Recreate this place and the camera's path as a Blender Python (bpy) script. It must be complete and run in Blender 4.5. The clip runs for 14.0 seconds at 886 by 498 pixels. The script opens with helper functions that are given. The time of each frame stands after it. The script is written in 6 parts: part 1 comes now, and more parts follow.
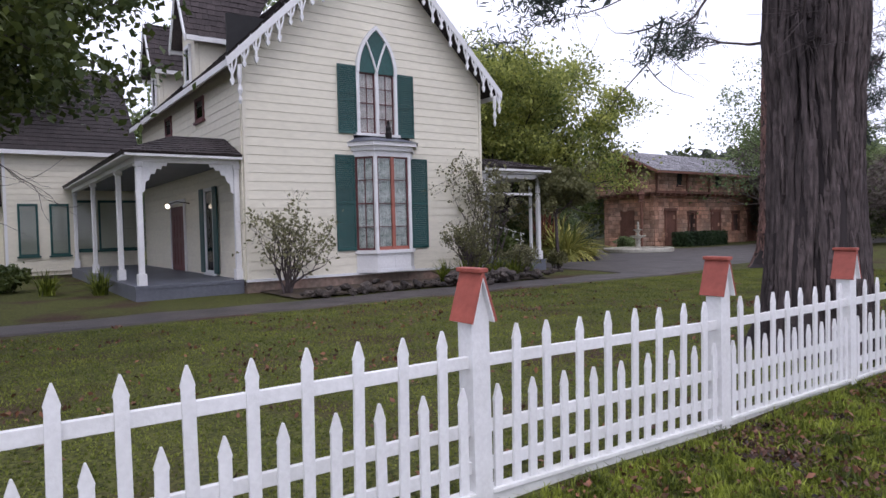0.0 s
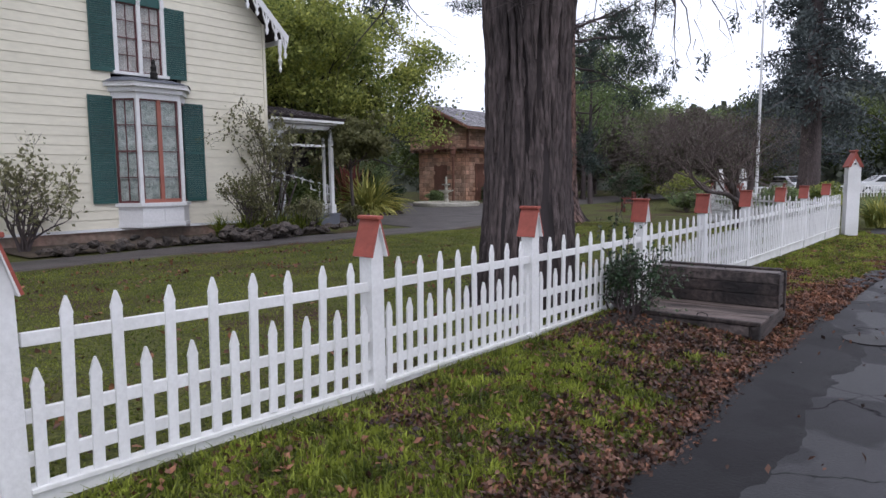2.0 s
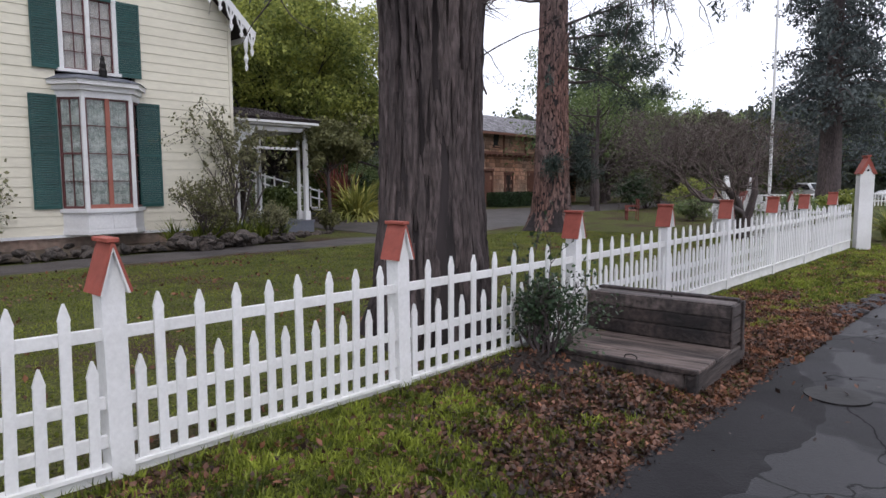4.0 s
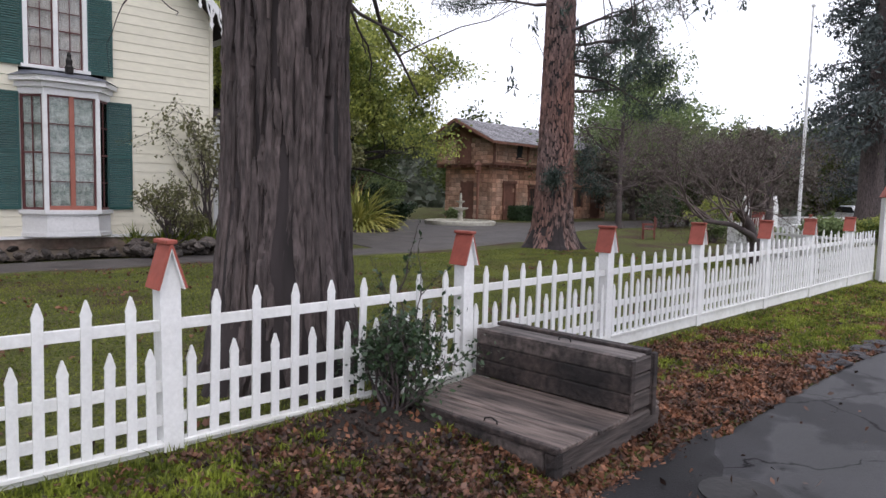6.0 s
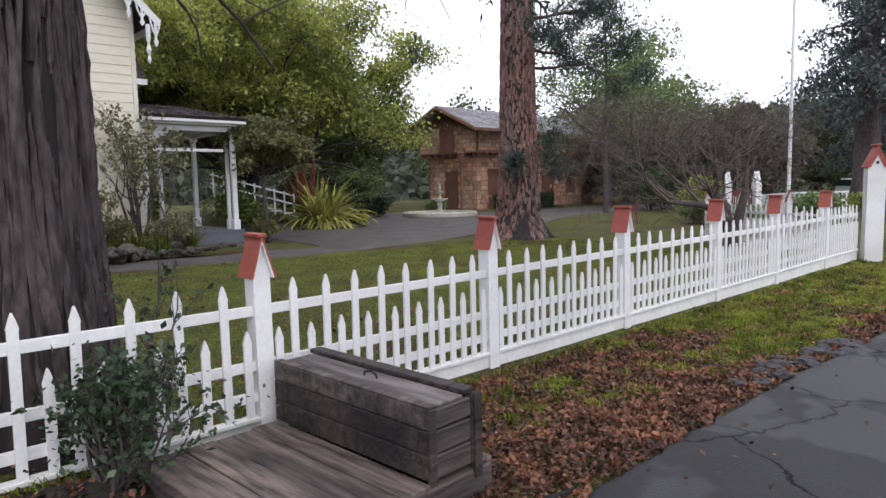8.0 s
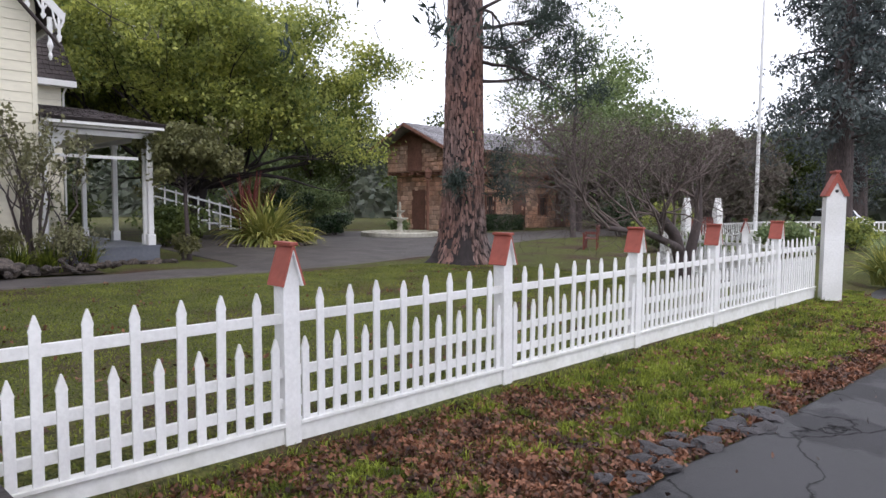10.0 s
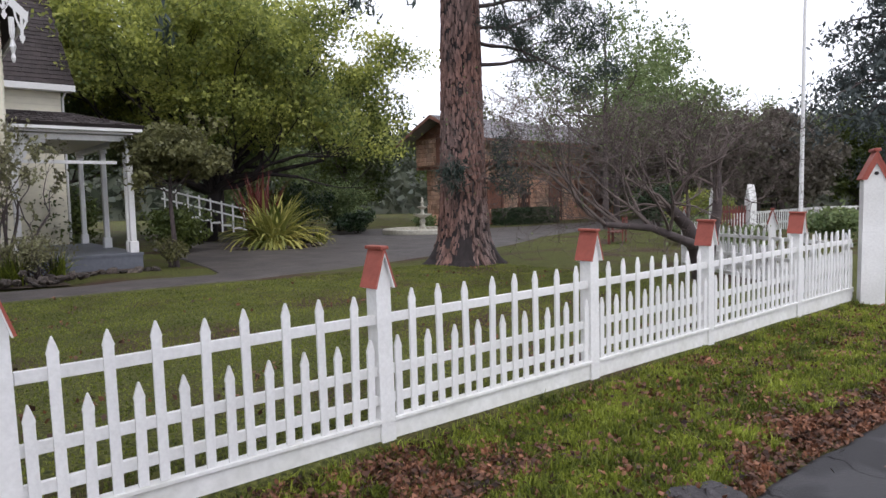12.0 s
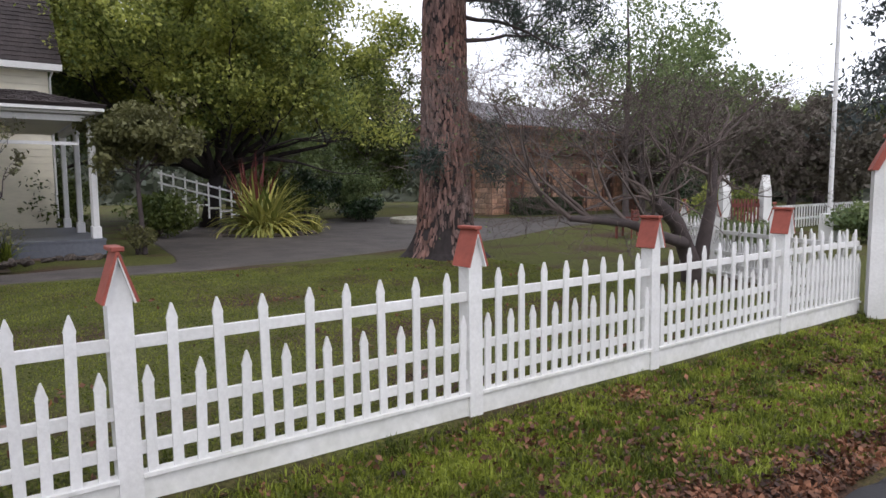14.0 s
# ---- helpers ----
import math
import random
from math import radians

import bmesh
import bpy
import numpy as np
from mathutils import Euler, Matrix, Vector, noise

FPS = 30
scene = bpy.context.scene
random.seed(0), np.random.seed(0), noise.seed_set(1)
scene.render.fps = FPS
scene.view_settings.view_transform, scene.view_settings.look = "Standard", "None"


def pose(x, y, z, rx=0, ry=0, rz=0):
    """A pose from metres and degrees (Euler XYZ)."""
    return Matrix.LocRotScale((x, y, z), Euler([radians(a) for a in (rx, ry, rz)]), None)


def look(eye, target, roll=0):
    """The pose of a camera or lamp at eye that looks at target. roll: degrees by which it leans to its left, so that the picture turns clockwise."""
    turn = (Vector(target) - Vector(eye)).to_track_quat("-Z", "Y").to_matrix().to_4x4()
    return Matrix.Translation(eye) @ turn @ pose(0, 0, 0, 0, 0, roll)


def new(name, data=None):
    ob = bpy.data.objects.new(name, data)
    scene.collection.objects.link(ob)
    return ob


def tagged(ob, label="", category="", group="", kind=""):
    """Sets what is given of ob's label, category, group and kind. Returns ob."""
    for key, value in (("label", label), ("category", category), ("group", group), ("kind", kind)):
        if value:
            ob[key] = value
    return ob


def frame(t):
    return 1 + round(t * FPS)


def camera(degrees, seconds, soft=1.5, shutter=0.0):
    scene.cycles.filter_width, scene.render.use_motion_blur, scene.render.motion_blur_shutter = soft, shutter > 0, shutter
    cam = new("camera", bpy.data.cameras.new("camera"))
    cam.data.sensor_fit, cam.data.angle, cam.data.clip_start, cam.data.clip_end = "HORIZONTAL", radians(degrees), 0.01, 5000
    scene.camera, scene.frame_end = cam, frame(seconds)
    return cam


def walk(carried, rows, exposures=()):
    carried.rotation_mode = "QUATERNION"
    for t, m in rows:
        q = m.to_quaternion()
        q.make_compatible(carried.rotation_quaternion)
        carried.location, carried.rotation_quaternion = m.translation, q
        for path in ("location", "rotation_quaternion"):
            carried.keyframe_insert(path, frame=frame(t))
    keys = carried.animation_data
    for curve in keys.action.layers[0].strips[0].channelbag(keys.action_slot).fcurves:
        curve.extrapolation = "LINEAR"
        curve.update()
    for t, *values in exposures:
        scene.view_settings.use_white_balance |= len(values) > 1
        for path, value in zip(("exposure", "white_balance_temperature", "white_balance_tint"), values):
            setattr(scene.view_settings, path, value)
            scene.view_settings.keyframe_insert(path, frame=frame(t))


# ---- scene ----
cam = camera(67.8, 14.0)

PATH = [
    (0, (-2.254, -2.948, 1.607), (-1.094, -1.32, 1.545), -1.4),
    (0.5, (-2.036, -3.222, 1.592), (-0.64, -1.797, 1.445), 1.0),
    (1, (-1.724, -3.39, 1.581), (-0.265, -2.041, 1.356), -1.4),
    (1.5, (-1.366, -3.456, 1.606), (0.125, -2.147, 1.351), -1.6),
    (2, (-0.884, -3.611, 1.608), (0.633, -2.326, 1.395), -0.5),
    (2.5, (-0.386, -3.605, 1.56), (1.036, -2.216, 1.339), -0.8),
    (3, (0.099, -3.685, 1.587), (1.604, -2.381, 1.402), -1.2),
    (3.5, (0.658, -3.772, 1.635), (2.123, -2.429, 1.413), -0.9),
    (4, (1.176, -3.8, 1.621), (2.646, -2.459, 1.423), -0.2),
    (6.5, (3.823, -4.18, 1.652), (5.176, -2.717, 1.488), 0.9),
    (7, (4.374, -4.171, 1.613), (5.638, -2.633, 1.419), -2.2),
    (7.5, (4.825, -4.192, 1.62), (6.076, -2.647, 1.405), -1.4),
    (8, (5.419, -4.203, 1.627), (6.782, -2.751, 1.434), -1.1),
    (8.5, (6.005, -4.209, 1.671), (7.367, -2.754, 1.498), 0.6),
    (9, (6.494, -4.17, 1.58), (7.886, -2.742, 1.426), 0.1),
    (11.5, (9.191, -3.999, 1.662), (10.566, -2.551, 1.556), 1.2),
    (12, (9.699, -3.997, 1.678), (10.97, -2.461, 1.524), -1.2),
    (12.5, (10.242, -3.974, 1.687), (11.438, -2.385, 1.474), -1.0),
    (13, (10.745, -3.987, 1.711), (11.971, -2.419, 1.518), 0.4),
    (13.5, (11.286, -3.955, 1.667), (12.489, -2.363, 1.532), 0.9),
    (14, (11.786, -3.919, 1.649), (12.957, -2.308, 1.461), -0.4),
]
walk(cam, [(t, look(eye, target, roll)) for t, eye, target, roll in PATH],
     [(0, 0.1, 6150, 19), (0.5, 0.06, 6150, 18), (1, 0.07, 6150, 16), (2.5, 0.0, 6250, 14), (4, 0.06, 6400, 13), (6.5, 0.25, 6500, 13), (7.5, 0.25, 6500, 13), (8.7, 0.45, 6450, 13), (11.5, 0.45, 6500, 12), (12.3, 0.22, 6550, 12), (14, 0.2, 6600, 12)])

# ---- light: bright overcast sky, soft weak sun ----
world = bpy.data.worlds.new("overcast")
scene.world = world
world.use_nodes = True
wn, wl = world.node_tree.nodes, world.node_tree.links
sky = wn.new("ShaderNodeTexSky")
sky.sky_type, sky.sun_disc = "NISHITA", False
sky.sun_elevation, sky.sun_rotation = radians(48), radians(200)
sky_scale = wn.new("ShaderNodeVectorMath")
sky_scale.operation = "SCALE"
sky_scale.inputs["Scale"].default_value = 0.1
sky_mix = wn.new("ShaderNodeMix")
sky_mix.data_type = "RGBA"
sky_mix.inputs["Factor"].default_value = 0.85
sky_mix.inputs["B"].default_value = (1.33, 1.36, 1.5, 1)
wl.new(sky.outputs[0], sky_scale.inputs[0])
wl.new(sky_scale.outputs[0], sky_mix.inputs["A"])
wl.new(sky_mix.outputs["Result"], wn["Background"].inputs["Color"])
wn["Background"].inputs["Strength"].default_value = 1.0
sun = new("sun", bpy.data.lights.new("sun", "SUN"))
sun.data.energy, sun.data.angle, sun.data.color = 0.7, radians(18), (1.0, 0.96, 0.9)
sun.matrix_basis = look((0, 0, 30), (9, 18, 0))


# ---- materials ----
def mat(name, base, rough=0.8, vary=0.25, grain=8.0, stain=0.6, bump=0.2, metal=0.0, second=None, stretch=(1, 1, 1), spec=0.5, per_object=0.0, per_island=0.0):
    """A surface with variation at two scales: grain and stains, both in metres."""
    m = bpy.data.materials.new(name)
    m.use_nodes = True
    n, l = m.node_tree.nodes, m.node_tree.links
    b = n["Principled BSDF"]
    b.inputs["Roughness"].default_value, b.inputs["Metallic"].default_value = rough, metal
    b.inputs["Specular IOR Level"].default_value = spec
    co = n.new("ShaderNodeTexCoord")
    mp = n.new("ShaderNodeMapping")
    mp.inputs["Scale"].default_value = stretch
    l.new(co.outputs["Object"], mp.inputs["Vector"])
    fine, wide = n.new("ShaderNodeTexNoise"), n.new("ShaderNodeTexNoise")
    for t, s, d in ((fine, grain, 6), (wide, stain, 4)):
        t.inputs["Scale"].default_value, t.inputs["Detail"].default_value = s, d
        l.new(mp.outputs[0], t.inputs["Vector"])
    second = second or tuple(c * (1 - vary) for c in base)
    ramp = n.new("ShaderNodeMapRange")
    ramp.inputs["From Min"].default_value, ramp.inputs["From Max"].default_value = 0.38, 0.64
    l.new(wide.outputs["Fac"], ramp.inputs["Value"])
    c1 = n.new("ShaderNodeMix")
    c1.data_type = "RGBA"
    c1.inputs["A"].default_value, c1.inputs["B"].default_value = (*base, 1), (*second, 1)
    l.new(ramp.outputs[0], c1.inputs["Factor"])
    c2 = n.new("ShaderNodeMix")
    c2.data_type, c2.blend_type = "RGBA", "MULTIPLY"
    c2.inputs["Factor"].default_value = 1
    g = n.new("ShaderNodeMapRange")
    g.inputs["From Min"].default_value, g.inputs["From Max"].default_value = 0.3, 0.7
    g.inputs["To Min"].default_value, g.inputs["To Max"].default_value = 1 - vary, 1 + vary * 0.5
    l.new(fine.outputs["Fac"], g.inputs["Value"])
    l.new(c1.outputs["Result"], c2.inputs["A"])
    l.new(g.outputs[0], c2.inputs["B"])
    out = c2.outputs["Result"]
    for amount, kind in ((per_object, "o"), (per_island, "i")):
        if amount:
            src = n.new("ShaderNodeObjectInfo").outputs["Random"] if kind == "o" else n.new("ShaderNodeNewGeometry").outputs["Random Per Island"]
            r = n.new("ShaderNodeMapRange")
            r.inputs["To Min"].default_value, r.inputs["To Max"].default_value = 1 - amount, 1 + amount
            l.new(src, r.inputs["Value"])
            c3 = n.new("ShaderNodeMix")
            c3.data_type, c3.blend_type = "RGBA", "MULTIPLY"
            c3.inputs["Factor"].default_value = 1
            l.new(out, c3.inputs["A"])
            l.new(r.outputs[0], c3.inputs["B"])
            out = c3.outputs["Result"]
    l.new(out, b.inputs["Base Color"])
    if bump:
        bp = n.new("ShaderNodeBump")
        bp.inputs["Strength"].default_value, bp.inputs["Distance"].default_value = bump, 0.02
        l.new(fine.outputs["Fac"], bp.inputs["Height"])
        l.new(bp.outputs[0], b.inputs["Normal"])
    return m


def leafy(name, a, c, rough=0.55, glow=0.25, patch=0.45, power=1.0):
    """Foliage: two greens mixed leaf by leaf, a little light through the blade."""
    m = bpy.data.materials.new(name)
    m.use_nodes = True
    n, l = m.node_tree.nodes, m.node_tree.links
    b = n["Principled BSDF"]
    b.inputs["Roughness"].default_value = rough
    b.inputs["Specular IOR Level"].default_value = 0.3
    isl = n.new("ShaderNodeNewGeometry")
    co, wide = n.new("ShaderNodeTexCoord"), n.new("ShaderNodeTexNoise")
    wide.inputs["Scale"].default_value = patch
    l.new(co.outputs["Object"], wide.inputs["Vector"])
    add = n.new("ShaderNodeMath")
    add.operation = "MULTIPLY_ADD"
    add.inputs[1].default_value = 0.55
    l.new(isl.outputs["Random Per Island"], add.inputs[0])
    rng = n.new("ShaderNodeMapRange")
    rng.inputs["From Min"].default_value, rng.inputs["From Max"].default_value = 0.35, 0.65
    rng.inputs["To Max"].default_value = 0.5
    l.new(wide.outputs["Fac"], rng.inputs["Value"])
    l.new(rng.outputs[0], add.inputs[2])
    mx = n.new("ShaderNodeMix")
    mx.data_type = "RGBA"
    mx.inputs["A"].default_value, mx.inputs["B"].default_value = (*a, 1), (*c, 1)
    few = n.new("ShaderNodeMath")
    few.operation = "POWER"
    few.inputs[1].default_value = power
    l.new(add.outputs[0], few.inputs[0])
    l.new(few.outputs[0], mx.inputs["Factor"])
    l.new(mx.outputs["Result"], b.inputs["Base Color"])
    tr = n.new("ShaderNodeBsdfTranslucent")
    l.new(mx.outputs["Result"], tr.inputs["Color"])
    sh = n.new("ShaderNodeMixShader")
    sh.inputs[0].default_value = glow
    l.new(b.outputs[0], sh.inputs[1])
    l.new(tr.outputs[0], sh.inputs[2])
    l.new(sh.outputs[0], n["Material Output"].inputs["Surface"])
    return m


WHITE = mat("white_paint", (0.8, 0.8, 0.8), 0.55, 0.08, 30, 1.5, 0.15, second=(0.7, 0.7, 0.69), per_object=0.04)
WHITE_OLD = mat("worn_white_board", (0.77, 0.77, 0.76), 0.7, 0.1, 14, 2.2, 0.3, second=(0.68, 0.68, 0.65))
RED = mat("red_cap_paint", (0.36, 0.085, 0.06), 0.6, 0.15, 20, 3, 0.2, per_object=0.1)
CREAM = mat("cream_siding", (0.76, 0.72, 0.6), 0.6, 0.07, 14, 0.5, 0.12, second=(0.73, 0.69, 0.57), stretch=(0.3, 1, 1), per_object=0.03)
CREAM_TRIM = mat("cream_corner_board", (0.76, 0.72, 0.6), 0.6, 0.06, 14, 0.5, 0.1)
TRIM = mat("white_trim", (0.78, 0.78, 0.79), 0.5, 0.07, 20, 1, 0.1)
GREEN = mat("green_shutter_paint", (0.015, 0.078, 0.072), 0.5, 0.2, 20, 1, 0.1, per_object=0.1)
MAROON = mat("maroon_sash_paint", (0.14, 0.045, 0.045), 0.5, 0.2, 20, 1, 0.1)
RUSTY = mat("salmon_casement_paint", (0.37, 0.125, 0.09), 0.5, 0.12, 20, 1, 0.1)
SHINGLE = mat("brown_roof_shingle", (0.047, 0.036, 0.037), 0.85, 0.35, 18, 1.2, 0.4, per_object=0.25, per_island=0.2)
SLATE = mat("pale_grey_roof_shingle", (0.3, 0.29, 0.31), 0.7, 0.3, 10, 0.8, 0.4, per_island=0.25)
GREYPAINT = mat("grey_porch_paint", (0.13, 0.14, 0.17), 0.5, 0.15, 12, 1, 0.1)
STONE = mat("brown_field_stone", (0.045, 0.037, 0.033), 0.85, 0.5, 14, 4, 1.0, second=(0.11, 0.088, 0.075), per_object=0.5)
FOUND = mat("old_foundation", (0.2, 0.16, 0.13), 0.9, 0.35, 8, 1.5, 0.5, second=(0.3, 0.2, 0.16))
BARK = mat("dark_cedar_bark", (0.095, 0.074, 0.072), 0.95, 0.65, 26, 1.6, 1.0, second=(0.05, 0.039, 0.04), stretch=(1, 1, 0.22), per_island=0.28)
FURROW = mat("dark_bark_furrow", (0.035, 0.027, 0.028), 0.95, 0.4, 8, 1.3, 0.8, stretch=(1, 1, 0.15))
REDBARK = mat("red_pine_bark", (0.21, 0.115, 0.095), 0.9, 0.5, 7, 0.7, 0.9, second=(0.17, 0.125, 0.12), stretch=(1, 1, 0.4), per_island=0.4)
TWIG = mat("grey_brown_twig", (0.09, 0.07, 0.07), 0.9, 0.3, 6, 1, 0.2)
TWIG_RED = mat("purple_brown_twig", (0.15, 0.115, 0.105), 0.9, 0.3, 6, 1, 0.1)
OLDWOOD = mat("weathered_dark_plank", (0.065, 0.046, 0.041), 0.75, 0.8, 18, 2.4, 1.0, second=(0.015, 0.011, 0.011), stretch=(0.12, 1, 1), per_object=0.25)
PALEWOOD = mat("weathered_grey_plank", (0.23, 0.175, 0.155), 0.7, 0.85, 20, 2.6, 1.0, second=(0.035, 0.026, 0.024), stretch=(1, 0.12, 1), per_object=0.25)
MIDWOOD = mat("weathered_brown_plank", (0.12, 0.094, 0.085), 0.75, 0.75, 18, 2.6, 0.9, second=(0.03, 0.024, 0.023), stretch=(0.12, 1, 1), per_object=0.25)
LIDWOOD = mat("bleached_lid_plank", (0.42, 0.36, 0.335), 0.7, 0.6, 18, 3.2, 0.7, second=(0.07, 0.056, 0.055), stretch=(1, 0.12, 1), per_object=0.2)
IRON = mat("dark_iron", (0.03, 0.028, 0.028), 0.5, 0.3, 20, 2, 0.2, metal=0.7)
BRICKY = mat("orange_stone_wall", (0.36, 0.2, 0.13), 0.9, 0.35, 3.5, 0.6, 0.5, second=(0.3, 0.21, 0.16), per_object=0.25)
BROWNWOOD = mat("red_brown_timber", (0.22, 0.1, 0.07), 0.8, 0.3, 8, 1, 0.3, per_object=0.2)
CURTAIN = mat("lace_curtain", (0.72, 0.72, 0.7), 0.9, 0.35, 18, 6, 0.3, second=(0.42, 0.45, 0.43))
PINKCUR = mat("rose_curtain", (0.8, 0.7, 0.68), 0.9, 0.2, 12, 2, 0.3)
# Near-black colour that stands for the shade inside rooms and holes.
UNLIT_SHADE = mat("painted_unlit_shade", (0.03, 0.03, 0.032), 0.9, 0.2, 4, 1, 0)
CONCRETE = mat("pale_fountain_stone", (0.5, 0.48, 0.42), 0.8, 0.25, 10, 1.5, 0.3, second=(0.36, 0.34, 0.28))
REDWOOD = mat("red_bench_paint", (0.2, 0.05, 0.04), 0.6, 0.2, 14, 2, 0.2)
METALWHITE = mat("white_metal", (0.75, 0.75, 0.76), 0.4, 0.08, 10, 1, 0.05)
CARWHITE = mat("white_car_paint", (0.75, 0.76, 0.78), 0.25, 0.03, 4, 1, 0)
RUBBER = mat("black_rubber", (0.02, 0.02, 0.02), 0.7, 0.2, 20, 2, 0.1)

LEAF_YEL = leafy("yellow_green_leaf", (0.075, 0.12, 0.04), (0.56, 0.58, 0.15), 0.5, 0.5, 0.6, 1.3)
LEAF_OAK = leafy("dark_oak_leaf", (0.035, 0.06, 0.022), (0.11, 0.135, 0.03))
LEAF_MID = leafy("mid_green_leaf", (0.1, 0.15, 0.07), (0.29, 0.35, 0.15), 0.55, 0.45)
LEAF_PALE = leafy("pale_spring_leaf", (0.09, 0.14, 0.05), (0.2, 0.26, 0.1))
LEAF_OLIVE = leafy("olive_leaf", (0.1, 0.105, 0.045), (0.21, 0.205, 0.085))
LEAF_BROWN = leafy("brown_bare_wood_haze", (0.085, 0.075, 0.06), (0.15, 0.135, 0.105))
LEAF_ROSE = leafy("grey_green_rose_leaf", (0.14, 0.135, 0.07), (0.28, 0.28, 0.15))
LEAF_HOLLY = leafy("glossy_dark_leaf", (0.016, 0.035, 0.018), (0.05, 0.085, 0.035), 0.35, 0.1)
NEEDLE = leafy("blue_green_needle", (0.028, 0.045, 0.042), (0.075, 0.1, 0.08), 0.6, 0.1)
# Paler grey-blue copy of the needle colour, with distance haze mixed in.
HAZED_NEEDLE = leafy("hazed_grey_blue_needle", (0.045, 0.06, 0.066), (0.11, 0.13, 0.125), 0.6, 0.15)
LEAF_FLAX = leafy("yellow_striped_blade", (0.1, 0.14, 0.035), (0.66, 0.6, 0.18), power=1.4)
LEAF_RED = leafy("bronze_blade", (0.12, 0.03, 0.03), (0.2, 0.06, 0.05))
GRASS = leafy("grass_blade", (0.035, 0.055, 0.01), (0.4, 0.46, 0.07), 0.5, 0.4, 2.6, 1.5)
DEADLEAF = leafy("fallen_leaf", (0.02, 0.01, 0.008), (0.36, 0.16, 0.09), 0.5, 0.1, 4, 1.7)
# Darker copy of the fallen leaf: wetness plus the cedar's shade in its colour.
SHADED_WETLEAF = leafy("shaded_wet_leaf", (0.013, 0.008, 0.007), (0.24, 0.12, 0.08), 0.4, 0.1, 4, 2.2)
HILLGREEN = leafy("wooded_hill", (0.05, 0.065, 0.045), (0.1, 0.11, 0.075))


def glass(name, tint=(0.9, 0.93, 0.93)):
    m = bpy.data.materials.new(name)
    m.use_nodes = True
    n, l = m.node_tree.nodes, m.node_tree.links
    tr, gl, fr, mx = (n.new("ShaderNodeBsdf" + "Transparent"), n.new("ShaderNodeBsdf" + "Glossy"), n.new("ShaderNodeFresnel"), n.new("ShaderNodeMixShader"))
    tr.inputs[0].default_value, gl.inputs["Roughness"].default_value = (*tint, 1), 0.02
    fr.inputs[0].default_value = 1.38
    for a, b in ((fr.outputs[0], mx.inputs[0]), (tr.outputs[0], mx.inputs[1]), (gl.outputs[0], mx.inputs[2]), (mx.outputs[0], n["Material Output"].inputs["Surface"])):
        l.new(a, b)
    return m


GLASS = glass("window_glass")


# ---- building blocks ----
def link(name, me, material, parent=None, label=""):
    ob = new(name, me)
    if material and not me.materials:
        me.materials.append(material)
    ob.parent = parent
    if label:
        ob["label"] = label
    return ob


def part(name, bm, material, parent, label="", smooth=False):
    """One bmesh as one mesh object under a thing or a part."""
    me = bpy.data.meshes.new(name)
    bmesh.ops.recalc_face_normals(bm, faces=bm.faces)
    if smooth:
        for f in bm.faces:
            f.smooth = True
    bm.to_mesh(me)
    bm.free()
    return link(name, me, material, parent, label)


def raw(name, verts, faces, material, parent=None, label="", smooth=False):
    me = bpy.data.meshes.new(name)
    me.from_pydata(verts, [], faces)
    if smooth:
        me.polygons.foreach_set("use_smooth", [True] * len(me.polygons))
    me.update()
    return link(name, me, material, parent, label)


def thing(name, label, category, m=None, group="", kind=""):
    ob = new(name)
    ob.empty_display_size = 0.2
    ob.matrix_basis = m or Matrix()
    return tagged(ob, label, category, group, kind)


def box(bm, x0, x1, y0, y1, z0, z1, bevel=0.0):
    v = [bm.verts.new((x, y, z)) for x in (x0, x1) for y in (y0, y1) for z in (z0, z1)]
    fs = [bm.faces.new([v[i] for i in f]) for f in ((0, 1, 3, 2), (4, 6, 7, 5), (0, 4, 5, 1), (2, 3, 7, 6), (0, 2, 6, 4), (1, 5, 7, 3))]
    if bevel:
        es = list({e for f in fs for e in f.edges})
        bmesh.ops.bevel(bm, geom=es, offset=bevel, segments=1, affect="EDGES")
    return bm


def prism(bm, pts, a, b, axis="y"):
    """A flat outline pushed from a to b along an axis; pts are the two other coordinates in order x, y, z."""
    def at(p, d):
        return {"x": (d, *p), "y": (p[0], d, p[1]), "z": (*p, d)}[axis]
    lo, hi = [bm.verts.new(at(p, a)) for p in pts], [bm.verts.new(at(p, b)) for p in pts]
    bm.faces.new(lo)
    bm.faces.new(hi[::-1])
    for i in range(len(pts)):
        j = (i + 1) % len(pts)
        bm.faces.new((lo[i], hi[i], hi[j], lo[j]))
    return bm


def B(*args, bevel=0.0):
    return box(bmesh.new(), *args, bevel=bevel)


def lathe(bm, prof, n=20, cx=0, cy=0):
    rings = [[bm.verts.new((cx + r * math.cos(2 * math.pi * i / n), cy + r * math.sin(2 * math.pi * i / n), z)) for i in range(n)] for r, z in prof]
    for a, b in zip(rings, rings[1:]):
        for i in range(n):
            bm.faces.new((a[i], a[(i + 1) % n], b[(i + 1) % n], b[i]))
    bm.faces.new(rings[0][::-1])
    bm.faces.new(rings[-1])
    return bm


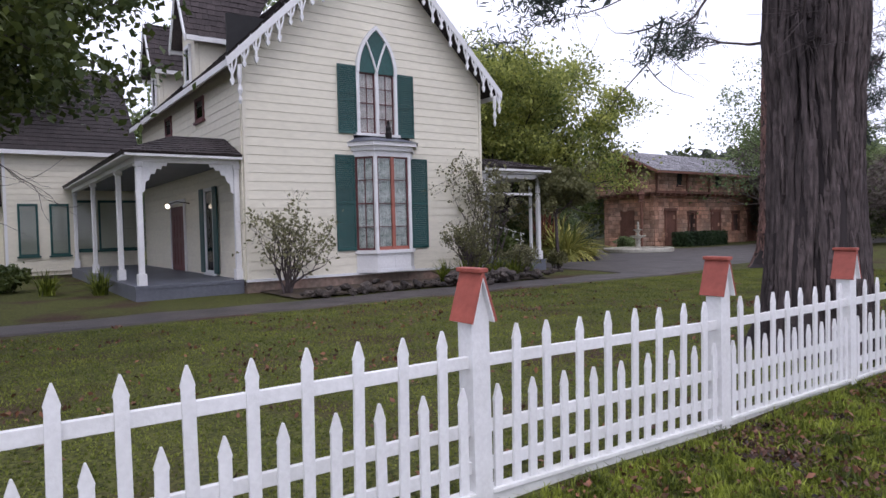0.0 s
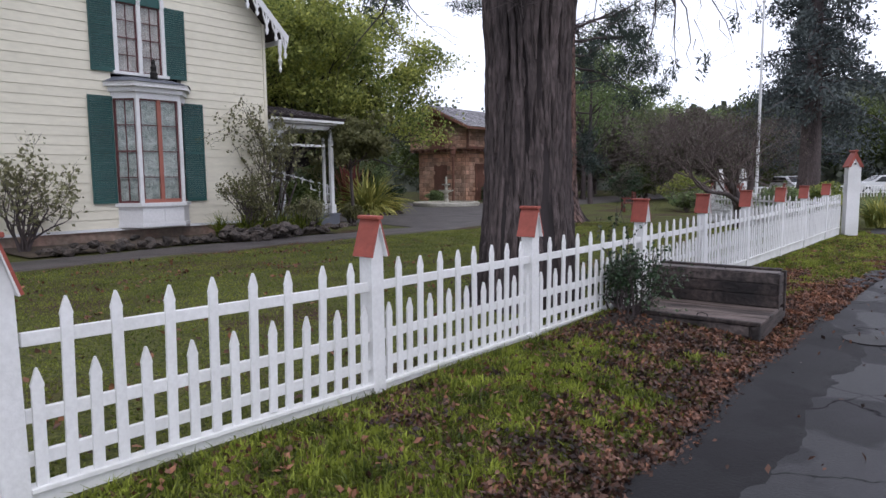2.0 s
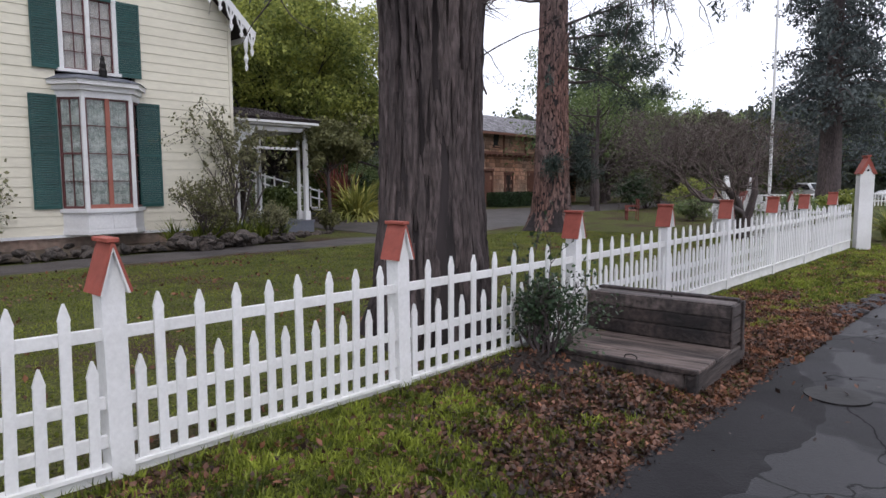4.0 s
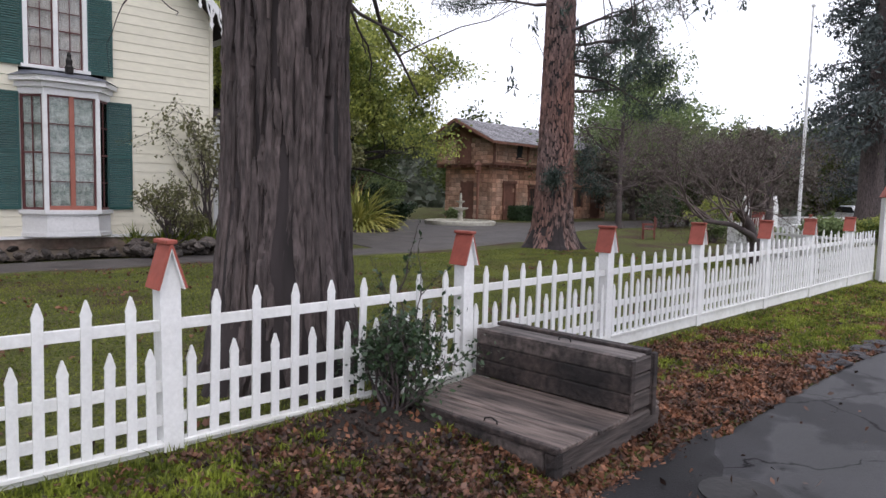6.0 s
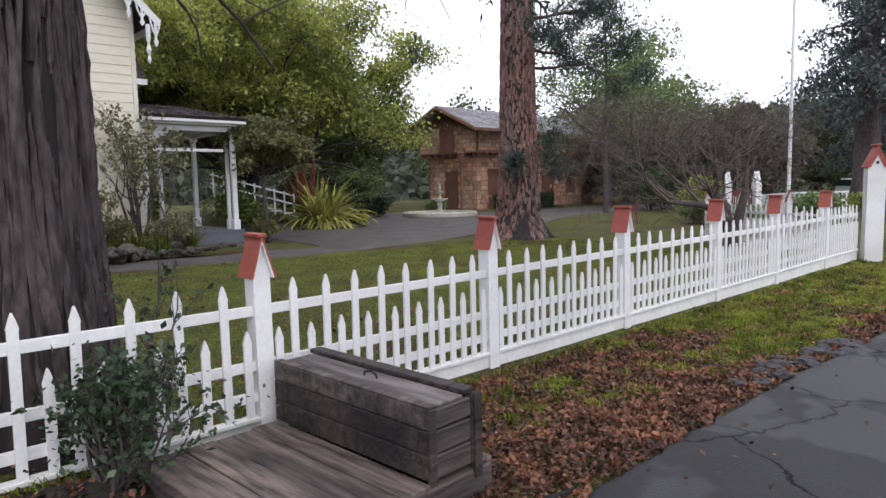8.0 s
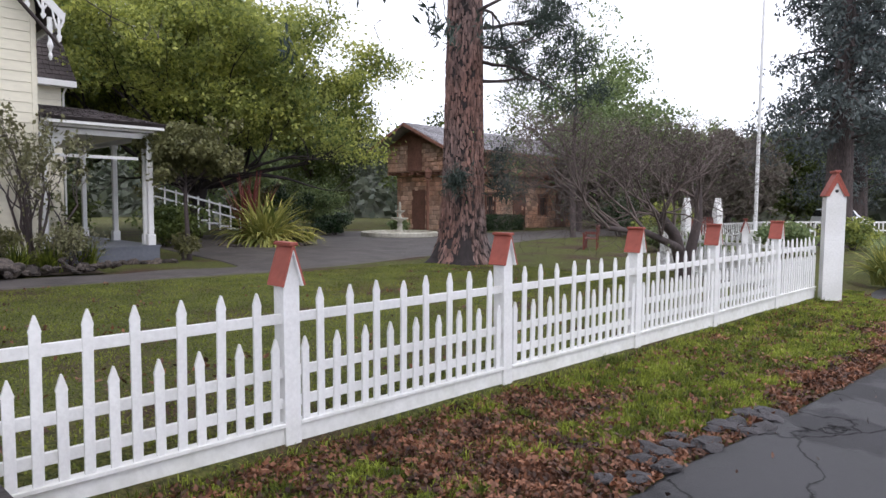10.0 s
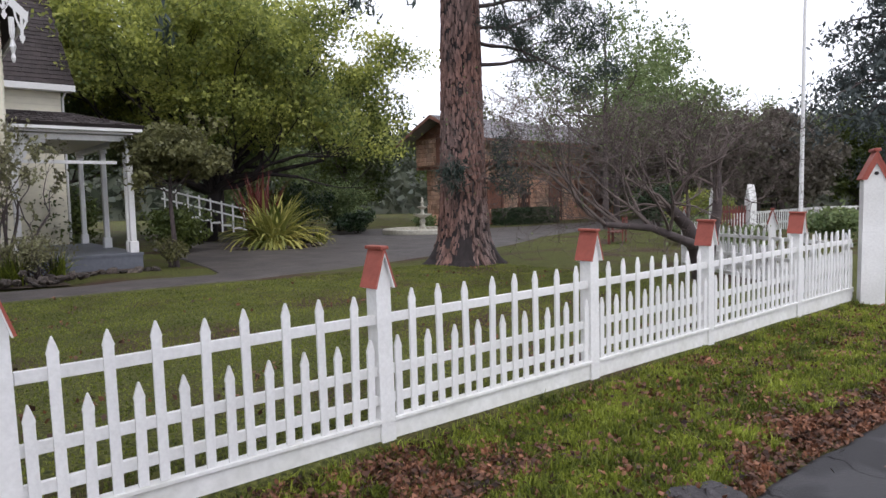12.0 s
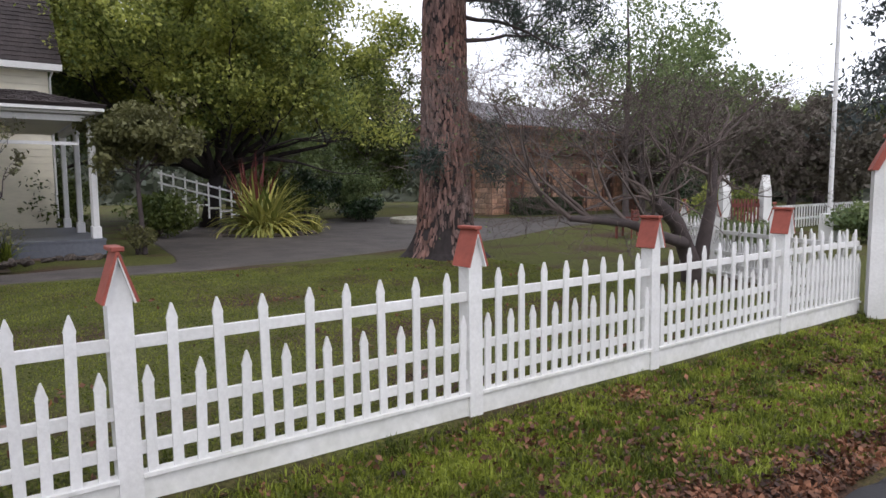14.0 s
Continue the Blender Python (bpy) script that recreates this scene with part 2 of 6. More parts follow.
def tubes(name, paths, material, parent, sides=5, label="", caps=False):
    """Tapered tubes along paths [(point, radius), ...], joined into one part."""
    V, F = [], []
    for path in paths:
        pts = [Vector(p) for p, _ in path]
        base = len(V)
        for k, (p, r) in enumerate(path):
            d = (pts[min(k + 1, len(pts) - 1)] - pts[max(k - 1, 0)]).normalized()
            side = d.cross(Vector((0.31, 0.2, 1)) if abs(d.z) < 0.9 else Vector((1, 0.1, 0))).normalized()
            up = side.cross(d)
            for i in range(sides):
                a = 2 * math.pi * i / sides
                V.append(tuple(pts[k] + (side * math.cos(a) + up * math.sin(a)) * r))
        for k in range(len(path) - 1):
            for i in range(sides):
                j = (i + 1) % sides
                q = base + k * sides
                F.append((q + i, q + j, q + sides + j, q + sides + i))
        if caps:
            F.append(tuple(range(base, base + sides))[::-1])
            F.append(tuple(range(len(V) - sides, len(V))))
    return raw(name, V, F, material, parent, label, smooth=True)


def leaves(name, centers, size, material, parent, label="", long=1.6, droop=0.0, rng=None, up=0.35):
    """Small folded leaf blades, one at each centre, turned at random."""
    rng = rng or np.random.default_rng(1)
    c = np.asarray(centers, float)
    n = len(c)
    d = rng.normal(size=(n, 3))
    d[:, 2] -= droop
    d /= np.linalg.norm(d, axis=1)[:, None]
    nn = rng.normal(size=(n, 3))
    nn[:, 2] += up * 3
    s = np.cross(d, nn)
    s /= np.linalg.norm(s, axis=1)[:, None] + 1e-9
    k = (size * rng.uniform(0.6, 1.3, n))[:, None]
    up_v = np.cross(s, d)
    quad = np.stack([c - d * k * long * 0.5, c + s * k * 0.5 + up_v * k * 0.12, c + d * k * long * 0.5, c - s * k * 0.5 + up_v * k * 0.12], 1).reshape(-1, 3)
    me = bpy.data.meshes.new(name)
    me.vertices.add(4 * n)
    me.vertices.foreach_set("co", quad.ravel())
    me.loops.add(4 * n)
    me.loops.foreach_set("vertex_index", np.arange(4 * n, dtype=np.int32))
    me.polygons.add(n)
    me.polygons.foreach_set("loop_start", np.arange(0, 4 * n, 4, dtype=np.int32))
    me.polygons.foreach_set("loop_total", np.full(n, 4, dtype=np.int32))
    me.update(calc_edges=True)
    return link(name, me, material, parent, label)


def limbs(rng, start, heading, length, radius, depth, spread=0.7, lift=0.15, forks=3, wander=0.25, shrink=0.62, out=None, tips=None):
    """A branching system of paths; also gives the points along its outer twigs."""
    out = [] if out is None else out
    tips = [] if tips is None else tips
    p, d = Vector(start), Vector(heading).normalized()
    steps = 5
    path = [(tuple(p), radius)]
    kids = []
    for k in range(1, steps + 1):
        d = (d + Vector(rng.normal(size=3)) * wander + Vector((0, 0, lift * 0.3))).normalized()
        p = p + d * (length / steps)
        path.append((tuple(p), radius * (1 - 0.6 * k / steps)))
        if depth == 0 or k >= 3:
            tips.append(tuple(p))
        if depth > 0 and k >= 2:
            kids.append((Vector(p), Vector(d), radius * (1 - 0.6 * k / steps)))
    out.append(path)
    if depth > 0:
        for i in range(forks):
            q, dd, r = kids[int(rng.integers(len(kids)))] if i else kids[-1]
            nd = (dd + Vector(rng.normal(size=3)) * spread + Vector((0, 0, lift))).normalized()
            limbs(rng, q, nd, length * shrink * rng.uniform(0.75, 1.2), max(r * 0.7, 0.004), depth - 1, spread, lift, forks, wander, shrink, out, tips)
    return out, tips


def blob(rng, n, center, radii, hollow=0.55, lumps=9, lump=0.42):
    """Points in an uneven crown: lumps of leaves set about an ellipsoid, with gaps between them."""
    c, r = np.array(center), np.array(radii)
    d = rng.normal(size=(lumps, 3))
    d /= np.linalg.norm(d, axis=1)[:, None]
    seats = d * rng.uniform(hollow, 1.0, (lumps, 1)) * (1 - lump * 0.5)
    pick = rng.integers(0, lumps, n)
    q = rng.normal(size=(n, 3))
    q /= np.linalg.norm(q, axis=1)[:, None]
    q *= rng.uniform(0.55, 1.0, (n, 1)) * lump * rng.uniform(0.7, 1.2, lumps)[pick][:, None]
    return c + (seats[pick] + q) * r


# ---- ground ----
def smooth01(a, b, v):
    t = min(max((v - a) / (b - a), 0), 1)
    return t * t * (3 - 2 * t)


def ground_z(x, y):
    """Lawn level behind the fence; the verge and road lie lower, more so further along."""
    low = -0.07 - 0.14 * smooth01(4.5, 9.5, x)
    lawn = -0.02 - 0.08 * smooth01(8, 24, x)
    z = low + (lawn - low) * smooth01(-0.05, 0.35, y)
    z += (-0.2 - low) * smooth01(-0.6, -2.1, y) if y < -0.6 else 0
    z += 0.09 * math.exp(-((x - 6.35) / 0.45) ** 2 - ((y + 0.2) / 0.3) ** 2)
    z -= 0.06 * math.exp(-((x - 7.2) / 0.9) ** 2 - ((y + 1.8) / 0.3) ** 2)
    far = math.hypot(x - 8, y - 8)
    return z + 0.025 * noise.noise((x * 0.6, y * 0.6, 0)) * (1 if y > -1.9 else 0.1) * (1 if far < 60 else 0)


def sheet(name, xs, ys, material, dz=0.0, height=None, inside=None, kind="structure", label="", category="ground"):
    V, F, ix = [], [], {}
    for i, x in enumerate(xs):
        for j, y in enumerate(ys):
            ix[i, j] = len(V)
            V.append((x, y, (height or ground_z)(x, y) + dz))
    for i in range(len(xs) - 1):
        for j in range(len(ys) - 1):
            if inside is None or inside((xs[i] + xs[i + 1]) / 2, (ys[j] + ys[j + 1]) / 2):
                F.append((ix[i, j], ix[i + 1, j], ix[i + 1, j + 1], ix[i, j + 1]))
    return tagged(raw(name, V, F, material, smooth=True), label, category, kind=kind)


def soil():
    """Grass, worn earth and litter over the whole ground."""
    m = bpy.data.materials.new("lawn")
    m.use_nodes = True
    n, l = m.node_tree.nodes, m.node_tree.links
    b = n["Principled BSDF"]
    b.inputs["Roughness"].default_value = 0.95
    b.inputs["Specular IOR Level"].default_value = 0.15
    co = n.new("ShaderNodeTexCoord")
    def tex(scale, detail=5):
        t = n.new("ShaderNodeTexNoise")
        t.inputs["Scale"].default_value, t.inputs["Detail"].default_value = scale, detail
        l.new(co.outputs["Object"], t.inputs["Vector"])
        return t.outputs["Fac"]
    def mix(fac, a, b2, lo=0.45, hi=0.6):
        r = n.new("ShaderNodeMapRange")
        r.inputs["From Min"].default_value, r.inputs["From Max"].default_value = lo, hi
        l.new(fac, r.inputs["Value"])
        x = n.new("ShaderNodeMix")
        x.data_type = "RGBA"
        for s, v in (("A", a), ("B", b2)):
            if isinstance(v, tuple):
                x.inputs[s].default_value = (*v, 1)
            else:
                l.new(v, x.inputs[s])
        l.new(r.outputs[0], x.inputs["Factor"])
        return x.outputs["Result"]
    green = mix(tex(28), (0.03, 0.036, 0.012), (0.12, 0.125, 0.035), 0.35, 0.65)
    brown = mix(tex(35), (0.022, 0.015, 0.012), (0.1, 0.06, 0.042), 0.35, 0.65)
    l.new(mix(tex(0.55, 8), green, brown, 0.5, 0.66), b.inputs["Base Color"])
    bp = n.new("ShaderNodeBump")
    bp.inputs["Strength"].default_value, bp.inputs["Distance"].default_value = 0.6, 0.03
    l.new(tex(45), bp.inputs["Height"])
    l.new(bp.outputs[0], b.inputs["Normal"])
    return m


def asphalt(name, base, wet, cracks=False):
    m = mat(name, base, 0.7, 0.25, 60, 1.3, 0.3, second=tuple(c * 0.6 for c in base))
    n, l = m.node_tree.nodes, m.node_tree.links
    b = n["Principled BSDF"]
    co, t, r = n.new("ShaderNodeTexCoord"), n.new("ShaderNodeTexNoise"), n.new("ShaderNodeMapRange")
    t.inputs["Scale"].default_value, t.inputs["Detail"].default_value = 0.9, 3
    r.inputs["From Min"].default_value, r.inputs["From Max"].default_value = 0.46, 0.5
    r.inputs["To Min"].default_value, r.inputs["To Max"].default_value = 0.75, wet
    l.new(co.outputs["Object"], t.inputs["Vector"])
    l.new(t.outputs["Fac"], r.inputs["Value"])
    l.new(r.outputs[0], b.inputs["Roughness"])
    if cracks:
        warp, add, vo, thin, mul = n.new("ShaderNodeTexNoise"), n.new("ShaderNodeVectorMath"), n.new("ShaderNodeTexVoronoi"), n.new("ShaderNodeMapRange"), n.new("ShaderNodeMix")
        warp.inputs["Scale"].default_value, warp.inputs["Detail"].default_value = 2.2, 6
        vo.feature = "DISTANCE_TO_EDGE"
        vo.inputs["Scale"].default_value = 0.62
        scale = n.new("ShaderNodeVectorMath")
        scale.operation = "SCALE"
        scale.inputs["Scale"].default_value = 0.55
        thin.inputs["From Max"].default_value, thin.inputs["To Min"].default_value = 0.011, 0.12
        mul.data_type, mul.blend_type = "RGBA", "MULTIPLY"
        mul.inputs["Factor"].default_value = 1
        l.new(co.outputs["Object"], warp.inputs["Vector"])
        l.new(warp.outputs["Color"], scale.inputs[0])
        l.new(co.outputs["Object"], add.inputs[0])
        l.new(scale.outputs[0], add.inputs[1])
        l.new(add.outputs[0], vo.inputs["Vector"])
        l.new(vo.outputs["Distance"], thin.inputs["Value"])
        old = b.inputs["Base Color"].links[0].from_socket
        l.new(old, mul.inputs["A"])
        l.new(thin.outputs[0], mul.inputs["B"])
        l.new(mul.outputs["Result"], b.inputs["Base Color"])
        gloss = n.new("ShaderNodeMath")
        gloss.operation = "MULTIPLY"
        gloss.inputs[1].default_value = 0.5
        l.new(thin.outputs[0], gloss.inputs[0])
        l.new(gloss.outputs[0], b.inputs["Specular IOR Level"])
    return m


SOIL = soil()
ROADMAT = asphalt("damp_asphalt", (0.021, 0.02, 0.024), 0.52, True)
PATCHMAT = asphalt("smooth_dark_asphalt", (0.013, 0.012, 0.014), 0.68)
PATCHMAT.node_tree.nodes["Principled BSDF"].inputs["Specular IOR Level"].default_value = 0.3
DRIVE = asphalt("grey_drive", (0.078, 0.066, 0.061), 0.7)
MOULD = mat("dark_leaf_mould", (0.018, 0.013, 0.011), 0.95, 0.5, 40, 6, 1.0, second=(0.035, 0.024, 0.02))
BED = mat("planting_bed_soil", (0.06, 0.043, 0.03), 0.95, 0.4, 20, 2, 0.6, second=(0.09, 0.065, 0.04))

near = [-60, -40, -25, -15, -10] + [-8 + 0.35 * i for i in range(115)] + [34, 38, 43, 50, 60, 75, 95, 130, 200, 400, 800]
across = [-800, -300, -120, -60, -30, -15, -10, -8] + [-7 + 0.3 * i for i in range(90)] + [21, 23, 26, 30, 36, 44, 55, 70, 100, 160, 300, 800]
ground = sheet("ground", near, across, SOIL, label="patchy green lawn and verge with brown leaf litter")


def road_edge(x):
    return -2.06 + 0.13 * smooth01(3, 6, x) - 0.13 * smooth01(11.5, 14, x) + 0.07 * noise.noise((x * 1.7, 3, 0)) + 0.04 * noise.noise((x * 5, 7, 0)) - 0.15 * smooth01(14, 17, x) + 1.9 * smooth01(20.5, 24, x)


def strip(name, x0, x1, step, lo, hi, rows, material, dz, label, category):
    """A surface between two edges that follow x."""
    V, F, k = [], [], 0
    n = int((x1 - x0) / step) + 1
    for i in range(n):
        x = x0 + step * i
        a, b = lo(x), hi(x)
        for j in range(rows + 1):
            y = a + (b - a) * j / rows
            V.append((x, y, ground_z(x, y) + dz(y - a, b - y)))
    for i in range(n - 1):
        for j in range(rows):
            q = i * (rows + 1) + j
            F.append((q, q + rows + 1, q + rows + 2, q + 1))
    return tagged(raw(name, V, F, material, smooth=True), label, category, kind="structure")


def road_rise(below, above):
    return -0.05 if above < 0.01 else 0.035


def patch_edge(x):
    """Outer side of the smooth newer asphalt laid along the verge."""
    wide = 0.62 + 0.16 * noise.noise((x * 0.9, 11, 0)) + 0.07 * noise.noise((x * 3.1, 4, 0)) + 0.03 * noise.noise((x * 9, 2, 0)) + 0.15 * smooth01(4, 6.5, x)
    return road_edge(x) - wide * (1 - smooth01(7.0, 8.6, x)) - 0.02


strip("road", -40, 90, 0.1, lambda x: -9.5, road_edge, 40, ROADMAT, road_rise, "damp dark asphalt road with worn broken edge", "road")


strip("road_patch", -12, 8.6, 0.05, patch_edge, road_edge, 8, PATCHMAT, lambda a, b: 0.025 if min(a, b) < 0.001 else 0.041, "smooth darker asphalt strip along the road edge", "road")


def lawn_edge(x):
    return 10.1 + 0.25 * noise.noise((x * 0.4, 1, 0)) + 1.2 * smooth01(17, 22, x) + 5 * smooth01(22, 36, x)


def drive_far(x):
    return 11.6 + 0.2 * noise.noise((x * 0.7, 5, 0)) + 12 * smooth01(15.5, 17.5, x) + 6 * smooth01(18, 22, x) - 6.5 * smooth01(32, 36, x)


strip("drive", -20, 60, 0.25, lawn_edge, drive_far, 24, DRIVE, lambda a, b: -0.03 if min(a, b) < 0.01 else 0.03, "grey gravelled asphalt drive past the house", "drive")


# ---- picket fence along the verge ----
BAY = 2.44
LEAN = 0.7


def fence_post(m, group="capped posts of the picket fence"):
    t = thing("fence_post", "white square fence post with steep red birdhouse cap", "fence post", m, group)
    h = 0.065
    bm = bmesh.new()
    prism(bm, [(-h, -0.5), (h, -0.5), (h, 1.06), (0, 1.29), (-h, 1.06)], -h, h)
    part("post", bm, WHITE, t)
    for s in (-1, 1):
        bm = bmesh.new()
        prism(bm, [(0, 1.345), (s * 0.098, 1.035), (s * 0.082, 1.03), (0, 1.30)], -0.105, 0.105)
        part("roof_slab", bm, RED, t, "red painted steep cap board")
        bm = bmesh.new()
        prism(bm, [(s * 0.004, 1.297), (s * 0.082, 1.029), (s * 0.072, 1.027), (s * 0.001, 1.275)], -0.103, 0.103)
        part("soffit", bm, WHITE, t, "white underside of the cap")
    part("ridge_cap", B(-0.035, 0.035, -0.112, 0.112, 1.318, 1.345, bevel=0.005), RED, t)
    return t


def picket_mesh(top, w=0.029):
    bm = bmesh.new()
    prism(bm, [(-w, 0.03), (w, 0.03), (w, top - 0.105), (w * 1.12, top - 0.09), (w * 0.5, top - 0.03), (0.004, top), (-0.004, top), (-w * 0.5, top - 0.03), (-w * 1.12, top - 0.09), (-w, top - 0.105)], 0.0, 0.02)
    me = bpy.data.meshes.new("picket")
    bmesh.ops.recalc_face_normals(bm, faces=bm.faces)
    bm.to_mesh(me)
    bm.free()
    me.materials.append(WHITE)
    return me


TALL, SHORT = picket_mesh(1.0), picket_mesh(0.655)


def fence_panel(m, length=BAY, rng=None, drop=0.4):
    """One bay: three rails, alternating short and tall pickets, ledge and kickboard."""
    rng = rng or np.random.default_rng(5)
    t = thing("picket_fence", "white picket fence bay with alternating tall and short pickets", "fence", m, "bays of the picket fence")
    a, b = 0.062, length - 0.062
    for z in (0.795, 0.40, 0.175):
        part("rail", B(a, b, 0.021, 0.055, z - 0.036, z + 0.036, bevel=0.003), WHITE, t)
    part("ledge", B(a, b, -0.015, 0.075, 0.005, 0.035, bevel=0.004), WHITE_OLD, t, "chipped white ledge board")
    part("kickboard", B(a, b, 0.012, 0.05, -drop, 0.004, bevel=0.003), WHITE_OLD, t, "mud-splashed white kickboard")
    n = 17
    for i in range(n):
        x = 0.122 + (length - 0.255) * i / (n - 1)
        p = link("picket", TALL if i % 2 else SHORT, None, t)
        p.matrix_basis = pose(x + rng.normal() * 0.004, rng.normal() * 0.001, rng.normal() * 0.006, 0, rng.normal() * 0.5, 0)
    return t


frng = np.random.default_rng(11)


def fence_z(x):
    """The fence sags a little along the middle of the verge."""
    return float(np.interp(x, [-2.3, 0.14, 2.64, 4.9, 7.6, 10.0, 12.4, 15, 17.3, 19.8, 22.6], [0.04, 0.03, -0.016, -0.028, -0.03, -0.02, -0.01, 0.002, 0.01, 0.03, 0.03]))


POSTS = [-9.57, -7.12, -4.72, -2.3, 0.13, 2.64, 4.915, 7.65, 10.062, 12.468, 14.98, 17.255, 19.78]
for x, after in zip(POSTS, POSTS[1:] + [21.93]):
    fence_post(pose(x, 0.10, fence_z(x), frng.normal() * 0.3, -LEAN + frng.normal() * 0.15, 0))
    fall = -math.degrees(math.atan2(fence_z(after) - fence_z(x), after - x))
    fence_panel(pose(x, 0.045, fence_z(x), 0, fall, 0), after - x, rng=frng)


def gate_post(m):
    t = thing("gate_post", "tall white gate post with red-edged birdhouse gable", "gate post", m)
    h = 0.17
    bm = bmesh.new()
    prism(bm, [(-h, -0.5), (h, -0.5), (h, 1.85), (0, 2.24), (-h, 1.85)], -h, h)
    part("post", bm, WHITE, t)
    for s in (-1, 1):
        bm = bmesh.new()
        prism(bm, [(0, 2.3), (s * 0.215, 1.84), (s * 0.183, 1.825), (0, 2.23)], -0.21, 0.21)
        part("roof_slab", bm, RED, t, "red painted steep cap board")
    bm = bmesh.new()
    for s in (-1, 1):
        prism(bm, [(0, 2.235), (s * 0.183, 1.83), (s * 0.13, 1.83), (0, 2.1)], -0.2, -0.173)
    part("gable_trim", bm, RED, t)
    # Flat disc; its colour stands for the shaded inside of the hole.
    bm = bmesh.new()
    bmesh.ops.create_cone(bm, cap_ends=True, segments=14, radius1=0.03, radius2=0.03, depth=0.02, matrix=pose(0, -0.175, 1.93, 90))
    part("bird_hole", bm, UNLIT_SHADE, t, "round bird hole, its dark inside painted on")
    part("ridge_cap", B(-0.05, 0.05, -0.22, 0.22, 2.28, 2.33, bevel=0.008), RED, t)
    return t


gate_post(pose(22.0, -0.18, 0, 0, 0, -62))

# side fence that runs back from the gate, with its red-capped posts and the garden gate
SIDE = [(22.05, 0.05), (23.04, 1.89), (23.75, 3.4), (24.7, 4.75), (26.85, 5.3)]
for x, y in SIDE[1:4]:
    fence_post(pose(x, y, 0.0, 0, 0, 118), "capped posts of the side fence")
for (x, y), (xb, yb) in zip(SIDE, SIDE[1:]):
    fence_panel(pose(x, y, -0.05, 0, 0, math.degrees(math.atan2(yb - y, xb - x))), math.hypot(xb - x, yb - y))


def pointed_post(m):
    t = thing("garden_gate_post", "tall white pointed garden gate post", "gate post", m, "garden gate posts")
    bm = bmesh.new()
    prism(bm, [(-0.12, -0.2), (0.12, -0.2), (0.12, 1.55), (0, 1.98), (-0.12, 1.55)], -0.1, 0.1)
    part("post", bm, WHITE, t)
    part("base_board", B(-0.15, 0.15, -0.13, 0.13, -0.2, 0.25, bevel=0.01), WHITE, t)
    return t


pointed_post(pose(27.03, 5.2, -0.1, 0, 0, 60))
pointed_post(pose(27.57, 4.47, -0.1, 0, 0, 60))
t = thing("garden_gate", "red painted slatted garden gate between white posts", "gate", pose(27.3, 4.83, -0.1, 0, 0, -53))
for z in (0.3, 1.2):
    part("rail", B(-0.34, 0.34, -0.02, 0.02, z, z + 0.09), REDWOOD, t)
for i in range(9):
    part("slat", B(-0.32 + i * 0.075, -0.28 + i * 0.075, -0.045, -0.021, 0.15, 1.4), REDWOOD, t)

t = thing("flagpole", "tall white painted flagpole on a square base", "flagpole", pose(33.29, 5.47, -0.1))
tubes("pole", [[((0, 0, 0.8), 0.075), ((0, 0, 5), 0.065), ((0, 0, 9.75), 0.04)]], METALWHITE, t, 10)
part("base_box", B(-0.22, 0.22, -0.22, 0.22, 0, 0.85, bevel=0.02), WHITE, t)
bm = bmesh.new()
bmesh.ops.create_uvsphere(bm, u_segments=10, v_segments=6, radius=0.09, matrix=Matrix.Translation((0, 0, 9.83)))
part("finial", bm, METALWHITE, t)


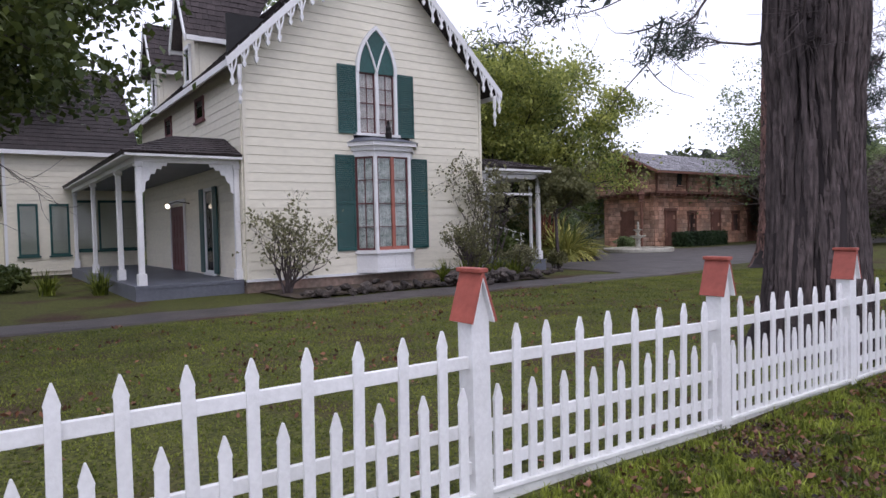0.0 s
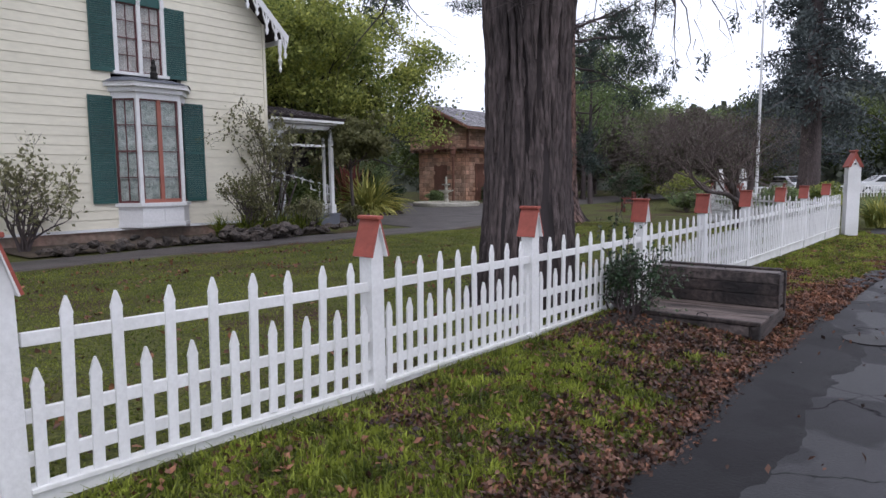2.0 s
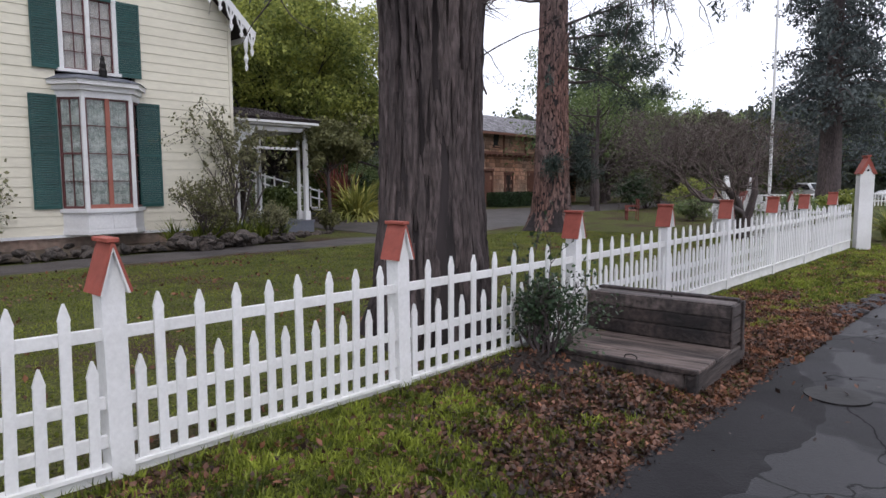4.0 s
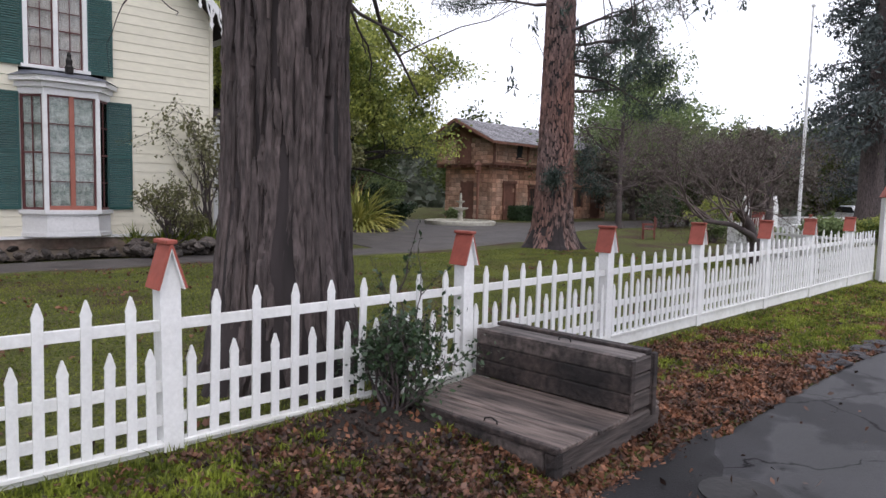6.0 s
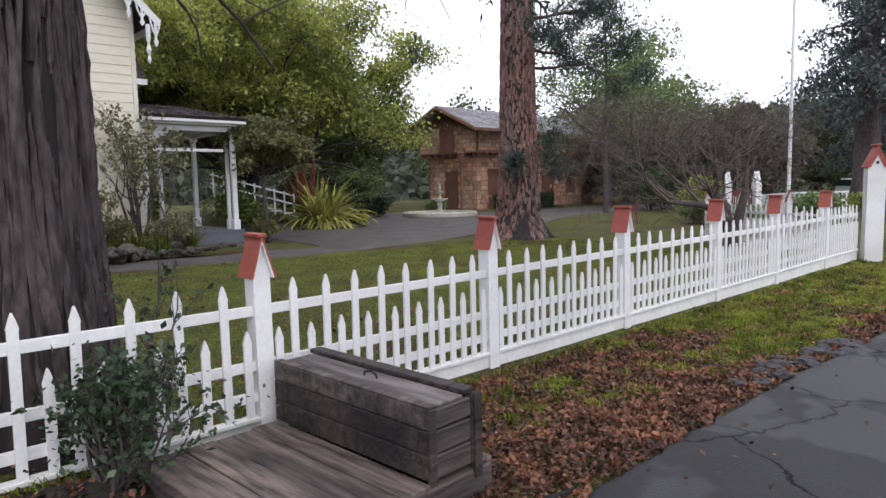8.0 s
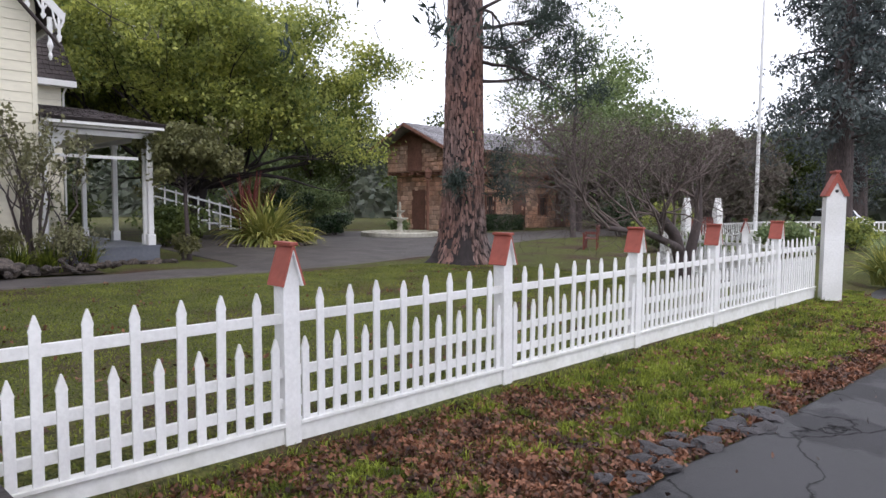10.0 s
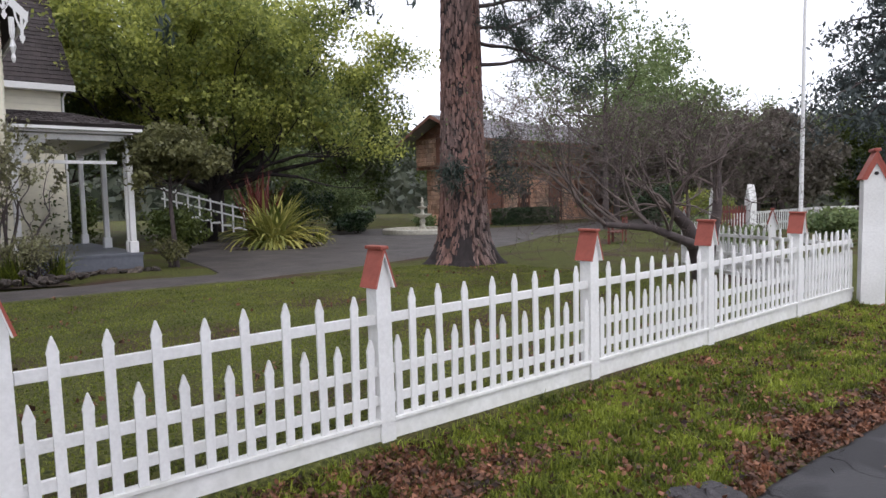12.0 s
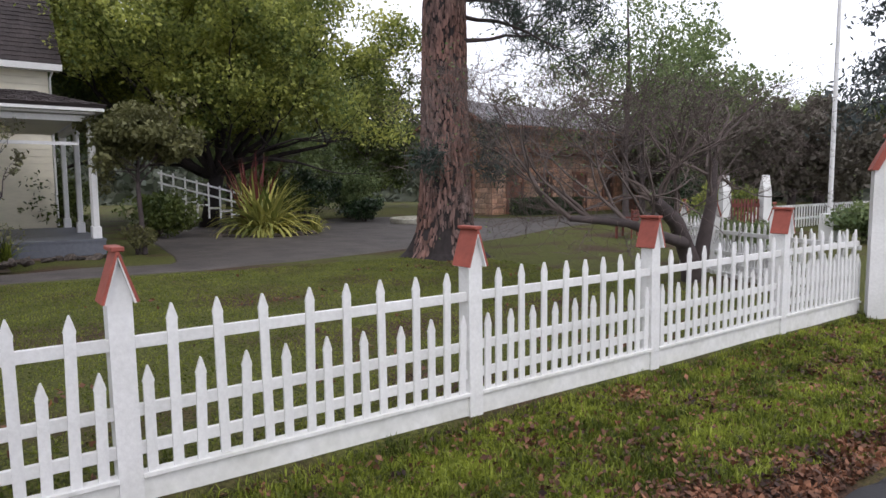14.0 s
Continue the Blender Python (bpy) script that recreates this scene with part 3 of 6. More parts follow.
# ---- plank seat box beside the fence ----
def seat_box():
    t = thing("plank_bench", "weathered dark timber platform bench with box back", "bench", pose(6.72, -1.67, 0, 0, 0, 3))
    w, d, top = 1.53, 1.52, 0.0
    part("front_beam", B(0, w, -0.002, 0.09, -0.3, top - 0.035, bevel=0.012), MIDWOOD, t, "weathered squared front beam")
    part("end_beam", B(w - 0.09, w, 0.095, d, -0.3, top - 0.03, bevel=0.012), PALEWOOD, t)
    part("side_beam", B(0, 0.09, 0.095, d, -0.3, top - 0.04, bevel=0.012), MIDWOOD, t)
    part("corner_stake", B(-0.014, 0.075, -0.016, 0.07, -0.32, top - 0.03, bevel=0.01), OLDWOOD, t, "dark corner post")
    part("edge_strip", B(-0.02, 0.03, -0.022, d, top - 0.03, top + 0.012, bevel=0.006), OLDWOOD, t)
    x0, x1 = 1.0, 1.39
    n, wide = 4, (0.28, 0.21, 0.27, 0.205)
    a = 0.034
    for i in range(n):
        part("deck_plank", B(a, a + wide[i] - 0.007, -0.02 + 0.006 * (i % 2), d - 0.01 * (i % 3), top - 0.032, top + 0.004 * (i % 2), bevel=0.006), PALEWOOD, t)
        a += wide[i]
    part("rear_plank", B(x1 + 0.004, w - 0.004, 0.0, d, top - 0.028, top + 0.002, bevel=0.006), PALEWOOD, t)
    hi = 0.415
    for z0, z1 in ((top + 0.004, 0.15), (0.154, 0.29), (0.294, hi)):
        # Lower two front planks take the darkest wood, the top one a lighter.
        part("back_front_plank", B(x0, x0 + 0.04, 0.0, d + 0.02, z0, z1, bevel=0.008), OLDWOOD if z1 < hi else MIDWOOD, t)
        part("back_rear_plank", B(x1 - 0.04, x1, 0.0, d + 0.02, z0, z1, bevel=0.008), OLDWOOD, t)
        part("back_end_plank", B(x0 + 0.042, x1 - 0.042, 0.004, 0.05, z0, z1 - 0.01, bevel=0.008), MIDWOOD, t)
        part("back_far_plank", B(x0 + 0.042, x1 - 0.042, d - 0.02, d + 0.02, z0, z1 - 0.01, bevel=0.008), PALEWOOD, t)
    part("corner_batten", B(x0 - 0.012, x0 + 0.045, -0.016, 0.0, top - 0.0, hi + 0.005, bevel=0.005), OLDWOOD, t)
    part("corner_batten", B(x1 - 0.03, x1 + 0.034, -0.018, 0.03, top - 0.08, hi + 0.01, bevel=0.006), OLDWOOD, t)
    part("lid", B(x0 + 0.075, x1 - 0.085, 0.03, d - 0.02, hi - 0.012, hi + 0.008, bevel=0.005), LIDWOOD, t, "pale worn plank lid")
    part("lid_rim", B(x0 + 0.002, x0 + 0.068, 0.0, d + 0.02, hi + 0.001, hi + 0.014, bevel=0.004), MIDWOOD, t)
    part("lid_hinge_board", B(x1 - 0.078, x1 + 0.02, 0.03, d + 0.03, hi + 0.002, hi + 0.034, bevel=0.006), OLDWOOD, t)
    for (x, y, z) in (((x0 + x1) / 2, 0.72, hi + 0.008), (0.09, 0.62, top)):
        tubes("handle", [[((x, y - 0.06, z), 0.007), ((x, y - 0.055, z + 0.025), 0.007), ((x + 0.01, y, z + 0.035), 0.007), ((x, y + 0.055, z + 0.025), 0.007), ((x, y + 0.06, z), 0.007)]], IRON, t, 6, "rusty iron loop handle")
    return t


seat_box()


# ---- white gothic house ----
house = thing("house", "cream clapboard gothic house with green shutters and lacy bargeboards", "house", pose(4.0, 14.48, 0, 0, 0, -0.3))
UL, UR, CU = -0.3, 7.8, 3.75
EZ, APEX, HALF = 6.1, 10.55, 4.5
FLOOR_Z = 0.36


def gable_z(u):
    return APEX - abs(u - CU) * (APEX - EZ) / HALF


def siding(parent, u0, u1, z0, z1, step, holes, limit=None, place=None, material=None):
    """Lapped boards; each row is cut at the holes and at the gable."""
    z = z0
    while z < z1 - 0.02:
        top = min(z + step, z1)
        spans = [(u0, u1)]
        if limit:
            reach = HALF * (APEX - 0.12 - top) / (APEX - EZ)
            if reach <= 0.05:
                break
            spans = [(max(u0, CU - reach), min(u1, CU + reach))]
        for (a, b, c, d) in holes:
            if c < top - 0.01 and d > z + 0.01:
                spans = [s for p, q in spans for s in ((p, min(q, a)), (max(p, b), q)) if s[1] - s[0] > 0.02]
        for p, q in spans:
            bm = bmesh.new()
            prism(bm, [(-0.027, z + 0.004), (-0.014, top), (0.02, top), (0.02, z + 0.004)], p, q, "x")
            ob = part("clapboard", bm, material or CREAM, parent)
            if place:
                ob.matrix_basis = place
        z += step


def wall_block(name, u0, u1, v0, v1, z0, z1, material=None):
    return part(name, B(u0, u1, v0, v1, z0, z1), material or CREAM_TRIM, house)


BAYHOLE, UPHOLE = (3.0, 4.95, 0.95, 4.25), (3.15, 4.45, 4.42, 6.3)
siding(house, UL + 0.1, UR - 0.1, FLOOR_Z, APEX, 0.24, [BAYHOLE, UPHOLE], limit=True)
for u in (UL, UR - 0.1):
    part("corner_board", B(u, u + 0.1, -0.045, 0.02, FLOOR_Z, gable_z(u + 0.05) - 0.15), CREAM_TRIM, house)
part("water_table", B(UL - 0.02, UR + 0.02, -0.06, 0.02, FLOOR_Z - 0.07, FLOOR_Z), TRIM, house)
part("foundation", B(UL, UR, 0.0, 0.35, -0.3, FLOOR_Z - 0.07), FOUND, house, "old stone foundation wall")
# backing wall with the openings left free, and the side walls
bm = bmesh.new()
for a, b, c, d in ((UL, 3.0, FLOOR_Z, 6.3), (4.95, UR, FLOOR_Z, 6.3), (3.0, 4.95, FLOOR_Z, 0.95)):
    box(bm, a, b, 0.022, 0.2, c, d)
part("front_wall", bm, CREAM_TRIM, house)
bm = bmesh.new()
prism(bm, [(UL, 6.31), (UR, 6.31), (UR, gable_z(UR) - 0.1), (CU, APEX - 0.1), (UL, gable_z(UL) - 0.1)], 0.022, 0.2)
part("gable_wall", bm, CREAM_TRIM, house)
DEEP = 12.6
for u, name in ((UL, "side_wall"), (UR - 0.2, "side_wall")):
    part(name, B(u, u + 0.2, 0.21, DEEP, FLOOR_Z - 0.3, 6.45), CREAM_TRIM, house)
siding(house, -DEEP, -0.05, FLOOR_Z, 6.4, 0.24, [], place=pose(UL - 0.022, 0, 0, 0, 0, -90))
siding(house, 0.05, DEEP, FLOOR_Z, 6.4, 0.24, [], place=pose(UR + 0.022, 0, 0, 0, 0, 90))
# Near-black panels give the windows their unlit depth.
part("room_back", B(UL + 0.25, UR - 0.25, 1.8, 1.9, FLOOR_Z, 8.0), UNLIT_SHADE, house, "near-black panel in place of the unlit room")
part("room_floor", B(UL + 0.25, UR - 0.25, 0.21, 1.8, 4.25, 4.35), UNLIT_SHADE, house)


def shingled(parent, corners, rows, cols, material, lift=0.03, seed=3, name="roof"):
    """A roof slope between four corners (eave left, eave right, ridge right, ridge left) laid in lapped uneven courses."""
    el, er, rr, rl = (Vector(c) for c in corners)
    nrm = (er - el).cross(rl - el).normalized()
    if nrm.z < 0:
        nrm = -nrm
    rg = np.random.default_rng(seed)
    V, F = [], []
    for i in range(rows):
        a0, a1 = i / rows, (i + 1.25) / rows
        off = rg.uniform(0, 1)
        cuts = sorted({0.0, 1.0, *[min(max((c + off + rg.uniform(-0.2, 0.2)) / cols, 0), 1) for c in range(cols)]})
        for p, q in zip(cuts, cuts[1:]):
            if q - p < 0.002:
                continue
            jag = rg.uniform(0, 0.15) / rows
            g = 0.06 * (q - p)
            def at(s, h, up):
                h = min(h, 1)
                lo, hi = el.lerp(er, s), rl.lerp(rr, s)
                return tuple(lo.lerp(hi, h) + nrm * up)
            b = len(V)
            th = lift * rg.uniform(0.7, 1.3)
            V += [at(p + g, a0 - jag, th), at(q - g, a0 - jag, th), at(q - g, a1, 0.004), at(p + g, a1, 0.004), at(p + g, a0 - jag, 0), at(q - g, a0 - jag, 0)]
            F += [(b, b + 1, b + 2, b + 3), (b + 4, b + 5, b + 1, b), (b, b + 3, b + 4), (b + 1, b + 5, b + 2)]
    shin = raw("shingle_cover", V, F, material, parent)
    shin["kind"] = "stuff"
    bm = bmesh.new()
    vs = [bm.verts.new(c - nrm * d) for d in (0.0, 0.09) for c in (el, er, rr, rl)]
    for f in ((0, 1, 2, 3), (7, 6, 5, 4), (0, 4, 5, 1), (1, 5, 6, 2), (2, 6, 7, 3), (3, 7, 4, 0)):
        bm.faces.new([vs[i] for i in f])
    part(name, bm, material, parent)


FR = -0.5
for s in (-1, 1):
    eave, ridge = CU + s * (HALF + 0.05), CU
    shingled(house, ((eave, FR, EZ), (eave, DEEP, EZ), (ridge, DEEP, APEX + 0.05), (ridge, FR, APEX + 0.05)), 26, 40, SHINGLE, seed=20 + s)
    # eave fascia along the side
    part("fascia", B(eave - 0.03, eave + 0.03, FR, DEEP, EZ - 0.2, EZ - 0.03), TRIM, house)


def bargeboard(u_end, z_end, u_top, z_top, v, parent, n, hang=0.62, scale=1.0):
    """Rake board with a row of pierced lacy pendants below it."""
    bm = bmesh.new()
    prism(bm, [(u_end, z_end), (u_top, z_top), (u_top, z_top - 0.24 * scale), (u_end, z_end - 0.24 * scale)], v - 0.025, v + 0.025)
    part("bargeboard", bm, TRIM, parent)
    d = Vector((u_top - u_end, 0, z_top - z_end)) / n
    s = 1 if u_top > u_end else -1
    for i in range(n):
        p = Vector((u_end, v, z_end - 0.2 * scale)) + d * (i + 0.35)
        h = hang * scale * (1.0 if i % 2 == 0 else 0.72)
        w = 0.1 * scale
        bm = bmesh.new()
        x, z = p.x, p.z
        # stem, curled arms, drop
        prism(bm, [(x - 0.025 * scale, z + 0.1), (x + 0.025 * scale, z + 0.1), (x + 0.03 * scale, z - h * 0.7), (x, z - h), (x - 0.03 * scale, z - h * 0.7)], v - 0.02, v + 0.02)
        for q in (-1, 1):
            pts = [(x, z - h * 0.62), (x + q * w * 0.7, z - h * 0.42), (x + q * w * 1.25, z - h * 0.12), (x + q * w * 1.5, z + 0.1), (x + q * w * 1.05, z + 0.08), (x + q * w * 0.85, z - h * 0.12), (x + q * w * 0.4, z - h * 0.34), (x, z - h * 0.48)]
            prism(bm, pts if q > 0 else pts[::-1], v - 0.018, v + 0.018)
        lathe_pts = [(x - 0.06 * scale, z - h * 0.78), (x, z - h * 0.68), (x + 0.06 * scale, z - h * 0.78), (x + 0.04 * scale, z - h * 0.92), (x, z - h * 1.04), (x - 0.04 * scale, z - h * 0.92)]
        prism(bm, lathe_pts, v - 0.028, v + 0.028)
        part("pendant", bm, TRIM, parent, "white pierced wooden pendant")


for s in (-1, 1):
    bargeboard(CU + s * (HALF + 0.06), EZ + 0.02, CU, APEX + 0.06, FR - 0.03, house, 14)
    x = CU + s * (HALF - 0.25)
    bm = lathe(bmesh.new(), [(0.02, EZ - 1.15), (0.05, EZ - 1.05), (0.025, EZ - 0.95), (0.07, EZ - 0.8), (0.03, EZ - 0.65), (0.06, EZ - 0.5), (0.06, EZ - 0.15)], 10, x, FR - 0.03)
    part("corner_drop", bm, TRIM, house, "turned white corner drop")


def shutter(u0, u1, z0, z1, v=-0.05, angle=0.0, parent=house):
    t = part("shutter", B(u0, u0 + 0.05, v - 0.03, v, z0, z1), GREEN, parent, "dark green louvred shutter")
    part("stile", B(u1 - 0.05, u1, v - 0.03, v, z0, z1), GREEN, t)
    for z in (z0, (z0 + z1) / 2 - 0.04, z1 - 0.08):
        part("shutter_rail", B(u0 + 0.05, u1 - 0.05, v - 0.028, v - 0.002, z, z + 0.08), GREEN, t)
    n = int((z1 - z0) / 0.062)
    for i in range(n):
        z = z0 + 0.08 + (z1 - z0 - 0.16) * (i + 0.5) / n
        bm = bmesh.new()
        prism(bm, [(v - 0.033, z - 0.028), (v - 0.027, z - 0.03), (v - 0.004, z + 0.022), (v - 0.01, z + 0.024)], u0 + 0.05, u1 - 0.05, "x")
        part("slat", bm, GREEN, t)
    return t


shutter(2.36, 2.98, 1.02, 3.83)
shutter(4.93, 5.55, 1.02, 3.8)
shutter(2.5, 3.1, 4.46, 6.46)
shutter(4.5, 5.1, 4.44, 6.36)


def sash(parent, place, w, h, cols, rows, frame_mat, cur_mat, bar=0.022, fr=0.06, meeting=True):
    """A glazed sash in its own plane: frame, bars, panes, with a curtain hanging behind. place puts its lower left corner."""
    f = bmesh.new()
    box(f, 0, fr, 0, 0.05, 0, h)
    box(f, w - fr, w, 0, 0.05, 0, h)
    box(f, fr, w - fr, 0, 0.05, 0, fr * 1.2)
    box(f, fr, w - fr, 0, 0.05, h - fr, h)
    made = [part("sash", f, frame_mat, parent)]
    t = parent
    for i in range(1, cols):
        x = w * i / cols
        made.append(part("glazing_bar", B(x - bar / 2, x + bar / 2, 0.008, 0.04, fr * 1.2, h - fr), frame_mat, t))
    for j in range(1, rows):
        z = h * j / rows
        k = bar * (1.8 if meeting and j == rows // 2 else 1)
        made.append(part("glazing_bar", B(fr, w - fr, 0.006, 0.042, z - k / 2, z + k / 2), frame_mat, t))
    g = part("pane", B(fr * 0.5, w - fr * 0.5, 0.022, 0.026, fr * 0.5, h - fr * 0.5), GLASS, t, "clear old window glass")
    g.visible_shadow = False
    made.append(g)
    if cur_mat:
        n = 24
        V, F = [], []
        for i in range(n + 1):
            x = w * i / n
            y = 0.062 + 0.012 * math.sin(i * 2.1) + 0.006 * math.sin(i * 5.3)
            V += [(x, y, 0.02), (x, y, h - 0.02)]
        F = [(2 * i, 2 * i + 2, 2 * i + 3, 2 * i + 1) for i in range(n)]
        made.append(raw("curtain", V, F, cur_mat, t, "pale lace curtain", smooth=True))
    for ob in made:
        ob.matrix_basis = place
    return made[0]


def bay_window():
    t = thing("bay_window", "white framed bay window with salmon sashes and lace curtains", "window")
    t.parent = house
    del t["category"]
    c, wh, fh, dp = 4.0, 1.02, 0.58, -0.52
    pts = [(c - wh, 0.0), (c - fh, dp), (c + fh, dp), (c + wh, 0.0)]
    def ring(z0, z1, grow, name, material, inner=None):
        bm = bmesh.new()
        o = [(c - wh - grow, 0.0), (c - fh - grow * 0.8, dp - grow), (c + fh + grow * 0.8, dp - grow), (c + wh + grow, 0.0)]
        prism(bm, o, z0, z1, "z")
        part(name, bm, material, t)
    ring(0.4, 0.96, 0.0, "apron", TRIM)
    ring(0.92, 1.02, 0.07, "sill", TRIM)
    ring(0.36, 0.46, 0.03, "plinth", TRIM)
    ring(3.78, 3.95, 0.03, "head", TRIM)
    ring(3.95, 4.08, 0.1, "cornice", TRIM)
    ring(4.08, 4.2, 0.2, "cornice", TRIM)
    bm = bmesh.new()
    o = [(c - wh - 0.24, 0.0), (c - fh - 0.2, dp - 0.24), (c + fh + 0.2, dp - 0.24), (c + wh + 0.24, 0.0)]
    i_ = [(c - wh + 0.1, 0.0), (c - fh + 0.05, dp + 0.25), (c + fh - 0.05, dp + 0.25), (c + wh - 0.1, 0.0)]
    lo, hi = [bm.verts.new((x, y, 4.2)) for x, y in o], [bm.verts.new((x, y, 4.36)) for x, y in i_]
    bm.faces.new(lo[::-1])
    bm.faces.new(hi)
    for a in range(4):
        b = (a + 1) % 4
        bm.faces.new((lo[a], lo[b], hi[b], hi[a]))
    part("bay_roof", bm, GREYPAINT, t, "dark leaded bay roof")
    z0, z1 = 1.02, 3.78
    for (x, y) in pts:
        part("mullion", B(x - 0.05, x + 0.05, y - 0.045 + (0.04 if y == 0 else 0), y + 0.05, z0, z1, bevel=0.008), TRIM, t)
    for k in range(3):
        (xa, ya), (xb, yb) = pts[k], pts[k + 1]
        ln = math.hypot(xb - xa, yb - ya)
        a = math.degrees(math.atan2(yb - ya, xb - xa))
        m0 = pose(xa, ya, z0, 0, 0, a)
        if k == 1:
            for h in range(2):
                sash(t, m0 @ pose(0.05 + h * (ln - 0.1) / 2, 0, 0), (ln - 0.1) / 2, z1 - z0, 1, 4, MAROON, CURTAIN, fr=0.045, meeting=False)
            part("meeting_stile", B(c - 0.055, c + 0.055, dp - 0.02, dp + 0.045, z0, z1, bevel=0.008), RUSTY, t, "salmon painted meeting stile")
            part("bottom_rail", B(c - fh + 0.06, c + fh - 0.06, dp - 0.012, dp + 0.04, z0, z0 + 0.1), RUSTY, t)
        else:
            sash(t, m0 @ pose(0.05, 0, 0), ln - 0.1, z1 - z0, 2, 4, MAROON, CURTAIN, fr=0.05)
    for k, (xa, xb) in enumerate(((c - 0.55, c - 0.02), (c + 0.02, c + 0.55))):
        part("apron_panel", B(xa, xb, dp - 0.012, dp + 0.01, 0.5, 0.86, bevel=0.006), TRIM, t)


bay_window()


def gothic_window():
    t = thing("gothic_window", "pointed twin window with green tympanum and maroon sashes", "window")
    t.parent = house
    del t["category"]
    c, hw, z0, zs, za = 3.8, 0.6, 4.5, 6.3, 7.62
    def arch(w, top, n=9):
        """Outline of a pointed arch from the left spring to the right spring."""
        h = top - zs
        r = (w * w + h * h) / (2 * w)
        full = math.asin(min(1, h / r))
        pts = [(c - w + r - r * math.cos(full * i / n), zs + r * math.sin(full * i / n)) for i in range(n + 1)]
        return pts + [(2 * c - x, z) for x, z in pts[-2::-1]]
    out, inn = arch(hw + 0.1, za + 0.1), arch(hw, za - 0.03)
    bm = bmesh.new()
    a = [(bm.verts.new((x, -0.13, z)), bm.verts.new((x, 0.0, z))) for x, z in out]
    b = [(bm.verts.new((x, -0.13, z)), bm.verts.new((x, 0.0, z))) for x, z in inn]
    for i in range(len(a) - 1):
        bm.faces.new((a[i][0], a[i + 1][0], b[i + 1][0], b[i][0]))
        bm.faces.new((a[i][0], a[i][1], a[i + 1][1], a[i + 1][0]))
        bm.faces.new((b[i][0], b[i + 1][0], b[i + 1][1], b[i][1]))
    part("arch_trim", bm, TRIM, t)
    bm = bmesh.new()
    prism(bm, inn, -0.075, 0.0)
    part("tympanum", bm, GREEN, t, "dark green wooden arch panel")
    for s in (-1, 1):
        part("jamb", B(c + s * (hw + 0.05) - 0.05, c + s * (hw + 0.05) + 0.05, -0.1, 0.05, z0, zs), TRIM, t)
    part("centre_mullion", B(c - 0.05, c + 0.05, -0.09, 0.05, z0, zs + 0.05), TRIM, t)
    for s in (-1, 1):
        path = [((c, -0.09, zs + 0.03), 0.035)] + [((c + s * hw * (0.05 + 0.5 * k / 6), -0.09, zs + 0.05 + 0.88 * (k / 6) ** 0.75), 0.035) for k in range(1, 7)]
        tubes("tracery", [path], TRIM, t, 6)
    part("window_sill", B(c - hw - 0.16, c + hw + 0.16, -0.14, 0.05, z0 - 0.08, z0), TRIM, t)
    for s in (0, 1):
        sash(t, pose(c - hw + s * (hw + 0.05), -0.03, z0), hw - 0.05, zs - z0, 2, 4, MAROON, PINKCUR, fr=0.032, bar=0.016)


gothic_window()
# little dark figure standing on the bay roof
bm = lathe(bmesh.new(), [(0.09, 4.34), (0.1, 4.5), (0.07, 4.56), (0.08, 4.66), (0.045, 4.74), (0.055, 4.8), (0.03, 4.87)], 12, 0, 0)
fig = part("owl_ornament", bm, IRON, None)
fig.matrix_basis = house.matrix_basis @ pose(4.02, -0.32, 0.0)
tagged(fig, "small dark owl-shaped ornament on the bay roof", "ornament")


def column(parent, u, v, z0, z1, s=0.07):
    t = part("porch_column", B(u - s, u + s, v - s, v + s, z0 + 0.3, z1 - 0.12, bevel=0.015), TRIM, parent, "square white chamfered porch column")
    part("column_base", B(u - s * 1.5, u + s * 1.5, v - s * 1.5, v + s * 1.5, z0, z0 + 0.3, bevel=0.012), TRIM, t)
    part("column_cap", B(u - s * 1.4, u + s * 1.4, v - s * 1.4, v + s * 1.4, z1 - 0.12, z1, bevel=0.01), TRIM, t)


def bracket(parent, u, v, z, s, along="u"):
    """A scalloped corner bracket under the porch beam."""
    pts = [(0, 0), (0.62, 0), (0.6, -0.09), (0.5, -0.08), (0.47, -0.17), (0.36, -0.16), (0.32, -0.28), (0.22, -0.3), (0.17, -0.45), (0.09, -0.5), (0.07, -0.72), (0, -0.78)]
    bm = bmesh.new()
    prism(bm, [((u if along == "u" else v) + s * a, z + b) for a, b in pts], (v if along == "u" else u) - 0.02, (v if along == "u" else u) + 0.02, "y" if along == "u" else "x")
    part("bracket", bm, TRIM, parent)


def dark_window(parent, place, w, h, frame_mat=None, shutters=True):
    m = frame_mat or TRIM
    f = bmesh.new()
    for a in ((0, 0.08, 0, h), (w - 0.08, w, 0, h), (0.08, w - 0.08, 0, 0.08), (0.08, w - 0.08, h - 0.1, h)):
        box(f, a[0], a[1], -0.03, 0.04, a[2], a[3])
    t = part("window", f, m, parent)
    t.matrix_basis = place
    part("sill", B(-0.06, w + 0.06, -0.08, 0.02, -0.07, 0), m, t)
    # Near-black sheet close behind the glass, in place of an unlit room.
    part("dark_backing", B(0.08, w - 0.08, 0.03, 0.04, 0.08, h - 0.1), UNLIT_SHADE, t)
    part("pane", B(0.08, w - 0.08, 0.0, 0.006, 0.08, h - 0.1), GLASS, t)
    if shutters:
        for x0 in (-0.45, w + 0.03):
            part("shutter", B(x0, x0 + 0.42, -0.055, -0.02, 0.0, h, bevel=0.008), GREEN, t, "dark green shutter")
    return t


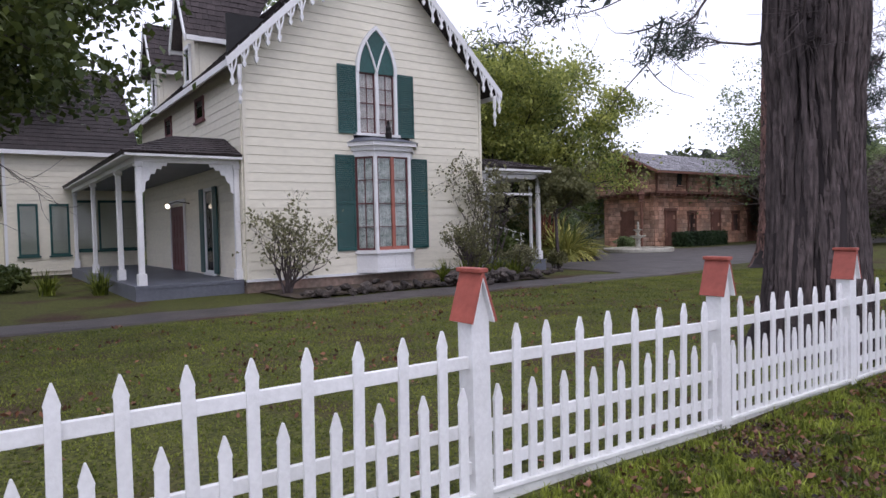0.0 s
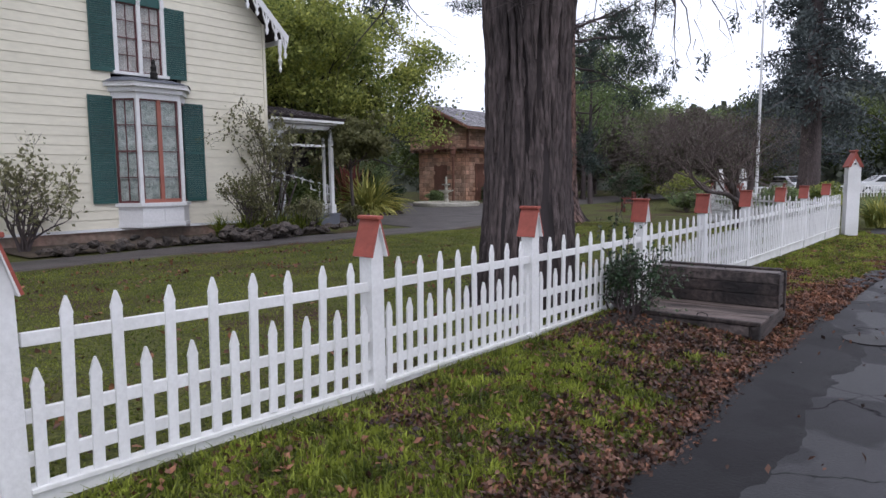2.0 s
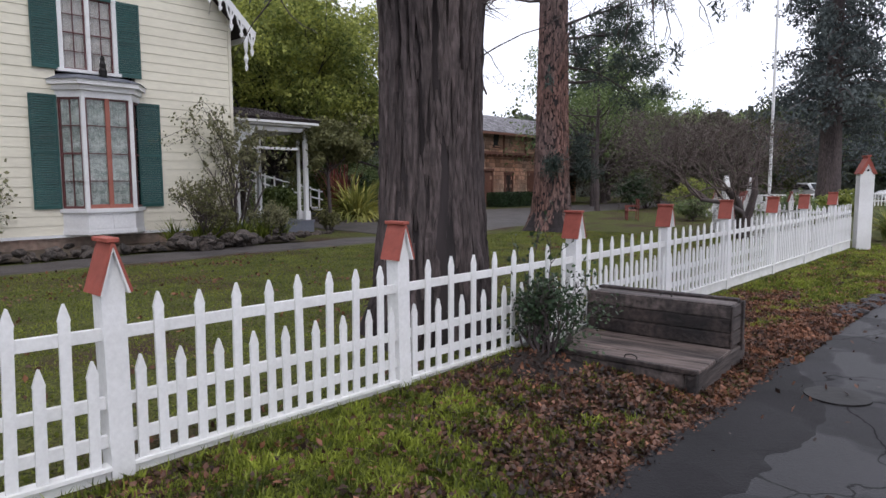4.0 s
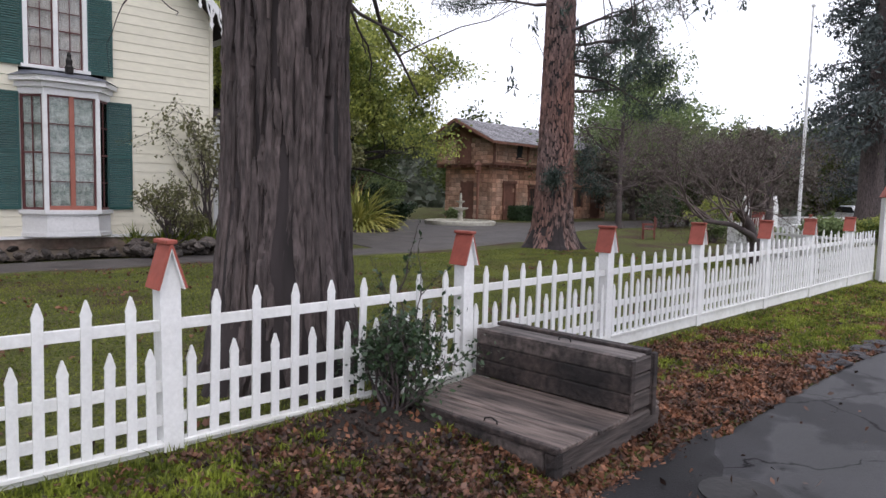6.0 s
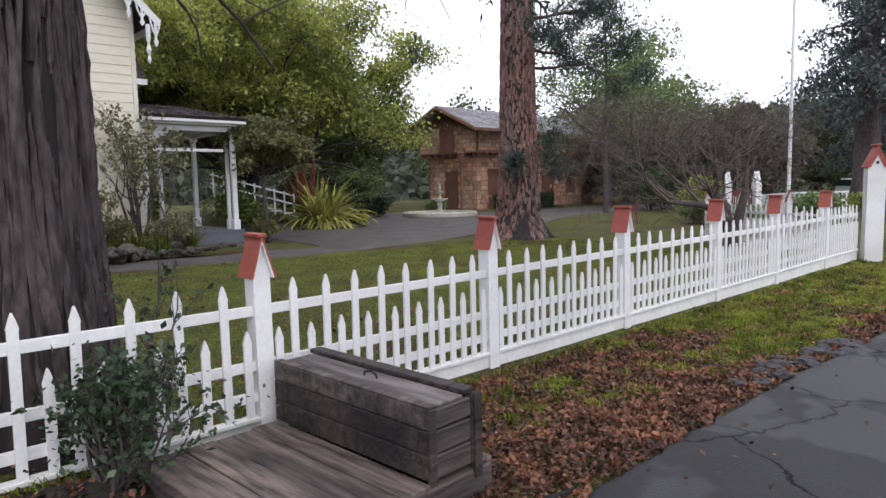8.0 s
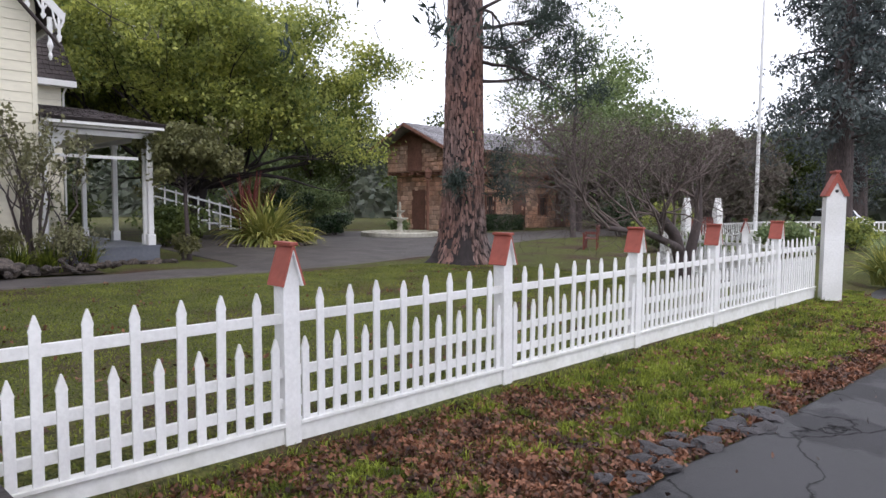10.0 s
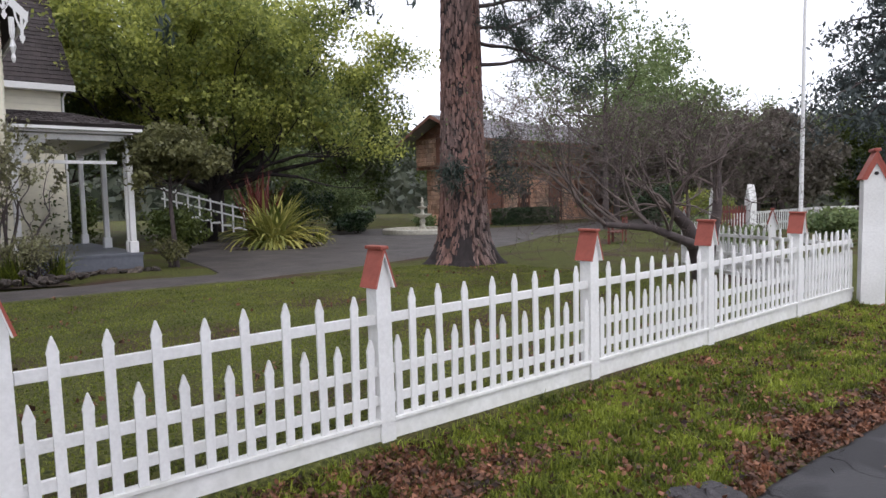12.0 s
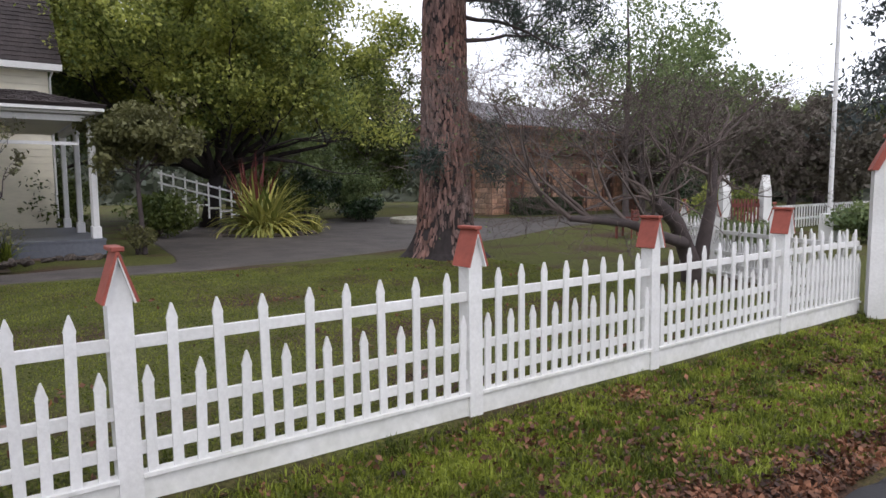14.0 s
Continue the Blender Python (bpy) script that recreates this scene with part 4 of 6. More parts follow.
# left porch in the corner of the wing
PU, PV0, PV1, PZ = -2.95, 0.15, 13.6, 3.45
part("porch_deck", B(PU - 0.1, UL - 0.03, PV0, PV1, 0.28, 0.36), GREYPAINT, house, "grey painted porch floor")
part("porch_skirt", B(PU - 0.08, UL - 0.03, PV0 + 0.02, PV0 + 0.07, -0.08, 0.28), GREYPAINT, house)
part("porch_skirt", B(PU - 0.08, PU - 0.03, PV0 + 0.08, PV1, -0.08, 0.28), GREYPAINT, house)
for v in (PV0 + 0.15, PV0 + 3.0, PV0 + 8.0, PV1 - 0.2):
    column(house, PU + 0.1, v, 0.36, PZ)
column(house, UL - 0.12, PV0 + 0.15, 0.36, PZ)
part("porch_beam", B(PU, UL - 0.03, PV0 + 0.07, PV0 + 0.23, PZ, PZ + 0.16), TRIM, house)
part("porch_beam", B(PU + 0.02, PU + 0.18, PV0 + 0.24, PV1, PZ, PZ + 0.16), TRIM, house)
part("porch_cornice", B(PU - 0.25, UL - 0.03, PV0 - 0.2, PV0 + 0.06, PZ + 0.12, PZ + 0.22), TRIM, house)
part("porch_gutter", B(PU - 0.27, PU - 0.02, PV0 + 0.07, PV1, PZ + 0.12, PZ + 0.2), TRIM, house)
part("porch_ceiling", B(PU + 0.2, UL - 0.04, PV0 + 0.24, PV1, PZ + 0.1, PZ + 0.15), GREYPAINT, house)
bracket(house, PU + 0.17, PV0 + 0.15, PZ, 1)
bracket(house, UL - 0.2, PV0 + 0.15, PZ, -1)
zt = PZ + 0.23
shingled(house, ((PU - 0.3, PV0 - 0.22, zt), (UL - 0.05, PV0 - 0.22, zt), (UL - 0.05, PV0 + 1.3, zt + 0.62), (PU + 1.25, PV0 + 1.3, zt + 0.62)), 8, 16, SHINGLE, seed=31, name="porch_roof")
shingled(house, ((PU - 0.3, PV1, zt), (PU - 0.3, PV0 - 0.22, zt), (PU + 1.25, PV0 + 1.3, zt + 0.62), (PU + 1.25, PV1, zt + 0.62)), 8, 36, SHINGLE, seed=32, name="porch_roof")
part("porch_roof_flat", B(PU + 1.25, UL - 0.05, PV0 + 1.3, PV1, zt + 0.5, zt + 0.6), SHINGLE, house)
# side wall openings under the porch and above it
side_m = pose(UL - 0.06, 0, 0, 0, 0, -90)
dark_window(house, side_m @ pose(-3.6, 0, 0.42), 0.95, 2.6)
door = part("front_door", B(-7.85, -6.05, -0.02, 0.04, 0.36, 2.6, bevel=0.01), MAROON, house, "dark red-brown panelled front door")
door.matrix_basis = side_m
part("door_frame", B(-7.95, -7.86, -0.05, 0.05, 0.36, 2.7), TRIM, door)
part("door_frame", B(-6.04, -5.95, -0.05, 0.05, 0.36, 2.7), TRIM, door)
part("door_head", B(-7.95, -5.95, -0.06, 0.05, 2.71, 2.83), TRIM, door)
for x in (-7.7, -7.3, -6.85, -6.45):
    for z in (0.55, 1.5):
        part("door_panel", B(x, x + 0.28, -0.035, -0.021, z, z + 0.8, bevel=0.008), MAROON, door)
lamp_mat = bpy.data.materials.new("lit_porch_lamp")
lamp_mat.use_nodes = True
lamp_mat.node_tree.nodes["Principled BSDF"].inputs["Emission Color"].default_value = (1, 0.85, 0.6, 1)
lamp_mat.node_tree.nodes["Principled BSDF"].inputs["Emission Strength"].default_value = 4
bm = bmesh.new()
bmesh.ops.create_uvsphere(bm, u_segments=12, v_segments=8, radius=0.075)
pl = part("porch_lamp", bm, lamp_mat, house, "small lit porch lamp")
pl.location = (UL - 0.75, 5.4, 2.55)
tubes("lamp_arm", [[((0.7, 0, 0.1), 0.015), ((0.3, 0, 0.16), 0.015), ((0, 0, 0.06), 0.015)]], IRON, pl, 6)
for v, w, h in ((3.3, 0.95, 0.72), (7.4, 0.95, 0.72)):
    dark_window(house, side_m @ pose(-v - w, 0, 5.15), w, h, MAROON, False)

# left wing behind the porch and the further wall
wing_front = 13.7
part("wing_wall", B(-5.2, UL - 0.03, wing_front, wing_front + 0.2, 0.1, 5.2), CREAM_TRIM, house)
siding(house, -5.2, UL - 0.03, FLOOR_Z - 0.1, 5.2, 0.24, [], place=pose(0, wing_front - 0.022, 0))
for u, w in ((-4.85, 0.7), (-3.75, 0.7)):
    dark_window(house, pose(u, wing_front - 0.06, 0.9), w, 2.1, GREEN, False)
for u in (-2.85, -1.98, -1.11):
    dark_window(house, pose(u, wing_front - 0.06, 1.05), 0.8, 2.1, GREEN, False)
part("wing_corner_board", B(-5.3, -5.2, wing_front - 0.05, wing_front + 0.1, 0.1, 5.2), TRIM, house)
part("wing_side_wall", B(-5.3, -5.2, wing_front + 0.1, 22, 0.1, 5.2), CREAM_TRIM, house)
shingled(house, ((-5.6, wing_front - 0.35, 5.15), (UL, wing_front - 0.35, 5.15), (UL, wing_front + 4.3, 9.4), (-5.6, wing_front + 4.3, 9.4)), 22, 26, SHINGLE, seed=33, name="wing_roof")
part("wing_fascia", B(-5.6, UL - 0.5, wing_front - 0.38, wing_front - 0.33, 4.95, 5.12), TRIM, house)
# low lean-to further off
part("lean_to_wall", B(-9.5, -5.31, 15.0, 15.2, 0.0, 3.0), CREAM_TRIM, house)
siding(house, -9.5, -5.31, 0.2, 3.0, 0.24, [], place=pose(0, 14.978, 0))
shingled(house, ((-9.8, 14.6, 3.0), (-5.32, 14.6, 3.0), (-5.32, 17.5, 5.0), (-9.8, 17.5, 5.0)), 12, 18, SHINGLE, seed=34, name="lean_to_roof")


def dormer(v, w=1.35, z0=6.05, h=1.75, peak=1.45):
    """A wall dormer that breaks through the side eave, gable towards the side."""
    u = CU - HALF + 0.1
    hw = w / 2
    bm = bmesh.new()
    prism(bm, [(v - hw, z0), (v + hw, z0), (v + hw, z0 + h), (v, z0 + h + peak), (v - hw, z0 + h)], u, u + 0.12, "x")
    for q in (v - hw, v + hw - 0.1):
        prism(bm, [(u + 0.13, z0), (u + 0.13, z0 + h - 0.1), (u + 2.0, z0 + h - 0.1), (u + 2.0, z0 + h - 0.3)], q, q + 0.1, "y")
    part("dormer_wall", bm, CREAM_TRIM, house)
    for s in (-1, 1):
        e = v + s * (hw + 0.28)
        shingled(house, ((u - 0.3, e, z0 + h - 0.3), (u + 1.5, e, z0 + h - 0.3), (u + 2.6, v, z0 + h + peak + 0.05), (u - 0.3, v, z0 + h + peak + 0.05)), 9, 10, SHINGLE, seed=int(40 + v * 3 + s), name="dormer_roof")
        bm = bmesh.new()
        prism(bm, [(e, z0 + h - 0.3), (v, z0 + h + peak + 0.06), (v, z0 + h + peak - 0.14), (e - s * 0.02, z0 + h - 0.5)], u - 0.36, u - 0.31, "x")
        part("dormer_bargeboard", bm, TRIM, house)
        part("dormer_fascia", B(u - 0.3, u + 1.5, e - 0.03, e + 0.03, z0 + h - 0.46, z0 + h - 0.31), TRIM, house)
    dark_window(house, pose(u - 0.05, v + 0.27, z0 + 0.2, 0, 0, -90), 0.6, 1.15, TRIM, False)


dormer(3.7)
dormer(8.4)

# right porch, and the cross wing behind it
RU, RV0, RV1, RZ = 10.27, -0.05, 6.2, 3.3
part("porch_deck", B(UR + 0.03, RU + 0.39, RV0 - 0.05, RV1, 0.36, 0.42), GREYPAINT, house, "grey painted porch floor")
part("porch_skirt", B(UR + 0.03, RU + 0.37, RV0 - 0.03, RV0 + 0.02, 0.02, 0.36), GREYPAINT, house, "blue-grey porch skirting board")
part("porch_skirt", B(RU + 0.32, RU + 0.37, RV0 + 0.03, RV1, 0.02, 0.36), GREYPAINT, house)
part("porch_footing", B(UR + 0.1, RU + 0.2, RV0 + 0.0, RV0 + 0.3, -0.2, 0.02), FOUND, house)
for u, v in ((RU + 0.2, RV0 + 0.15), (RU + 0.2, RV0 + 3.0), (RU + 0.2, RV1 - 0.15), (UR + 0.12, RV0 + 0.15)):
    column(house, u, v, 0.42, RZ)
part("porch_beam", B(UR + 0.03, RU + 0.29, RV0 + 0.08, RV0 + 0.22, RZ, RZ + 0.14), TRIM, house)
part("porch_beam", B(RU + 0.1, RU + 0.27, RV0 + 0.23, RV1, RZ, RZ + 0.14), TRIM, house)
part("porch_rail", B(UR + 0.03, RU - 0.1, RV0 + 0.11, RV0 + 0.17, 2.72, 2.8), TRIM, house)
part("porch_cornice", B(UR + 0.03, RU + 0.45, RV0 - 0.3, RV0 - 0.12, RZ + 0.22, RZ + 0.36), TRIM, house)
part("porch_cornice", B(RU + 0.28, RU + 0.45, RV0 - 0.11, RV1, RZ + 0.22, RZ + 0.36), TRIM, house)
part("porch_soffit", B(UR + 0.03, RU + 0.27, RV0 - 0.11, RV1, RZ + 0.16, RZ + 0.22), TRIM, house)
part("porch_ceiling", B(UR + 0.03, RU - 0.06, RV0 + 0.24, RV1, RZ + 0.08, RZ + 0.13), CREAM_TRIM, house)
bracket(house, UR + 0.2, RV0 + 0.15, RZ, 1)
zt = RZ + 0.37
shingled(house, ((UR + 0.03, RV0 - 0.32, zt), (RU + 0.48, RV0 - 0.32, zt), (RU - 1.0, RV0 + 1.4, zt + 0.45), (UR + 0.03, RV0 + 1.4, zt + 0.45)), 8, 16, SHINGLE, seed=36, name="porch_roof")
shingled(house, ((RU + 0.48, RV0 - 0.32, zt), (RU + 0.48, RV1, zt), (RU - 1.0, RV1, zt + 0.45), (RU - 1.0, RV0 + 1.4, zt + 0.45)), 8, 30, SHINGLE, seed=37, name="porch_roof")
part("porch_roof_flat", B(UR + 0.03, RU - 1.0, RV0 + 1.4, RV1, zt + 0.33, zt + 0.43), SHINGLE, house)
part("door_surround", B(UR + 0.06, UR + 0.5, 3.3, 3.42, 0.42, RZ), TRIM, house, "white panelled door surround")
column(house, RU + 0.2, RV0 + 0.55, 0.42, RZ, 0.05)
rside = pose(UR + 0.05, 0, 0, 0, 0, 90)
dark_window(house, rside @ pose(1.6, 0, 0.6), 0.9, 2.4, MAROON, False)
dark_window(house, rside @ pose(4.2, 0, 0.45), 0.95, 2.5, MAROON, False)
part("wing_wall", B(UR + 0.03, 10.35, 8.0, 8.2, 0.2, 5.9), CREAM_TRIM, house)
siding(house, UR + 0.03, 10.35, FLOOR_Z, 5.8, 0.24, [], place=pose(0, 7.978, 0))
part("wing_side_wall", B(10.25, 10.35, 8.21, 15, 0.2, 5.9), CREAM_TRIM, house)
shingled(house, ((UR - 1.5, 7.6, 5.85), (10.75, 7.6, 5.85), (10.75, 12.0, 10.2), (UR - 1.5, 12.0, 10.2)), 24, 24, SHINGLE, seed=38, name="wing_roof")
part("wing_fascia", B(UR - 1.4, 10.75, 7.55, 7.6, 5.62, 5.83), TRIM, house)
part("wing_soffit", B(UR + 0.4, 10.7, 7.61, 7.98, 5.62, 5.68), TRIM, house)
tubes("downpipe", [[((10.5, 7.7, 5.7), 0.04), ((10.4, 7.9, 5.4), 0.04), ((10.4, 7.93, 0.4), 0.04)]], TRIM, house, 8)


# ---- trees ----
def trunk_mesh(name, prof, material, parent, sides=48, ridge=0.06, freq=9, seed=1, bend=(0, 0)):
    """A trunk with deep uneven furrows and a flared foot; prof: (z, radius)."""
    V, F = [], []
    zs = []
    for (z0, r0), (z1, r1) in zip(prof, prof[1:]):
        n = max(2, int((z1 - z0) / 0.12))
        zs += [(z0 + (z1 - z0) * i / n, r0 + (r1 - r0) * i / n) for i in range(n)]
    zs.append(prof[-1])
    for z, r in zs:
        for i in range(sides):
            a = 2 * math.pi * i / sides
            c, s = math.cos(a), math.sin(a)
            w = noise.noise((c * freq * 0.55, s * freq * 0.55, z * 0.45 + seed))
            f = 1 - abs(noise.noise((c * freq, s * freq, z * 0.7 + seed * 3)))
            root = math.exp(-max(z, 0) * 2.2) * 0.22 * max(0, math.cos(a * 5 + seed))
            rr = r * (1 + root) + ridge * (f - 0.6) + ridge * 0.7 * w
            V.append((c * rr + bend[0] * z, s * rr + bend[1] * z, z))
    for k in range(len(zs) - 1):
        for i in range(sides):
            j = (i + 1) % sides
            F.append((k * sides + i, k * sides + j, (k + 1) * sides + j, (k + 1) * sides + i))
    return raw(name, V, F, material, parent, smooth=False)


def big_cedar():
    t = thing("cedar_tree", "huge old cedar trunk with furrowed dark grey-brown bark", "tree", pose(6.33, 1.06, -0.05) @ Matrix.Diagonal((1.07, 1.07, 1, 1)))
    rng = np.random.default_rng(3)
    trunk_mesh("trunk", [(-0.3, 0.74), (0.15, 0.62), (0.6, 0.53), (1.6, 0.455), (3.2, 0.435), (3.9, 0.5), (5, 0.46), (9, 0.36), (14, 0.2)], FURROW, t, 120, 0.06, 3.4, 2)
    # long ragged plates of bark standing off the trunk, deep furrows between them
    zs, rs = [-0.3, 0.15, 0.6, 1.6, 3.2, 3.9, 5, 7], [0.74, 0.62, 0.53, 0.455, 0.435, 0.5, 0.46, 0.42]
    V, F = [], []
    for k in range(1150):
        a, z, h = rng.uniform(0, 2 * math.pi), rng.uniform(-0.3, 7), rng.uniform(0.3, 1.5)
        w, thick = rng.uniform(0.013, 0.046), rng.uniform(0.008, 0.042)
        b, m, drift = len(V), 9, rng.normal() * 0.05
        for q in range(m + 1):
            zz = z + h * q / m
            rr = float(np.interp(zz, zs, rs)) + 0.03
            taper = min(1, 0.3 + 2.2 * min(q, m - q) / m)
            lw, rw = w * taper * rng.uniform(0.7, 1.25), w * taper * rng.uniform(0.7, 1.25)
            aa = a + drift * q / m + 0.05 * noise.noise((a * 7, zz * 1.6, 1))
            out = rr + thick * rng.uniform(0.7, 1.15) * (0.4 + 0.6 * taper)
            for da, ro in ((-lw, rr - 0.04), (-lw * 0.8, out - 0.004), (rng.uniform(-0.3, 0.3) * w, out + rng.uniform(0.002, 0.016)), (rw * 0.8, out - 0.004), (rw, rr - 0.04)):
                V.append((math.cos(aa + da / rr) * ro, math.sin(aa + da / rr) * ro, zz))
        for q in range(m):
            for i in range(4):
                F.append((b + q * 5 + i, b + q * 5 + i + 1, b + q * 5 + i + 6, b + q * 5 + i + 5))
    raw("bark", V, F, BARK, t)["kind"] = "stuff"
    paths, tips = [], []
    for k in range(9):
        a = rng.uniform(0, 2 * math.pi)
        z = rng.uniform(3.6, 9)
        limbs(rng, (math.cos(a) * 0.4, math.sin(a) * 0.4, z), (math.cos(a), math.sin(a), 0.25), rng.uniform(2.2, 3.6), 0.07, 3, 0.6, 0.05, 3, 0.2, 0.7, paths, tips)
    # bare boughs reaching over the lawn and out over the verge
    for st, hd, ln in (((0.45, 0.1, 3.6), (1, 0.8, 0.35), 2.2), ((0.45, 0.25, 3.9), (1, 0.9, 0.2), 3.0), ((0.42, 0.1, 6.4), (1, 0.12, 0.1), 4.6), ((0.42, -0.1, 7.0), (1, -0.02, 0.05), 5.0), ((-0.3, 0.5, 4.3), (-0.5, 1, 0.15), 3.0)):
        limbs(rng, st, hd, ln, 0.035, 3, 0.5, 0.04, 3, 0.18, 0.7, paths, [])
    paths = [p for p in paths if min(q[0][2] for q in p) > 3.0 and min(q[0][1] for q in p) > -1.5 and min(q[0][0] for q in p) > -0.7]
    tubes("branchwork", paths, TWIG, t, 5)["kind"] = "stuff"
    c = np.repeat(np.array(tips), 14, 0) + rng.normal(size=(len(tips) * 14, 3)) * 0.22
    c = c[(c[:, 2] > 5.4) & (c[:, 0] > -0.9)]
    leaves("crown", c, 0.09, NEEDLE, t, long=3.0, droop=0.4, rng=rng)
    # one leafy bough over the lawn
    bough, ends = limbs(rng, (-0.3, 0.35, 4.6), (-0.8, 0.62, 0.1), 1.5, 0.04, 3, 0.4, 0.05, 3, 0.15, 0.6)
    tubes("bough", bough, TWIG, t, 5)
    ends = np.array(ends)
    leaves("bough_foliage", np.repeat(ends, 9, 0) + rng.normal(size=(len(ends) * 9, 3)) * 0.09, 0.022, NEEDLE, t, long=6, rng=rng)
    # drooping sprays on thin hanging twigs
    sprays, needles = [], []
    for q in range(30):
        x, y, z = rng.uniform(4.6, 8.0), rng.uniform(-0.6, 2.2), rng.uniform(3.5, 5.2)
        ln = rng.uniform(0.3, 0.9)
        p = [(x + 0.15 * k * rng.uniform(-1, 1), y + 0.1 * k * rng.uniform(-1, 1), z + ln * (1 - k / 3)) for k in range(4)]
        sprays.append([(p[k], 0.008 - 0.002 * k) for k in range(4)])
        back = [(p[0], 0.008), ((x - 0.8, y * 0.7, z + ln + 0.5), 0.012), ((x - 2.2, y * 0.4, z + ln + 0.7), 0.02), ((0.3, 0.0, 8.2), 0.03)]
        if q % 4 == 0:
            sprays.append(back)
        if q % 2 == 0:
            needles.append(np.array(p[3]) + rng.normal(size=(26, 3)) * (0.05, 0.05, 0.1))
    tubes("hanging_twig", sprays, TWIG, t, 4)
    leaves("hanging_spray", np.concatenate(needles), 0.035, NEEDLE, t, long=4, droop=1.5, rng=rng)["kind"] = "stuff"
    # tufts of short sprouts on the bole
    paths = []
    for (a, z) in ((3.6, 3.75), (5.2, 3.5), (3.3, 4.1)):
        for q in range(26):
            d = Vector((math.cos(a), math.sin(a), 0)) + Vector(rng.normal(size=3)) * 0.7
            s = Vector((math.cos(a) * 0.5, math.sin(a) * 0.5, z)) + Vector(rng.normal(size=3)) * 0.05
            paths.append([(tuple(s), 0.006), (tuple(s + d * 0.12), 0.005), (tuple(s + d * 0.26), 0.002)])
    tubes("sprout_tuft", paths, TWIG, t, 4)["kind"] = "stuff"


big_cedar()


def pine():
    t = thing("pine_tree", "tall pine with reddish furrowed bark and needle tufts", "tree", pose(21.62, 9.5, -0.1))
    rng = np.random.default_rng(8)
    trunk_mesh("trunk", [(-0.2, 1.15), (0.15, 0.88), (0.7, 0.68), (1.8, 0.58), (4, 0.52), (9, 0.42), (16, 0.25)], FURROW, t, 90, 0.05, 4.5, 5)
    V, F = [], []
    for k in range(4600):
        a, z = rng.uniform(0, 2 * math.pi), rng.uniform(-0.1, 9)
        r = np.interp(z, [0, 0.15, 0.7, 1.8, 4, 9], [1.0, 0.88, 0.68, 0.58, 0.52, 0.42]) + 0.02
        h, w, th = rng.uniform(0.09, 0.26), rng.uniform(0.022, 0.052), rng.uniform(0.02, 0.06)
        b = len(V)
        for zz, ww in ((z, 0.5), (z + h * 0.5, 1.0), (z + h, 0.45)):
            rz = np.interp(zz, [0, 0.15, 0.7, 1.8, 4, 9], [1.0, 0.88, 0.68, 0.58, 0.52, 0.42]) + 0.01
            for da, ro in ((-w * ww, rz - 0.02), (-w * ww * 0.7, rz + th), (w * ww * 0.7, rz + th), (w * ww, rz - 0.02)):
                V.append((math.cos(a + da / rz) * ro, math.sin(a + da / rz) * ro, zz))
        for q in range(2):
            for i in range(3):
                F.append((b + q * 4 + i, b + q * 4 + i + 1, b + q * 4 + i + 5, b + q * 4 + i + 4))
    raw("bark", V, F, REDBARK, t)["kind"] = "stuff"
    paths, tips = [], []
    for a, z, ln in ((-0.9, 5.3, 1.9), (-0.5, 6.3, 2.6), (-0.7, 5.9, 2.2), (-1.0, 6.8, 2.4), (-1.6, 7.2, 2.6), (0.2, 7.4, 2.6), (1.8, 8.2, 2.8), (3.6, 8.6, 2.8), (-0.2, 9.5, 3), (-2.2, 10, 3), (2.6, 11, 2.5)):
        limbs(rng, (math.cos(a) * 0.4, math.sin(a) * 0.4, z), (math.cos(a), math.sin(a), -0.05), ln, 0.06, 2, 0.5, 0.05, 3, 0.2, 0.6, paths, tips)
    for a, z, ln in ((-1.2, 2.3, 0.9), (-2.6, 2.2, 0.7), (-0.7, 2.6, 1.0)):
        limbs(rng, (math.cos(a) * 0.5, math.sin(a) * 0.5, z), (math.cos(a), math.sin(a), 0.1), ln, 0.02, 1, 0.5, 0.0, 4, 0.2, 0.6, paths, tips)
    tubes("branchwork", paths, TWIG, t, 5)["kind"] = "stuff"
    # needle tufts at the twig ends
    n = len(tips) * 30
    c = np.repeat(np.array(tips), 30, 0) + rng.normal(size=(n, 3)) * 0.16
    leaves("foliage", c, 0.028, NEEDLE, t, long=9.0, rng=rng)


pine()


